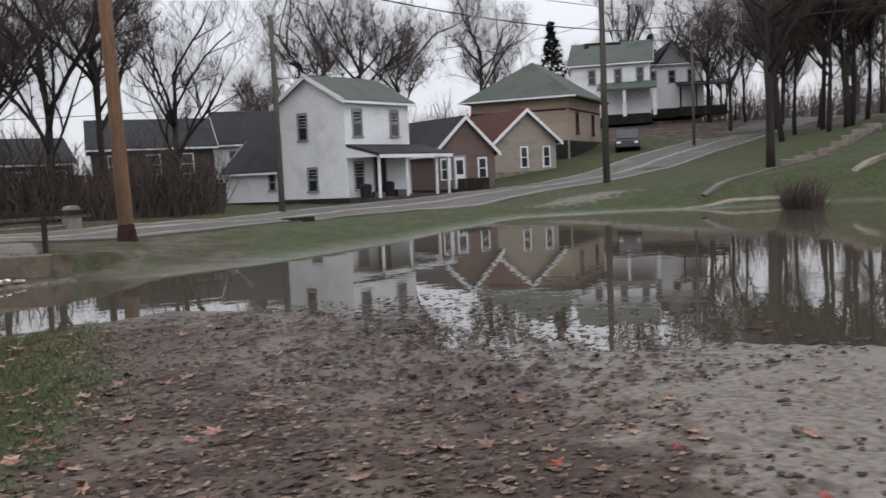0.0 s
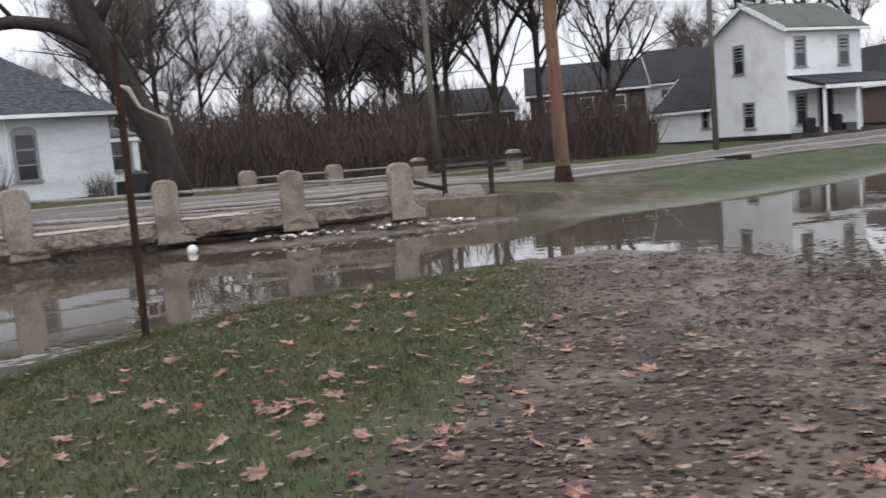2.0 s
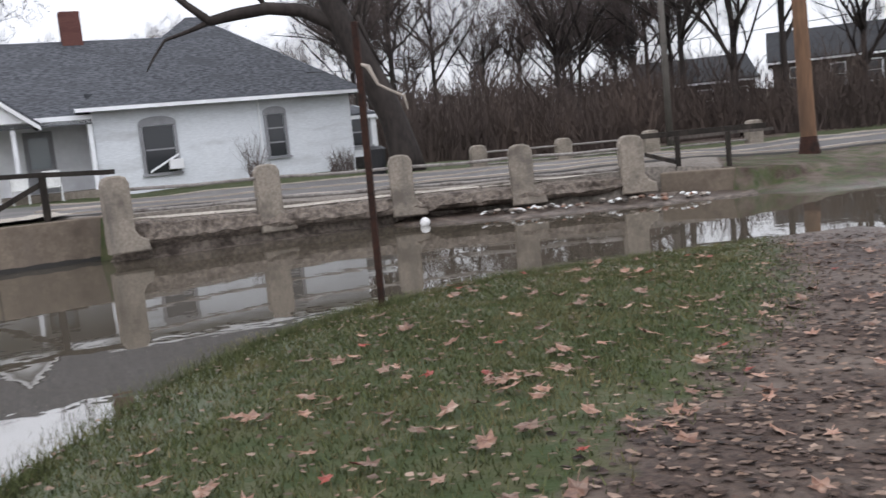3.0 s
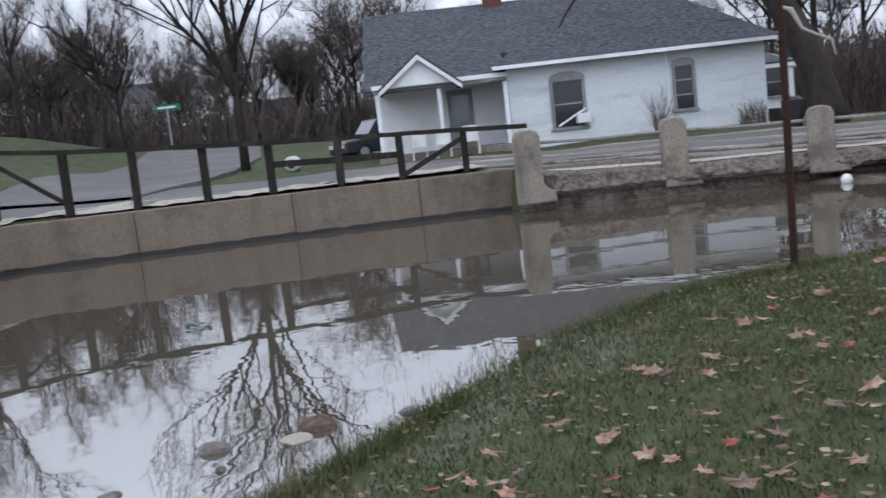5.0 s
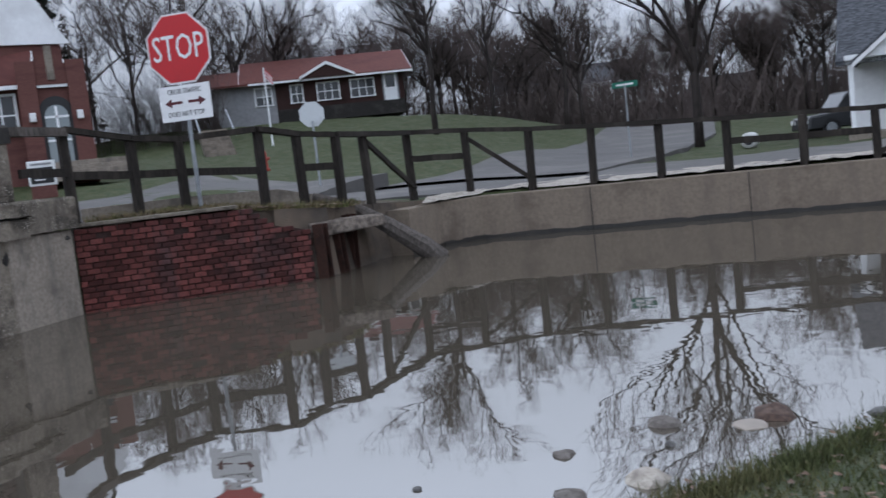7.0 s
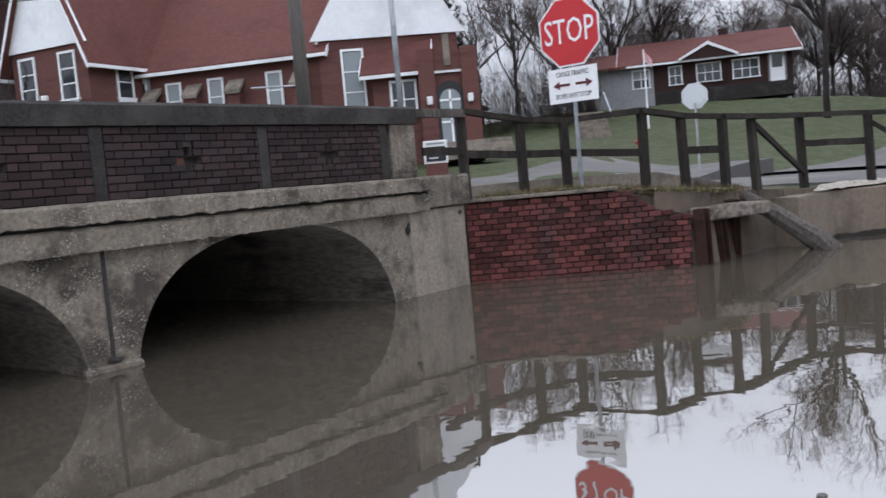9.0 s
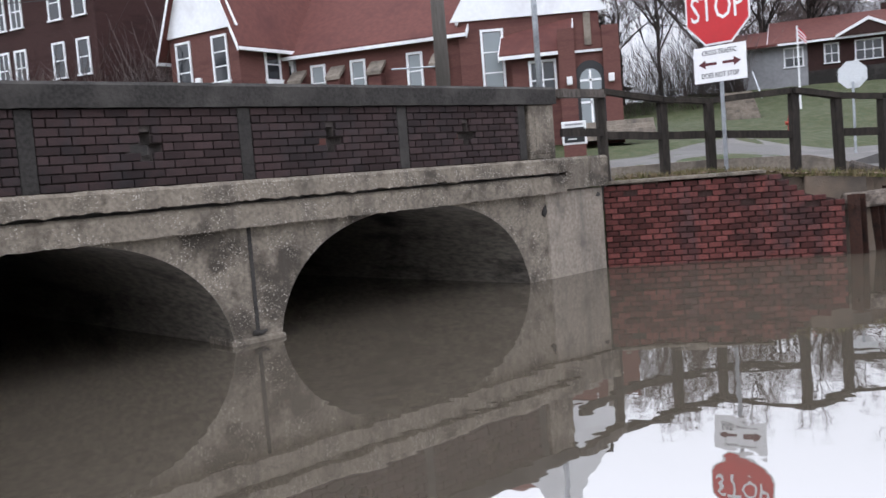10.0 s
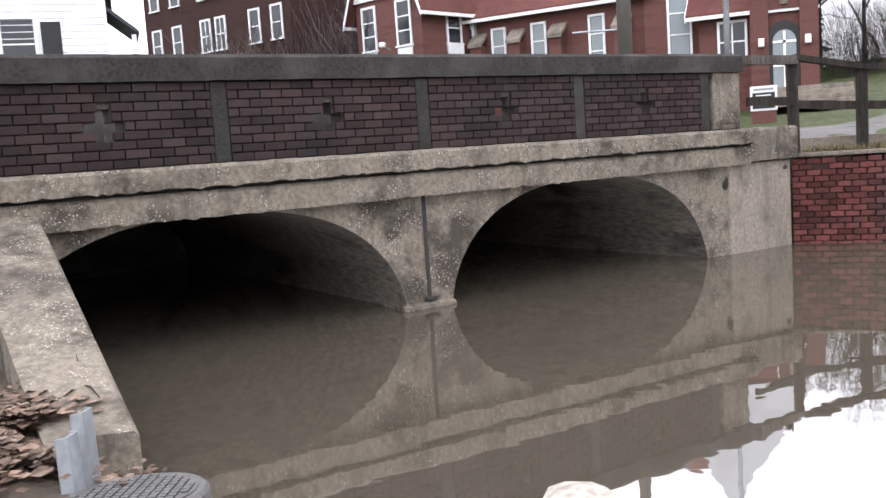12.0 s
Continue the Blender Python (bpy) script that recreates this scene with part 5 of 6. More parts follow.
part("arched_doorway", prism(B(), pts, -0.17, -0.1, "y"), M["black"], porch, "flat black arch standing in for the shade of the doorway")
pts = [(0.62, 0.3)] + [(1.0 - math.cos(math.pi * k / 12) * 0.38, 1.85 + 0.4 * math.sin(math.pi * k / 12)) for k in range(13)] + [(1.38, 0.3)]
glz = part("door_glass", prism(B(), pts, -0.2, -0.172, "y"), M["glass_pale"], porch)
for a in ((0.96, 1.04, 0.3, 2.2), (0.62, 1.38, 1.80, 1.88), (0.62, 1.38, 1.0, 1.08)):
    part("door_bar", box(B(), a[0], a[1], -0.225, -0.2, a[2], a[3]), M["white"], glz)
for x in (0.25, 1.75):
    part("wall_lantern", box(B(), x - 0.1, x + 0.1, -0.5, -0.25, 1.7, 2.0, 0.02), M["sign_white"], porch)
vest = facing("church_vestibule", "low red brick vestibule with red lean-to roof", (-35.2, -1.95), (-35.0, -0.1), 2.0, 3.3, 0.9, 3.0, "x")
window(vest, "front", 1.15, 1.4, 0.85, 1.3, "white", "glass", 1, cols=2)
fl = thing("flood_light", "white wall floodlight on a bracket", "lamp", pose(-34.6, -14.0, 6.1))
part("lamp_head", box(B(), -0.1, 0.1, -0.12, 0.12, 0.0, 0.2, 0.03), M["sign_white"], fl)
part("bracket", tube(B(), [(0, 0, 0.05), (-0.6, 0.1, -0.05)], [0.03, 0.03], 6), M["steel"], fl)
nb = thing("notice_board", "white framed church notice board with dark letter panel on the lawn", "sign", frame_at((-30.5, 0.15, gz(-30.5, 0.15)), (0.05, 1)))
part("frame", box(B(), -0.55, 0.55, 0, 0.15, 0.55, 1.6, 0.02), M["sign_white"], nb)
part("letter_panel", box(B(), -0.45, 0.45, -0.02, 0.0, 0.65, 1.32), M["black"], nb)
for k in range(3):
    part("text_bar", box(B(), -0.3, 0.3 - 0.1 * k, -0.03, -0.02, 1.18 - 0.2 * k, 1.23 - 0.2 * k), M["sign_white"], nb)
part("title_bar", box(B(), -0.4, 0.4, -0.015, 0.0, 1.42, 1.5), M["siding_grey"], nb)
part("base", box(B(), -0.5, 0.5, 0, 0.15, -0.2, 0.55), M["church_brick"], nb)
nb.scale = (0.72, 0.72, 0.72)
st = thing("entrance_steps", "pale concrete entrance steps and path", "steps", frame_at((-33.6, 0.4, 2.6), (0, 1)))
for k in range(4):
    part("step", box(B(), -0.4, 2.6, 0.3 * k - 0.6, 1.2, 0.17 * k, 0.17 * (k + 1), 0.01), M["concrete"], st)

# dark brick school, white siding house near the bridge, ranch house
sc = house("brick_building", "three-storey dark brick building with white windows", (-43, -31), (0.35, 0.937), 11.5, 9, 8.5, 1.5, M["school_brick"], M["roof_dark"], "hip", 0.5, 4.0, "building", found=0)
for r in range(3):
    for k, u in enumerate((1.0, 2.8, 5.2, 6.4, 9.0, 10.6)):
        window(sc, "front", u, 1.0 + 2.6 * r, 0.65, 1.5, "white", "glass", 1, cols=2 if k in (2, 3) else 1)
w2 = house("white_siding_house", "white siding house with dark shutters beyond the bridge", (-23.55, -23.63), (-0.624, 0.782), 4.2, 7, 6.6, 2.0, M["white"], M["roof_dark"], "x", 0.3, 2.0)
laps(w2, "front", 4.2, 6.5, 0.22)
window(w2, "front", 1.45, 3.4, 1.0, 1.6)
for u in (0.45, 2.45):
    part("shutter", box(B(), u - 0.3, u + 0.3, -0.07, 0.0, 3.3, 4.9), M["black"], w2)
part("side_porch_roof", prism(B(), [(4.2, 5.3), (5.2, 4.5), (5.2, 4.62), (4.2, 5.45)], 0.3, 3.0, "y"), M["roof_grey"], w2)
part("side_porch_post", box(B(), 4.95, 5.1, 0.4, 0.55, 0, 4.5), M["white"], w2)
rh = house("ranch_house", "low brown brick ranch house with red roof up the lawn", (-61.5, 13.5), (0.25, 0.968), 10.3, 8, 2.35, 1.6, M["brown_brick"], M["roof_red"], "x", 0.6, 6.1)
for u, w, c in ((0.9, 1.0, 2), (3.1, 0.7, 2), (5.2, 1.4, 3), (7.5, 1.5, 3)):
    window(rh, "front", u, 0.75, w, 1.1, cols=c, sashes=1)
door(rh, "front", 9.4, 0.9, 1.9, M["white"], 0.3)
part("white_section", box(B(), -3.0, 1.7, -0.03, 6, -0.5, 2.3), M["siding_grey"], rh, "pale grey clad end section")
part("low_roof", prism(B(), [(-0.7, 2.2), (3.5, 3.5), (7, 2.2), (7, 2.1), (3.5, 3.35), (-0.7, 2.05)], -3.4, 0, "x"), M["roof_red"], rh)
part("porch_gable", prism(B(), [(3.5, 2.2), (6.9, 2.2), (5.2, 3.0)], -0.8, -0.7, "y"), M["brown_brick"], rh)
for s in (-1, 1):
    part("gable_trim", prism(B(), [(5.2, 3.0), (5.2 + s * 1.85, 2.12), (5.2 + s * 1.85, 2.28), (5.2, 3.2)], -0.9, -0.6, "y"), M["white"], rh)
part("chimney", box(B(), 6.2, 6.8, 4, 4.6, 3.6, 4.5), M["brown_brick"], rh)
gs = house("grey_hall", "large pale grey roofed hall behind the ranch house", (-82, 22.5), (0.2, 0.98), 8, 10, 4.5, 2.6, M["siding_grey"], M["siding_grey"], "x", 0.5, 6.6, "building")
ls = thing("lawn_steps", "pale concrete steps with pipe rails climbing a lawn", "steps", frame_at((-44.0, 8.0, gz(-44, 8)), (0.1, 1)))
for k in range(9):
    part("step", box(B(), -0.7, 0.7, 0.42 * k, 0.42 * k + 0.6, 0.16 * k - 0.3, 0.16 * (k + 1)), M["concrete"], ls)
for x in (-0.8, 0.8):
    part("hand_rail", tube(B(), [(x, 0, 0.9), (x, 3.8, 2.4)], [0.04, 0.04], 6), M["steel"], ls)

# ---- signs, poles, wires ----
def letters(body, size, m, material, parent, name="lettering"):
    cu = bpy.data.curves.new(name, "FONT")
    cu.body, cu.size, cu.align_x, cu.align_y, cu.extrude, cu.resolution_u = body, size, "CENTER", "CENTER", 0.003, 2
    ob = new("lettering_source", cu)
    dg = bpy.context.evaluated_depsgraph_get()
    m2 = bpy.data.meshes.new_from_object(ob.evaluated_get(dg))
    bpy.data.objects.remove(ob)
    m2.transform(m)
    m2.materials.append(material)
    t = new(name, m2)
    t.parent = parent
    return t


def octagon(r, y0, y1):
    return prism(B(), [(r * math.cos(math.pi / 8 + k * math.pi / 4), r * math.sin(math.pi / 8 + k * math.pi / 4)) for k in range(8)], y0, y1, "y")


SP = (-17.5, 2.7)
stop = thing("stop_sign", "red octagonal stop sign with white plate on a steel post", "road sign", frame_at((SP[0], SP[1], 1.5), (0.62, 0.785)))
part("post", box(B(), -0.035, 0.035, 0.02, 0.06, -0.5, 3.5, 0.005), M["steel"], stop)
o = octagon(0.685, 0.0, 0.012)
o.transform(Matrix.Translation((0, 0, 2.92)))
border = part("border", o, M["sign_white"], stop, "white sign border")
o = octagon(0.65, -0.006, 0.0)
o.transform(Matrix.Translation((0, 0, 2.92)))
part("sign_face", o, M["sign_red"], stop, "red sign face")
lt = letters("STOP", 0.57, Matrix.Translation((0, -0.01, 2.92)) @ Matrix.Rotation(radians(90), 4, "X") @ Matrix.Diagonal((0.78, 1.15, 1, 1)), M["sign_white"], stop)
plate = part("plate", box(B(), -0.52, 0.52, 0.0, 0.012, 1.62, 2.26), M["sign_white"], stop, "white plate about cross traffic")
for txt, z in (("CROSS TRAFFIC", 2.15), ("DOES NOT STOP", 1.74)):
    letters(txt, 0.135, Matrix.Translation((0, -0.004, z)) @ Matrix.Rotation(radians(90), 4, "X") @ Matrix.Diagonal((0.72, 0.95, 1, 1)), M["black"], plate)
for s in (-1, 1):
    part("arrow", prism(B(), [(s * 0.06, 1.925), (s * 0.28, 1.925), (s * 0.28, 1.87), (s * 0.42, 1.95), (s * 0.28, 2.03), (s * 0.28, 1.975), (s * 0.06, 1.975)], -0.006, 0.0, "y"), M["maroon"], plate)
back = thing("stop_sign", "bare aluminium back of an octagonal road sign", "road sign", frame_at((-25.1, 7.2, gz(-25.1, 7.2)), (0.28, 0.96)))
o = octagon(0.37, 0, 0.01)
o.transform(Matrix.Translation((0, 0, 3.55 - gz(-25.1, 7.2))))
part("sign_back", o, M["sign_back"], back)
part("post", box(B(), -0.03, 0.03, -0.03, 0.0, -0.3, 2.1), M["steel"], back)
gsn = thing("street_sign", "green street name sign on a thin post", "road sign", pose(-26.2, 18.4, gz(-26.2, 18.4), 0, 0, 35))
part("post", tube(B(), [(0, 0, -0.2), (0, 0, 2.6)], [0.03, 0.03], 6), M["steel"], gsn)
part("name_plate", box(B(), -0.45, 0.45, -0.01, 0.01, 2.45, 2.65), M["sign_green"], gsn)
part("name_bar", box(B(), -0.3, 0.3, -0.016, -0.01, 2.52, 2.58), M["sign_white"], gsn)

wp = thing("utility_pole", "fresh orange-brown wooden utility pole, dark at its foot", "utility pole", pose(3.35, 25.5, gz(3.35, 25.5), 0, -1.2, 0))
part("shaft", tube(B(), [(0, 0, -0.5), (0, 0, 0.5), (0, 0, 5), (0, 0, 11)], [0.21, 0.2, 0.175, 0.14], 12), M["pole_wood"], wp, smooth=True)
part("dark_foot", tube(B(), [(0, 0, -0.3), (0, 0, 0.06), (0, 0, 0.45)], [0.36, 0.27, 0.206], 12), M["rust"], wp, "dark earth-stained pole foot")


def pole(x, y, h, r, lab, mat_="pole_grey"):
    p = thing("utility_pole", lab, "utility pole", pose(x, y, gz(x, y)))
    part("shaft", tube(B(), [(0, 0, -0.4), (0, 0, h)], [r, r * 0.75], 10), M[mat_], p, smooth=True)
    return p


p2 = pole(11.3, 38.2, 8.3, 0.13, "slim grey pole with a curved street-lamp arm")
part("lamp_arm", tube(B(), [(0, 0, 7.9), (0.5, 0.2, 8.4), (1.4, 0.5, 8.5)], [0.03] * 3, 6), M["steel"], p2)
p3 = pole(29.75, 40.3, 12.5, 0.19, "tall grey utility pole with a short crossarm")
part("crossarm", plank(B(), (-1.0, 0.2, 7.3), (1.0, -0.2, 7.35), 0.12, 0.1), M["wood_dark"], p3)
part("transformer", tube(B(), [(-0.9, 0.2, 7.1), (-0.9, 0.2, 7.35)], [0.14, 0.14], 8), M["black"], p3)
pole(47.5, 53.5, 7.5, 0.12, "distant grey utility pole by the road")
pole(79, 62, 10, 0.15, "distant grey utility pole on the hill")
pole(-0.2, 37.5, 7.5, 0.14, "pale grey utility pole among the trees")
p4 = pole(-27.5, -3.6, 9.0, 0.24, "thick weathered utility pole beyond the bridge")
part("meter_box", box(B(), -0.05, 0.3, -0.45, -0.24, 1.5, 2.4, 0.02), M["siding_grey"], p4)
part("side_bar", tube(B(), [(0, 0, 3.2), (-0.5, -1.6, 3.3)], [0.03, 0.03], 6), M["steel"], p4)
pole(-26.0, -0.75, 9.0, 0.09, "slim metal flood-light mast by the church", "steel")
fp = thing("flag_pole", "thin white flagpole with a small red, white and blue flag", "flagpole", pose(-47, 11.2, gz(-47, 11.2)))
part("mast", tube(B(), [(0, 0, 0), (0, 0, 4.0)], [0.05, 0.04], 8), M["white"], fp)
for j in range(6):
    bm = B()
    prev = None
    for k in range(7):
        row = [bm.verts.new((0.04 * math.sin(k * 0.9 + z * 3), 0.05 + 0.06 * k, z - 0.07 * k)) for z in (3.45 + 0.08 * j, 3.53 + 0.08 * j)]
        if prev:
            bm.faces.new((prev[0], row[0], row[1], prev[1]))
        prev = row
    part("flag_stripe", bm, M["sign_red"] if j % 2 else M["sign_white"], fp)


def wire(pts, sag, r=0.018):
    t = thing("overhead_wire", "thin black overhead wire sagging between poles", "wire", group="overhead wires")
    a, b = Vector(pts[0]), Vector(pts[1])
    ps = [a.lerp(b, k / 16) - Vector((0, 0, sag * 4 * (k / 16) * (1 - k / 16))) for k in range(17)]
    part("cable", tube(B(), ps, [r] * 17, 4), M["black"], t)


for dz in (9.4, 10.4, 11.2, 8.2):
    wire([(3.35, 25.5, dz + 0.3), (29.75, 40.3, dz + 0.9)], 0.5, 0.03 if dz < 9 else 0.018)
    wire([(29.75, 40.3, dz + 0.9), (79, 62, dz + 6)], 0.8)
wire([(11.3, 38.2, 5.4), (-12, 30, 4.5)], 0.6)
wire([(11.3, 38.2, 6.2), (29.75, 40.3, 9.6)], 0.5)
wire([(29.75, 40.3, 9.0), (60, 30, 12)], 0.5, 0.03)
wire([(-27.5, -3.6, 8.2), (-30, -32, 9.5)], 0.3)

# thin leaning post in the water's edge with a torn ribbon
tp = thing("sign_post", "thin rusty steel post standing at the water's edge", "post", pose(-3.26, 9.85, -0.1, 0, 0.6, 0))
part("post", box(B(), -0.035, 0.035, -0.03, 0.03, -0.4, 3.3, 0.006), M["rust"], tp)
part("torn_ribbon", tube(B(), [(0, 0, 2.85), (0.12, -0.05, 2.8), (0.22, -0.05, 2.6), (0.36, -0.05, 2.52), (0.5, -0.05, 2.45), (0.53, -0.05, 2.3)], [0.01, 0.028, 0.016, 0.014, 0.018, 0.008], 6), M["siding_tan"], tp, "frayed pale ribbon")


# ---- trees ----
def tree_parts(seed, height, spread_, limbs, twigs, levels=4, lean=0.0, r0=None):
    """Trunk and limbs as one mesh, fine twigs as the crown."""
    rnd = random.Random(seed)
    tb = B()
    verts, faces = [], []
    tips = []
    r0 = r0 or height * 0.016

    def grow(p, d, length, r, lev):
        n = 5 if lev < 2 else 4
        pts, rad = [p.copy()], [r]
        q, dd = p.copy(), d.copy()
        for k in range(n):
            dd = (dd + Vector((rnd.uniform(-1, 1), rnd.uniform(-1, 1), rnd.uniform(-0.5, 0.8))) * (0.10 + 0.07 * lev)).normalized()
            q = q + dd * length / n
            pts.append(q.copy())
            rad.append(r * (1 - 0.55 * (k + 1) / n))
        if lev < levels - 1:
            tube(tb, pts, rad, (9, 6, 5, 4)[min(lev, 3)])
            if lev == 2:
                fan(pts)
        else:
            twig(pts, rad)
        if lev >= levels:
            return
        kids = limbs if lev == 0 else rnd.randint(3, 5)
        for _ in range(kids):
            f = rnd.uniform(0.35, 1.0) if lev == 0 else rnd.uniform(0.2, 1.0)
            i = min(int(f * n), n - 1)
            base = pts[i].lerp(pts[i + 1], f * n - i)
            a = rnd.uniform(0, 2 * math.pi)
            axis = dd.orthogonal()
            axis.rotate(Matrix.Rotation(a, 3, dd))
            nd = (dd * rnd.uniform(0.5, 1.0) + axis.normalized() * rnd.uniform(0.5, 1.1) * spread_ + Vector((0, 0, 0.14))).normalized()
            grow(base, nd, length * rnd.uniform(0.45, 0.72), r * rnd.uniform(0.34, 0.55), lev + 1)

    def twig(pts, rad):
        prev = None
        for p_, r_ in zip(pts, rad):
            i0 = len(verts)
            r_ = max(r_, 0.008)
            verts.extend([(p_.x + r_, p_.y, p_.z), (p_.x - r_ * 0.5, p_.y + r_ * 0.87, p_.z), (p_.x - r_ * 0.5, p_.y - r_ * 0.87, p_.z)])
            if prev is not None:
                for j in range(3):
                    faces.append((prev + j, prev + (j + 1) % 3, i0 + (j + 1) % 3, i0 + j))
            prev = i0
            tips.append(p_)
        fan(pts)

    def fan(pts):
        for _ in range(twigs):
            b0 = rnd.choice(pts)
            e = b0 + Vector((rnd.uniform(-1, 1), rnd.uniform(-1, 1), rnd.uniform(-0.5, 1))) * height * 0.075
            i0 = len(verts)
            s = 0.010
            verts.extend([(b0.x - s, b0.y, b0.z), (b0.x + s, b0.y + s, b0.z), tuple(e)])
            faces.append((i0, i0 + 1, i0 + 2))
    grow(Vector((0, 0, -0.3)), Vector((lean, 0, 1)).normalized(), height * 0.62, r0, 0)
    cm = bpy.data.meshes.new("crown")
    cm.from_pydata(verts, [], faces)
    cm.materials.append(M["twig"])
    return tb, cm


TREE_KINDS = []
for k, (sd, h, sp_, lb, tw, lean) in enumerate(((11, 12, 0.85, 9, 9, 0.05), (23, 14, 0.7, 9, 9, 0.0), (37, 10, 1.05, 8, 9, -0.1), (41, 16, 0.6, 10, 8, 0.03))):
    tb, cm = tree_parts(sd, h, sp_, lb, tw, lean=lean)
    t = thing("bare_tree", "leafless grey-brown winter tree with fine twigs", "tree", pose(0, 0, 0), "bare winter trees")
    part("trunk", tb, M["bark"], t, smooth=True)
    cr = new("crown", cm)
    cr.parent = t
    TREE_KINDS.append([t, h])
placed = set()


def plant(kind, az, r, height, turn=0.0, x=None, y=None):
    px_, py_ = (r * math.cos(radians(az)), r * math.sin(radians(az))) if x is None else (x, y)
    src, h = TREE_KINDS[kind]
    s = height / h
    m = pose(px_, py_, gz(px_, py_) - 0.05, 0, 0, turn)
    if kind not in placed:
        placed.add(kind)
        src.matrix_world = m @ Matrix.Diagonal((s, s, s, 1))
        ob = src
    else:
        ob = copy_thing(src, m)
        ob.scale = (s, s, s)
    return ob


for az, r, h, k, lab in ((86.5, 43, 13, 0, "wide-crowned bare tree by the roadside"), (83.5, 45, 13, 2, "spreading bare tree beside the utility pole"), (79.5, 50, 12, 0, ""), (89, 46, 13, 1, ""), (70.5, 66, 15, 0, "broad bare tree behind the white house"), (68.5, 68, 14, 2, ""), (66, 74, 12, 2, ""), (61, 92, 15, 2, ""), (140.9, 38, 13, 0, "tall dark bare tree at the street corner"), (156.6, 50, 11.5, 1, "dark bare tree on the lawn"), (153.0, 62, 10, 3, ""), (148.6, 60, 10.5, 1, ""), (147.6, 62, 10, 0, ""), (165.8, 68, 11, 1, ""), (161, 70, 9, 0, ""), (172.0, 68, 12.5, 2, ""), (170.5, 78, 13, 0, ""), (174.2, 74, 13, 3, ""), (176.5, 66, 11, 0, "bare tree beside the church"), (168.5, 70, 12, 0, ""), (44.1, 48, 15, 2, "big bare tree with low limbs on the slope"), (41, 66, 12, 2, ""), (47.5, 96, 15, 0, ""), (49.5, 112, 15, 1, ""), (52, 112, 18, 3, "tall bare tree on the hill"), (39, 75, 12, 1, "")):
    ob = plant(k, az, r, h, random.uniform(0, 360))
    if lab:
        ob["label"] = lab
rt = random.Random(5)
for a0, a1, r0_, r1_, n_, h0, h1 in ((90, 109, 46, 84, 21, 10, 15), (109, 136, 58, 90, 18, 7, 11), (136, 168, 74, 115, 46, 8, 12), (38, 84, 100, 135, 18, 7, 12), (166, 212, 78, 110, 12, 7, 11), (34, 47, 62, 95, 17, 10, 15)):
    for _ in range(n_):
        plant(rt.randrange(4), rt.uniform(a0, a1), rt.uniform(r0_, r1_), rt.uniform(h0, h1), rt.uniform(0, 360))
# big leaning tree beside the cottage, with a long low limb
bt = thing("leaning_tree", "thick dark leaning tree with a long low limb over the cottage", "tree", pose(-8.7, 29.8, gz(-8.7, 29.8)))
bm = B()
tube(bm, [(0.1, 0, -0.4), (-0.05, 0, 0.6), (-0.3, -0.05, 1.7), (-0.72, -0.2, 2.85), (-1.26, -0.4, 4.15), (-1.73, -0.55, 5.3), (-2.1, -0.6, 6.4), (-2.4, -0.5, 8), (-2.3, -0.2, 10.5)], [0.62, 0.5, 0.46, 0.44, 0.46, 0.42, 0.36, 0.26, 0.08], 12)
tube(bm, [(-1.6, -0.5, 4.8), (-2.1, -0.7, 5.15), (-2.8, -0.95, 5.5), (-3.75, -1.35, 5.62), (-4.7, -1.8, 5.5), (-5.45, -2.2, 5.35), (-6.0, -2.45, 5.9), (-6.6, -2.8, 6.5), (-7.4, -3.2, 7.2)], [0.26, 0.24, 0.21, 0.19, 0.17, 0.15, 0.12, 0.09, 0.05], 8)
tube(bm, [(-5.4, -2.15, 5.35), (-6.0, -2.5, 5.1), (-6.7, -2.85, 4.85), (-7.1, -3.1, 4.3), (-7.3, -3.2, 3.9)], [0.10, 0.07, 0.05, 0.04, 0.02], 6)
tube(bm, [(-3.75, -1.35, 5.62), (-4.3, -1.4, 6.4), (-4.7, -1.3, 7.6)], [0.10, 0.07, 0.03], 6)
tube(bm, [(-1.75, -0.55, 5.3), (-1.2, -0.4, 6.3), (-0.9, 0.0, 7.8), (-0.3, 0.4, 9.5)], [0.24, 0.2, 0.14, 0.05], 8)
tube(bm, [(-1.1, -0.35, 5.2), (-0.75, -0.25, 4.0), (-0.2, -0.1, 3.0)], [0.10, 0.07, 0.03], 6)
part("trunk", rough_up(bm, 0.06, 1.5), M["bark"], bt, smooth=True)
_, cm = tree_parts(77, 8, 1.1, 8, 4)
cr = new("crown", cm)
cr.parent = bt
cr.location = (-2.2, -0.4, 6.4)
# conifers
for x, y, h in ((63, 96, 14), (75, 92, 12), (-64, 1.3, 13), (-70, -2, 11)):
    cf = thing("conifer", "dark evergreen behind the roofs", "tree", pose(x, y, gz(x, y)), "dark evergreens")
    vs, fs = [], []
    for k in range(900):
        t = rt.random() ** 0.7
        a = rt.uniform(0, 6.28)
        rad = (1 - t) * h * 0.24 * rt.uniform(0.5, 1.05)
        p = Vector((math.cos(a) * rad, math.sin(a) * rad, h * (0.12 + 0.88 * t)))
        i0 = len(vs)
        e = h * 0.035
        for _ in range(3):
            vs.append(tuple(p + Vector((rt.uniform(-e, e), rt.uniform(-e, e), rt.uniform(-e, e * 0.4)))))
        fs.append((i0, i0 + 1, i0 + 2))
    m2 = bpy.data.meshes.new("crown")
    m2.from_pydata(vs, [], fs)
    m2.materials.append(M["conifer"])
    new("crown", m2).parent = cf
    part("trunk", tube(B(), [(0, 0, -0.3), (0, 0, h * 0.9)], [h * 0.02, 0.03], 6), M["bark"], cf)


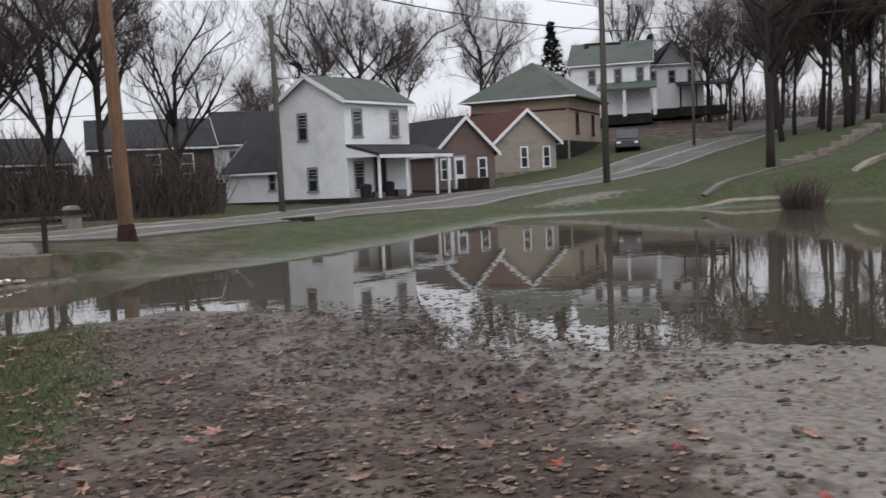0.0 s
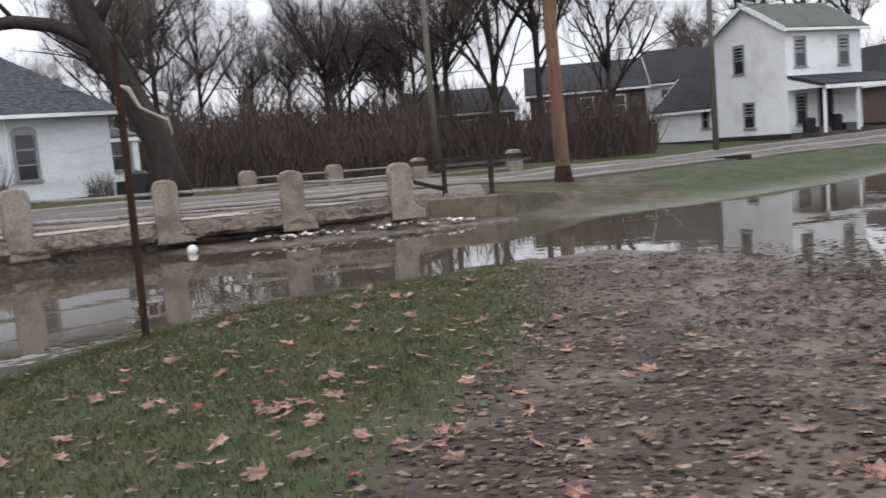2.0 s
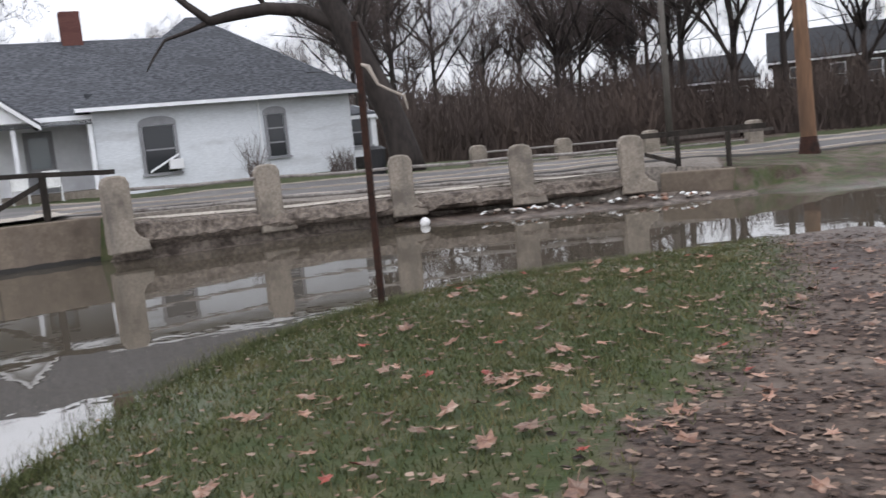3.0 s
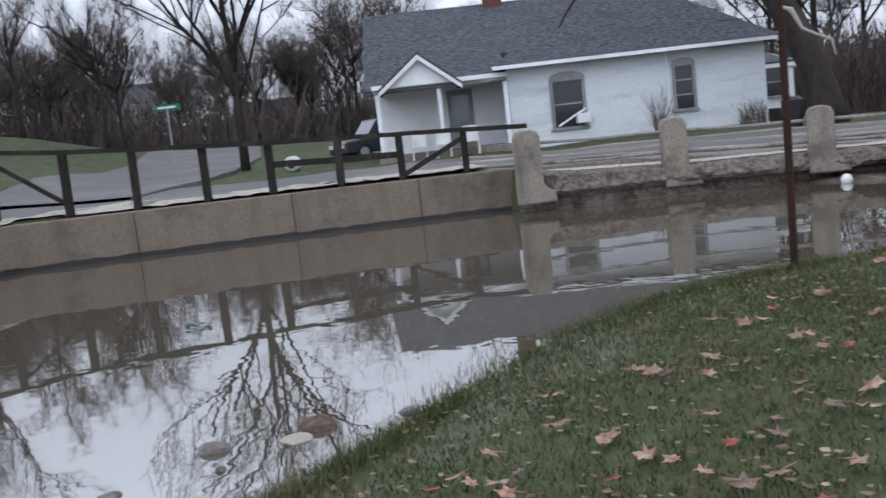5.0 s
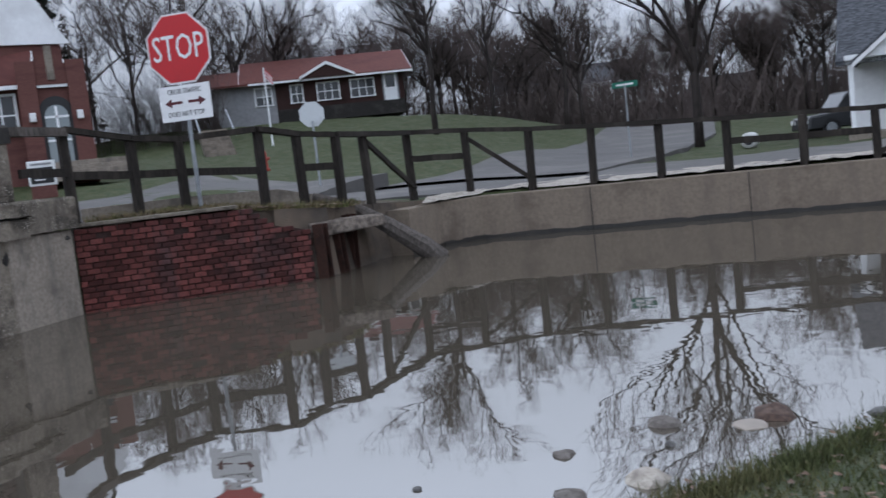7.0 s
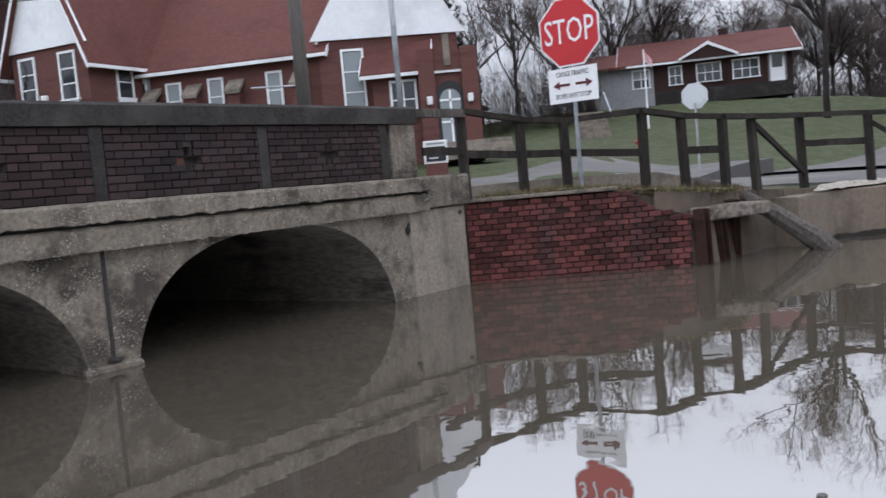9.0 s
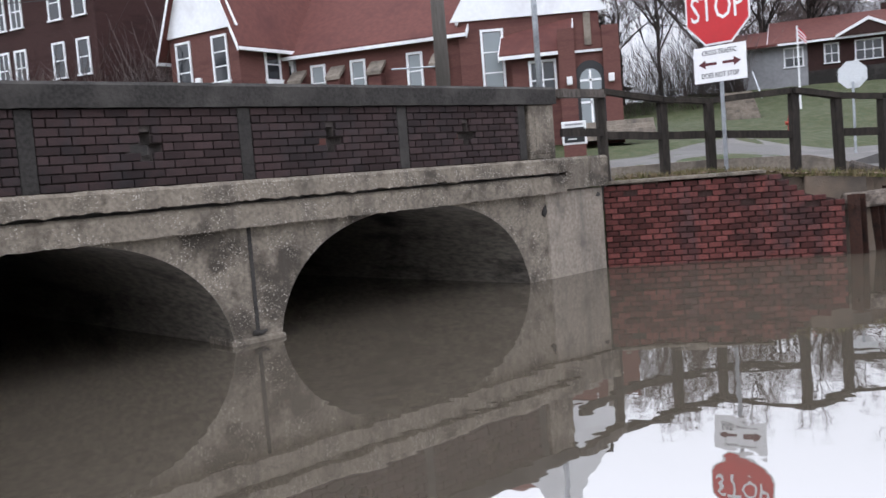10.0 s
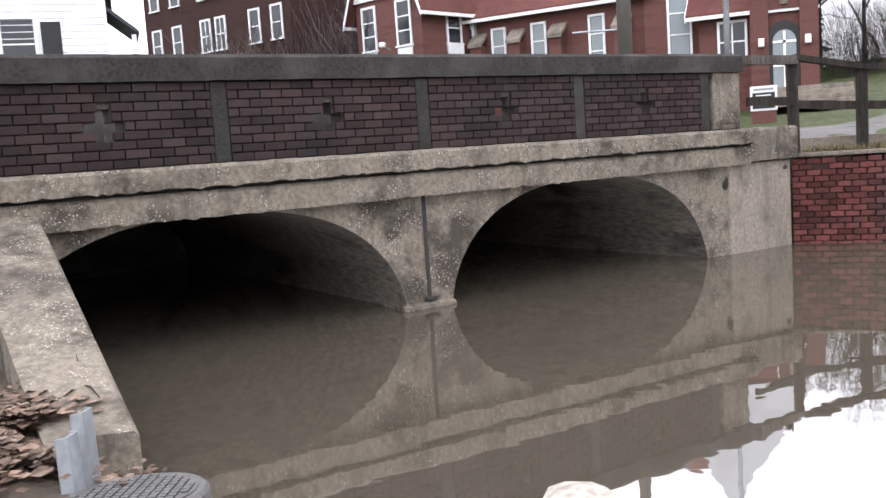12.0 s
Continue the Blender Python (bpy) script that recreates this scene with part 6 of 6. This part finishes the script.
def brush(name, label, regions, material, seed, thick=0.02):
    """A mass of upright bare twigs; regions: az0, az1, r0, r1, count, height."""
    rr = random.Random(seed)
    vs, fs = [], []
    for a0, a1, r0_, r1_, n_, h_ in regions:
        azs = [radians(rr.uniform(a0, a1)) for _ in range(n_)]
        rs = [rr.uniform(r0_, r1_) for _ in range(n_)]
        xs = np.array([r * math.cos(a) for r, a in zip(rs, azs)])
        ys = np.array([r * math.sin(a) for r, a in zip(rs, azs)])
        zs = ground_z(xs, ys)
        for x, y, z in zip(xs, ys, zs):
            h = h_ * rr.uniform(0.3, 0.75) * (1.0 + 0.75 * noise.noise(Vector((x * 0.35, y * 0.35, 2.0))))
            p = Vector((x, y, z - 0.05))
            d = Vector((rr.uniform(-0.4, 0.4), rr.uniform(-0.4, 0.4), 1))
            w = thick * rr.uniform(0.5, 1.4)
            for k in range(3):
                q = p + d * h / 3
                i0 = len(vs)
                vs.extend([(p.x - w, p.y, p.z), (p.x + w, p.y, p.z), (q.x + w * 0.6, q.y, q.z), (q.x - w * 0.6, q.y, q.z)])
                fs.append((i0, i0 + 1, i0 + 2, i0 + 3))
                for _ in range(2):
                    e = q + Vector((rr.uniform(-0.5, 0.5), rr.uniform(-0.5, 0.5), rr.uniform(0.1, 0.6))) * h * 0.4
                    i1 = len(vs)
                    vs.extend([(q.x - w * 0.5, q.y, q.z), (q.x + w * 0.5, q.y, q.z), tuple(e)])
                    fs.append((i1, i1 + 1, i1 + 2))
                p = q
                d = (d + Vector((rr.uniform(-0.4, 0.4), rr.uniform(-0.4, 0.4), 0))).normalized()
                w *= 0.75
    m2 = bpy.data.meshes.new(name)
    m2.from_pydata(vs, [], fs)
    m2.materials.append(material)
    return tagged(new(name, m2), label, "brush", kind="stuff")


brush("woodland_brush", "tangled reddish-brown winter undergrowth in the woods", [(91, 107, 40, 56, 3600, 4.2), (84, 92, 46, 58, 900, 3.0), (77, 92, 41, 48, 1700, 4.2), (107, 112, 42, 52, 500, 3.2)], M["brush"], 9, 0.028)
brush("far_brush", "brown twiggy thicket far behind the houses", [(36, 84, 105, 140, 5500, 6.0), (112, 168, 72, 125, 9000, 8.5), (164, 215, 80, 115, 4600, 9.0), (86, 112, 60, 90, 3500, 6.0), (199, 212, 40, 50, 2600, 6.5), (169.5, 178.5, 54, 72, 1800, 8.0)], M["twig"], 10, 0.07)
brush("shrub", "bare reddish twiggy shrub by the puddle", [(41.3, 43.3, 36.3, 38, 520, 2.3)], M["brush"], 12, 0.022)
brush("shrub", "small bare shrub against the cottage wall", [(109.5, 111, 31.5, 32.2, 120, 1.2), (115.2, 115.8, 30.4, 30.8, 60, 2.2)], M["twig"], 13, 0.012)

# ---- vehicles ----
def car(name, label, p, ang, L, Wd, Ht, paint, cab=(0.3, 0.98), long_roof=True):
    c = thing(name, label, "car", pose(p[0], p[1], gz(*p) + 0.02, 0, 0, ang))
    hb = Ht * 0.55
    bm = prism(B(), [(0, 0.3), (0.02 * L, hb * 0.9), (cab[0] * L * 0.8, hb), (L, hb), (L, 0.3)], -Wd / 2, Wd / 2, "y")
    bmesh.ops.bevel(bm, geom=bm.edges[:], offset=0.06, segments=1, affect="EDGES")
    part("body", bm, paint, c)
    x0, x1 = cab[0] * L, cab[1] * L
    bm = prism(B(), [(x0 - 0.25, hb), (x0 + 0.25, Ht), (x1 - 0.15, Ht), (x1, hb)], -Wd / 2 + 0.08, Wd / 2 - 0.08, "y")
    part("cabin", bm, paint, c)
    for s in (-1, 1):
        n_ = 3 if long_roof else 1
        for k in range(n_):
            a = x0 + 0.2 + (x1 - x0 - 0.5) * k / n_
            part("side_window", box(B(), a + 0.05, a + (x1 - x0 - 0.5) / n_ - 0.05, s * (Wd / 2 - 0.08) - 0.02, s * (Wd / 2 - 0.08) + 0.02, hb + 0.08, Ht - 0.12), M["glass"], c)
    part("windscreen", prism(B(), [(x0 - 0.22, hb + 0.06), (x0 + 0.2, Ht - 0.08), (x0 + 0.18, Ht - 0.06), (x0 - 0.26, hb + 0.06)], -Wd / 2 + 0.16, Wd / 2 - 0.16, "y"), M["glass"], c)
    part("rear_window", prism(B(), [(x1 + 0.0, hb + 0.1), (x1 - 0.11, Ht - 0.1), (x1 - 0.08, Ht - 0.1), (x1 + 0.03, hb + 0.1)], -Wd / 2 + 0.16, Wd / 2 - 0.16, "y"), M["glass"], c)
    for x in (0.18 * L, 0.8 * L):
        for s in (-1, 1):
            bm = tube(B(), [(x, s * (Wd / 2 - 0.22), 0.33), (x, s * Wd / 2, 0.33)], [0.34, 0.34], 14)
            w_ = part("wheel", bm, M["black"], c)
            bm = tube(B(), [(x, s * Wd / 2, 0.33), (x, s * (Wd / 2 + 0.01), 0.33)], [0.2, 0.18], 10)
            part("rim", bm, M["steel"], w_)
    for s in (-1, 1):
        part("headlight", box(B(), -0.02, 0.05, s * Wd * 0.35 - 0.15, s * Wd * 0.35 + 0.15, hb * 0.62, hb * 0.8), M["sign_white"], c)
    return c


car("parked_suv", "white boxy sport utility car parked by the side street", (-74.6, 66.4), 47, 4.4, 1.8, 1.85, M["car_white"])
car("pickup_truck", "dark green pickup truck parked beside the cottage", (-27.0, 26.7), 65, 4.8, 1.9, 1.6, M["car_dark"], (0.28, 0.6), False)
car("parked_suv", "silver and black car parked on the hillside drive", (43.2, 55.9), 52, 4.6, 1.85, 1.75, M["car_dark"])
car("parked_car", "small white car far down the side street", (-90, 86), 40, 4.3, 1.7, 1.4, M["car_white"])
dh = thing("plastic_barrel", "white plastic barrel lying open on the verge", "barrel", pose(-24.9, 22.4, gz(-24.9, 22.4) + 0.27, 0, 0, 130))
part("shell", tube(B(), [(-0.45, 0, 0), (-0.4, 0, 0), (0.35, 0, 0), (0.45, 0, 0)], [0.2, 0.27, 0.27, 0.24], 16), M["plastic_white"], dh, smooth=True)
# Black disc on the capped end, painted as the barrel's shaded inside.
part("mouth", tube(B(), [(-0.47, 0, 0), (-0.45, 0, 0)], [0.16, 0.16], 14), M["black"], dh)
for i, (x, y, colr) in enumerate(((-19.6, 23.2, "plastic_white"), (-18.9, 23.6, "plastic_white"), (-18.2, 24.2, "plastic_white"))):
    chair = thing("porch_chair", "small white plastic chair on the cottage porch", "chair", pose(x, y, gz(x, y), 0, 0, 40), "porch chairs")
    part("seat", box(B(), -0.25, 0.25, -0.25, 0.25, 0.42, 0.47, 0.01), M[colr], chair)
    part("backrest", box(B(), -0.25, 0.25, 0.2, 0.26, 0.47, 0.95, 0.01), M[colr], chair)
    for a in (-0.22, 0.22):
        for b in (-0.22, 0.22):
            part("leg", box(B(), a - 0.025, a + 0.025, b - 0.025, b + 0.025, 0, 0.42), M["plastic_white"], chair)
hy = thing("fire_hydrant", "small red-orange fire hydrant on the grass verge", "hydrant", pose(-33.5, 7.6, gz(-33.5, 7.6)))
part("barrel", tube(B(), [(0, 0, 0), (0, 0, 0.1), (0, 0, 0.12), (0, 0, 0.6), (0, 0, 0.72), (0, 0, 0.8)], [0.17, 0.17, 0.12, 0.12, 0.09, 0.03], 10), M["orange"], hy)
part("outlet", tube(B(), [(0, -0.2, 0.45), (0, 0.2, 0.45)], [0.06, 0.06], 8), M["orange"], hy)
for x, y in ((-9.0, 27.5), (5.5, 49), (17.6, 44.4), (19.4, 45.6)):
    tb_ = thing("outdoor_clutter", "dark heap of household things beside a house", "clutter", pose(x, y, gz(x, y)))
    part("bin", tube(B(), [(0, 0, 0), (0, 0, 0.85), (0, 0, 0.95)], [0.26, 0.32, 0.2], 10), M["black"], tb_)
    part("tub", rough_up(box(B(), 0.4, 1.0, -0.2, 0.3, 0, 0.5, 0.04), 0.05, 3), M["iron"], tb_)

# ---- near things ----
mh = thing("manhole_cover", "round cast-iron manhole cover with a raised grid", "manhole cover", pose(-3.86, -3.14, 0.29, 2, -3, 20))
part("rim", tube(B(), [(0, 0, -0.25), (0, 0, 0.0), (0, 0, 0.02)], [0.40, 0.40, 0.38], 40), M["iron"], mh)
part("disc", tube(B(), [(0, 0, 0.0), (0, 0, 0.026)], [0.345, 0.345], 40), M["iron"], mh)
for i in range(-6, 7):
    for j in range(-6, 7):
        if math.hypot(i, j) < 6.3:
            part("raised_square", box(B(), i * 0.05 - 0.019, i * 0.05 + 0.019, j * 0.05 - 0.019, j * 0.05 + 0.019, 0.02, 0.036), M["iron"], mh)
gr = thing("steel_channel", "short bent galvanised steel channel stuck in the bank", "steel channel", pose(-4.02, -3.62, 0.21, 3, -4, 20))
for x0, z1 in ((-0.26, 0.44), (-0.02, 0.36)):
    bm = prism(B(), [(x0, 0), (x0 + 0.03, 0.05), (x0 + 0.17, 0.05), (x0 + 0.2, 0), (x0 + 0.21, 0.01), (x0 + 0.175, 0.06), (x0 + 0.025, 0.06), (x0 - 0.01, 0.01)], -0.25, z1)
    part("plate", bm, M["steel"], gr)
br_ = thing("fallen_twig", "thin bare twig lying on the wing wall", "twig")
part("stem", tube(B(), [(-4.75, -4.75, 0.47), (-5.0, -4.5, 0.56), (-4.95, -4.25, 0.56), (-4.85, -4.1, 0.52)], [0.012, 0.01, 0.008, 0.004], 5), M["bark"], br_)
part("side_shoot", tube(B(), [(-5.0, -4.5, 0.56), (-5.15, -4.5, 0.63), (-5.25, -4.6, 0.70)], [0.008, 0.006, 0.003], 5), M["bark"], br_)


def stone(x, y, r, flat, label, seed, material="rock", group="stones in the water", z=0.0):
    s = thing("stone", label, "stone", pose(x, y, z, 0, 0, seed * 40), group)
    bm = B()
    bmesh.ops.create_icosphere(bm, subdivisions=2, radius=r)
    for v in bm.verts:
        v.co *= 1 + 0.45 * noise.noise(v.co / r * 0.9 + Vector((seed * 3.1, 0, 0)))
        v.co += noise.noise_vector(v.co / r * 2.2) * r * 0.10
        v.co.z *= flat
    part("body", bm, M[material], s)


for i, (x, y, r, fl_, lab, mt) in enumerate(((-4.55, 4.14, 0.17, 0.62, "wet brown stone breaking the water", "leaf_dark"), (-4.88, 3.54, 0.13, 0.6, "pale angular stone in the shallow water", "rock"), (-4.82, 2.73, 0.085, 0.5, "flat grey stone just above the water", "rock"), (-4.14, 2.86, 0.155, 0.55, "large pale stone in the shallows", "gravel_white"), (-4.22, 2.40, 0.12, 0.4, "low grey stone in the shallows", "rock"), (-4.54, 3.31, 0.05, 0.8, "small dark stone in the water", "iron"), (-4.15, 4.62, 0.10, 0.6, "dark wet stone near the grass", "iron"), (-4.5, 3.9, 0.15, 0.14, "low pale stone barely above water", "siding_tan"), (-4.92, -1.02, 0.30, 0.28, "flat pale slab at the water's edge", "gravel_white"), (-4.88, 1.79, 0.04, 0.6, "small dark stone in the water", "iron"))):
    stone(x, y, r * 0.75, fl_, lab, i + 1, mt)
bl = thing("white_ball", "round white plastic ball floating by the bank", "ball", pose(-5.35, 19.4, 0.06))
bm = B()
bmesh.ops.create_uvsphere(bm, u_segments=16, v_segments=10, radius=0.115)
part("ball", bm, M["plastic_white"], bl, smooth=True)
rl = random.Random(21)
for k in range(80):
    f = rl.random() ** 0.8
    x, y = -4.3 + 5.0 * f + rl.uniform(-0.2, 0.2), 19.75 + 0.95 * f + rl.uniform(-0.35, 0.35)
    lt_ = thing("litter_scrap", "crumpled pale litter washed against the bank", "litter", pose(x, y, 0.10 + rl.uniform(0, 0.08), 0, 0, rl.uniform(0, 180)), "washed-up litter")
    bm = B()
    bmesh.ops.create_icosphere(bm, subdivisions=1, radius=rl.uniform(0.03, 0.10))
    for v in bm.verts:
        v.co += noise.noise_vector(v.co * 20 + Vector((k, 0, 0))) * 0.03
        v.co.z *= 0.5
    part("scrap", bm, M[rl.choice(("plastic_white", "siding_tan", "wood_grey", "leaf", "plastic_white"))], lt_)
wdg = thing("drain_slab", "dark slab lying on the far verge", "slab", pose(9.6, 30.5, gz(9.6, 30.5), 0, 0, 20))
part("slab", rough_up(box(B(), -0.5, 0.5, -0.3, 0.3, -0.1, 0.16, 0.03), 0.03, 3), M["wood_dark"], wdg)

# steps of pale stone up the grassy slope
for k in range(8):
    x, y = 36.2 + 1.45 * k, 33.7 + 0.5 * k
    s = thing("garden_step", "pale flat stone step up the grassy slope", "step", pose(x, y, gz(x, y), 0, 0, 40), "slope steps")
    part("slab", rough_up(box(B(), -0.7, 0.7, -0.5, 0.5, -0.2, 0.22, 0.03), 0.03, 2, k), M["concrete"], s)


# ---- fallen leaves ----
def leaf_mesh(seed, size, material):
    """A curled lobed leaf."""
    rr = random.Random(seed)
    bm = B()
    ring = []
    n = 15
    cen = bm.verts.new((0, 0, 0.01))
    for k in range(n):
        a = 2 * math.pi * k / n
        lobe = (1.0 if k % 3 == 0 else 0.62) * rr.uniform(0.8, 1.1)
        ring.append(bm.verts.new((math.cos(a) * lobe * size, math.sin(a) * lobe * size * 0.85, rr.uniform(0, 0.35) * size * (0.4 + 0.6 * (k % 3 == 0)))))
    for k in range(n):
        bm.faces.new((cen, ring[k], ring[(k + 1) % n]))
    tube(bm, [(0, 0, 0.01), (-size * 0.8, 0.0, 0.015), (-size * 1.4, 0.1 * size, 0.02)], [0.003, 0.003, 0.002], 3)
    m2 = bpy.data.meshes.new("fallen_leaf")
    bm.to_mesh(m2)
    bm.free()
    m2.materials.append(material)
    return m2


LEAVES = [leaf_mesh(k, 0.055 + 0.012 * (k % 4), M["leaf"]) for k in range(6)] + [leaf_mesh(k, 0.055, M["leaf_red"]) for k in (31, 32)]
rl = random.Random(8)
spots = []
for _ in range(290):
    y = 2.6 + 9.5 * rl.random() ** 1.5
    x = rl.uniform(-3.4, 4.5) if rl.random() < 0.75 else rl.uniform(-3.0, 0.5)
    spots.append((x, y))
spots += [(-0.95 + rl.gauss(0, 0.16), 5.7 + rl.gauss(0, 0.25)) for _ in range(12)]
sx, sy = np.array([s[0] for s in spots]), np.array([s[1] for s in spots])
for x, y, z in zip(sx, sy, ground_z(sx, sy)):
    if z < 0.02:
        continue
    rd = rl.random() < 0.12
    ob = new("fallen_leaf", LEAVES[rl.choice((6, 7))] if rd else LEAVES[rl.randrange(6)])
    ob.location = (x, y, z + 0.045 if x < np.interp(y, [3, 6, 9, 14], [-0.7, 0.2, 1.0, 1.2]) else z + 0.012)
    ob.rotation_euler = (rl.uniform(-0.35, 0.35), rl.uniform(-0.35, 0.35), rl.uniform(0, 6.28))
    tagged(ob, "curled red dead leaf on the ground" if rd else "curled tan dead leaf on the ground", "leaf", "fallen leaves")


def litter(name, label, pts, size, material, seed, lift=0.006, heap=0.0, deep=0.03):
    """A carpet of small torn leaves."""
    rr = np.random.RandomState(seed)
    pts = np.array(pts)
    z = ground_z(pts[:, 0], pts[:, 1])
    ok = z > -deep
    pts, z = pts[ok], np.maximum(z[ok], 0.0)
    n = len(pts)
    if heap:
        z = z + rr.uniform(0, heap, n)
    ang = rr.uniform(0, 6.28, n)
    sz = rr.uniform(0.4, 1.0, n) * size
    vs = np.zeros((n, 5, 3))
    for k in range(5):
        a = ang + 2 * np.pi * k / 5
        r = sz * rr.uniform(0.45, 1.1, n)
        vs[:, k, 0] = pts[:, 0] + np.cos(a) * r
        vs[:, k, 1] = pts[:, 1] + np.sin(a) * r * 0.7
        vs[:, k, 2] = z + lift + rr.uniform(0, 0.5, n) * sz * rr.choice([0.1, 0.8], n)
    m2 = bpy.data.meshes.new(name)
    m2.from_pydata(vs.reshape(-1, 3).tolist(), [], np.arange(n * 5).reshape(n, 5).tolist())
    m2.materials.append(material)
    return tagged(new(name, m2), label, "leaf litter", kind="stuff")


rn = np.random.RandomState(4)


def field(n, x0, x1, y0, y1, keep):
    p = np.stack([rn.uniform(x0, x1, n), y0 + (y1 - y0) * rn.uniform(0, 1, n) ** 1.25], 1)
    return p[keep(p[:, 0], p[:, 1])]


def mud(x, y):
    """On the bare soil, thinning out over the gravel."""
    off = x > np.interp(y, [0, 3, 6, 9, 14], [-0.9, -0.7, 0.1, 0.9, 1.2]) + rn.normal(0, 0.3, len(x))
    return off & (rn.uniform(0, 1, len(x)) > np.clip((x - 2.3) * 0.34 + (4.8 - y) * 0.14, 0, 0.88))



litter("wet_leaf_litter", "matted dark wet leaf fragments over the mud", field(13000, -1.5, 8.5, 2.4, 13.5, mud), 0.05, M["leaf_dark"], 3)
litter("pale_leaf_litter", "pale torn leaf fragments over the mud", field(9000, -1.5, 7.0, 2.4, 12.5, mud), 0.045, M["leaf_pale"], 5, 0.012)
litter("puddle_leaves", "dark leaves lying in the shallow puddle", field(3000, 2.5, 9.5, 5.8, 13.5, lambda x, y: rn.uniform(0, 1, len(x)) > 0.3 * np.abs(x - 5.2)), 0.075, M["leaf_dark"], 6, 0.010, 0.02, 0.3)
litter("lawn_leaf_bits", "small pale leaf bits among the grass", field(2400, -4.2, 1.5, 2.2, 13, lambda x, y: x < 1.5), 0.04, M["leaf_pale"], 7, 0.03)
pile = np.stack([-4.25 + rn.normal(0, 0.27, 2200), -4.38 + rn.normal(0, 0.33, 2200)], 1)
pile = pile[(pile[:, 0] > -5.2)]
litter("leaf_pile", "heap of curled brown dead leaves on the near bank", pile, 0.085, M["leaf_pale"], 9, 0.03, 0.13)
wl_ = np.stack([rn.uniform(-17.9, -16.3, 1500), rn.uniform(0.9, 5.6, 1500)], 1)
litter("wall_top_leaves", "dry leaves caught along the wall top", wl_, 0.07, M["leaf_pale"], 10, 0.05)


def grass(name, label, pts, h, material, seed, wid=0.006):
    rr = np.random.RandomState(seed)
    z = ground_z(pts[:, 0], pts[:, 1])
    ok = z > -0.075
    pts, z = pts[ok], z[ok]
    n = len(pts)
    a = rr.uniform(0, 6.28, n)
    hh = h * rr.uniform(0.4, 1.1, n)
    vs = np.zeros((n, 3, 3))
    for k, s in ((0, -1), (1, 1)):
        vs[:, k, 0] = pts[:, 0] + s * wid * np.cos(a)
        vs[:, k, 1] = pts[:, 1] + s * wid * np.sin(a)
        vs[:, k, 2] = z - 0.01
    vs[:, 2, 0] = pts[:, 0] + rr.normal(0, 0.5, n) * hh
    vs[:, 2, 1] = pts[:, 1] + rr.normal(0, 0.5, n) * hh
    vs[:, 2, 2] = z + hh
    m2 = bpy.data.meshes.new(name)
    m2.from_pydata(vs.reshape(-1, 3).tolist(), [], np.arange(n * 3).reshape(n, 3).tolist())
    m2.materials.append(material)
    return tagged(new(name, m2), label, "grass", kind="stuff")


def lawn_keep(x, y):
    e = np.interp(y, [0, 2, 3.5, 6, 9, 14], [-1.4, -1.2, -0.7, 0.2, 1.0, 1.2])
    bare = 0.55 + 0.45 * np.sin(x * 2.3 + np.sin(y * 1.1)) * np.sin(y * 2.9 + x) + np.clip((y - 5.5) * 0.25, -0.25, 0.6)
    return rn.uniform(0, 1, len(x)) < np.clip((e - x) * 0.9 + 0.35, 0, 1) * np.clip(bare, 0.55, 1)


grass("lawn_grass", "short patchy winter lawn grass", field(130000, -4.6, 1.8, 2.2, 14.0, lawn_keep), 0.055, M["grass"], 1)
grass("dry_grass", "dry straw blades in the lawn", field(26000, -4.6, 3.0, 2.2, 14.0, lawn_keep), 0.05, M["weeds"], 2)
edge_pts = []
for a, b in zip(SHORE[4:14], SHORE[5:14]):
    k = rn.uniform(0, 1, 1200)
    edge_pts.append(np.stack([a[0] + (b[0] - a[0]) * k + rn.normal(-0.10 if a[1] > 4 else 0.05, 0.27 if a[1] > 4 else 0.1, 1200), a[1] + (b[1] - a[1]) * k + rn.normal(0.05, 0.2, 1200)], 1))
grass("shore_grass", "half-drowned grass along the waterline", np.concatenate(edge_pts), 0.11, M["grass"], 3, 0.005)
grass("wall_weeds", "dry weeds and grass along the wall top", np.stack([rn.uniform(-18, -16.3, 5000), rn.uniform(0.7, 5.8, 5000)], 1), 0.16, M["weeds"], 4, 0.012)
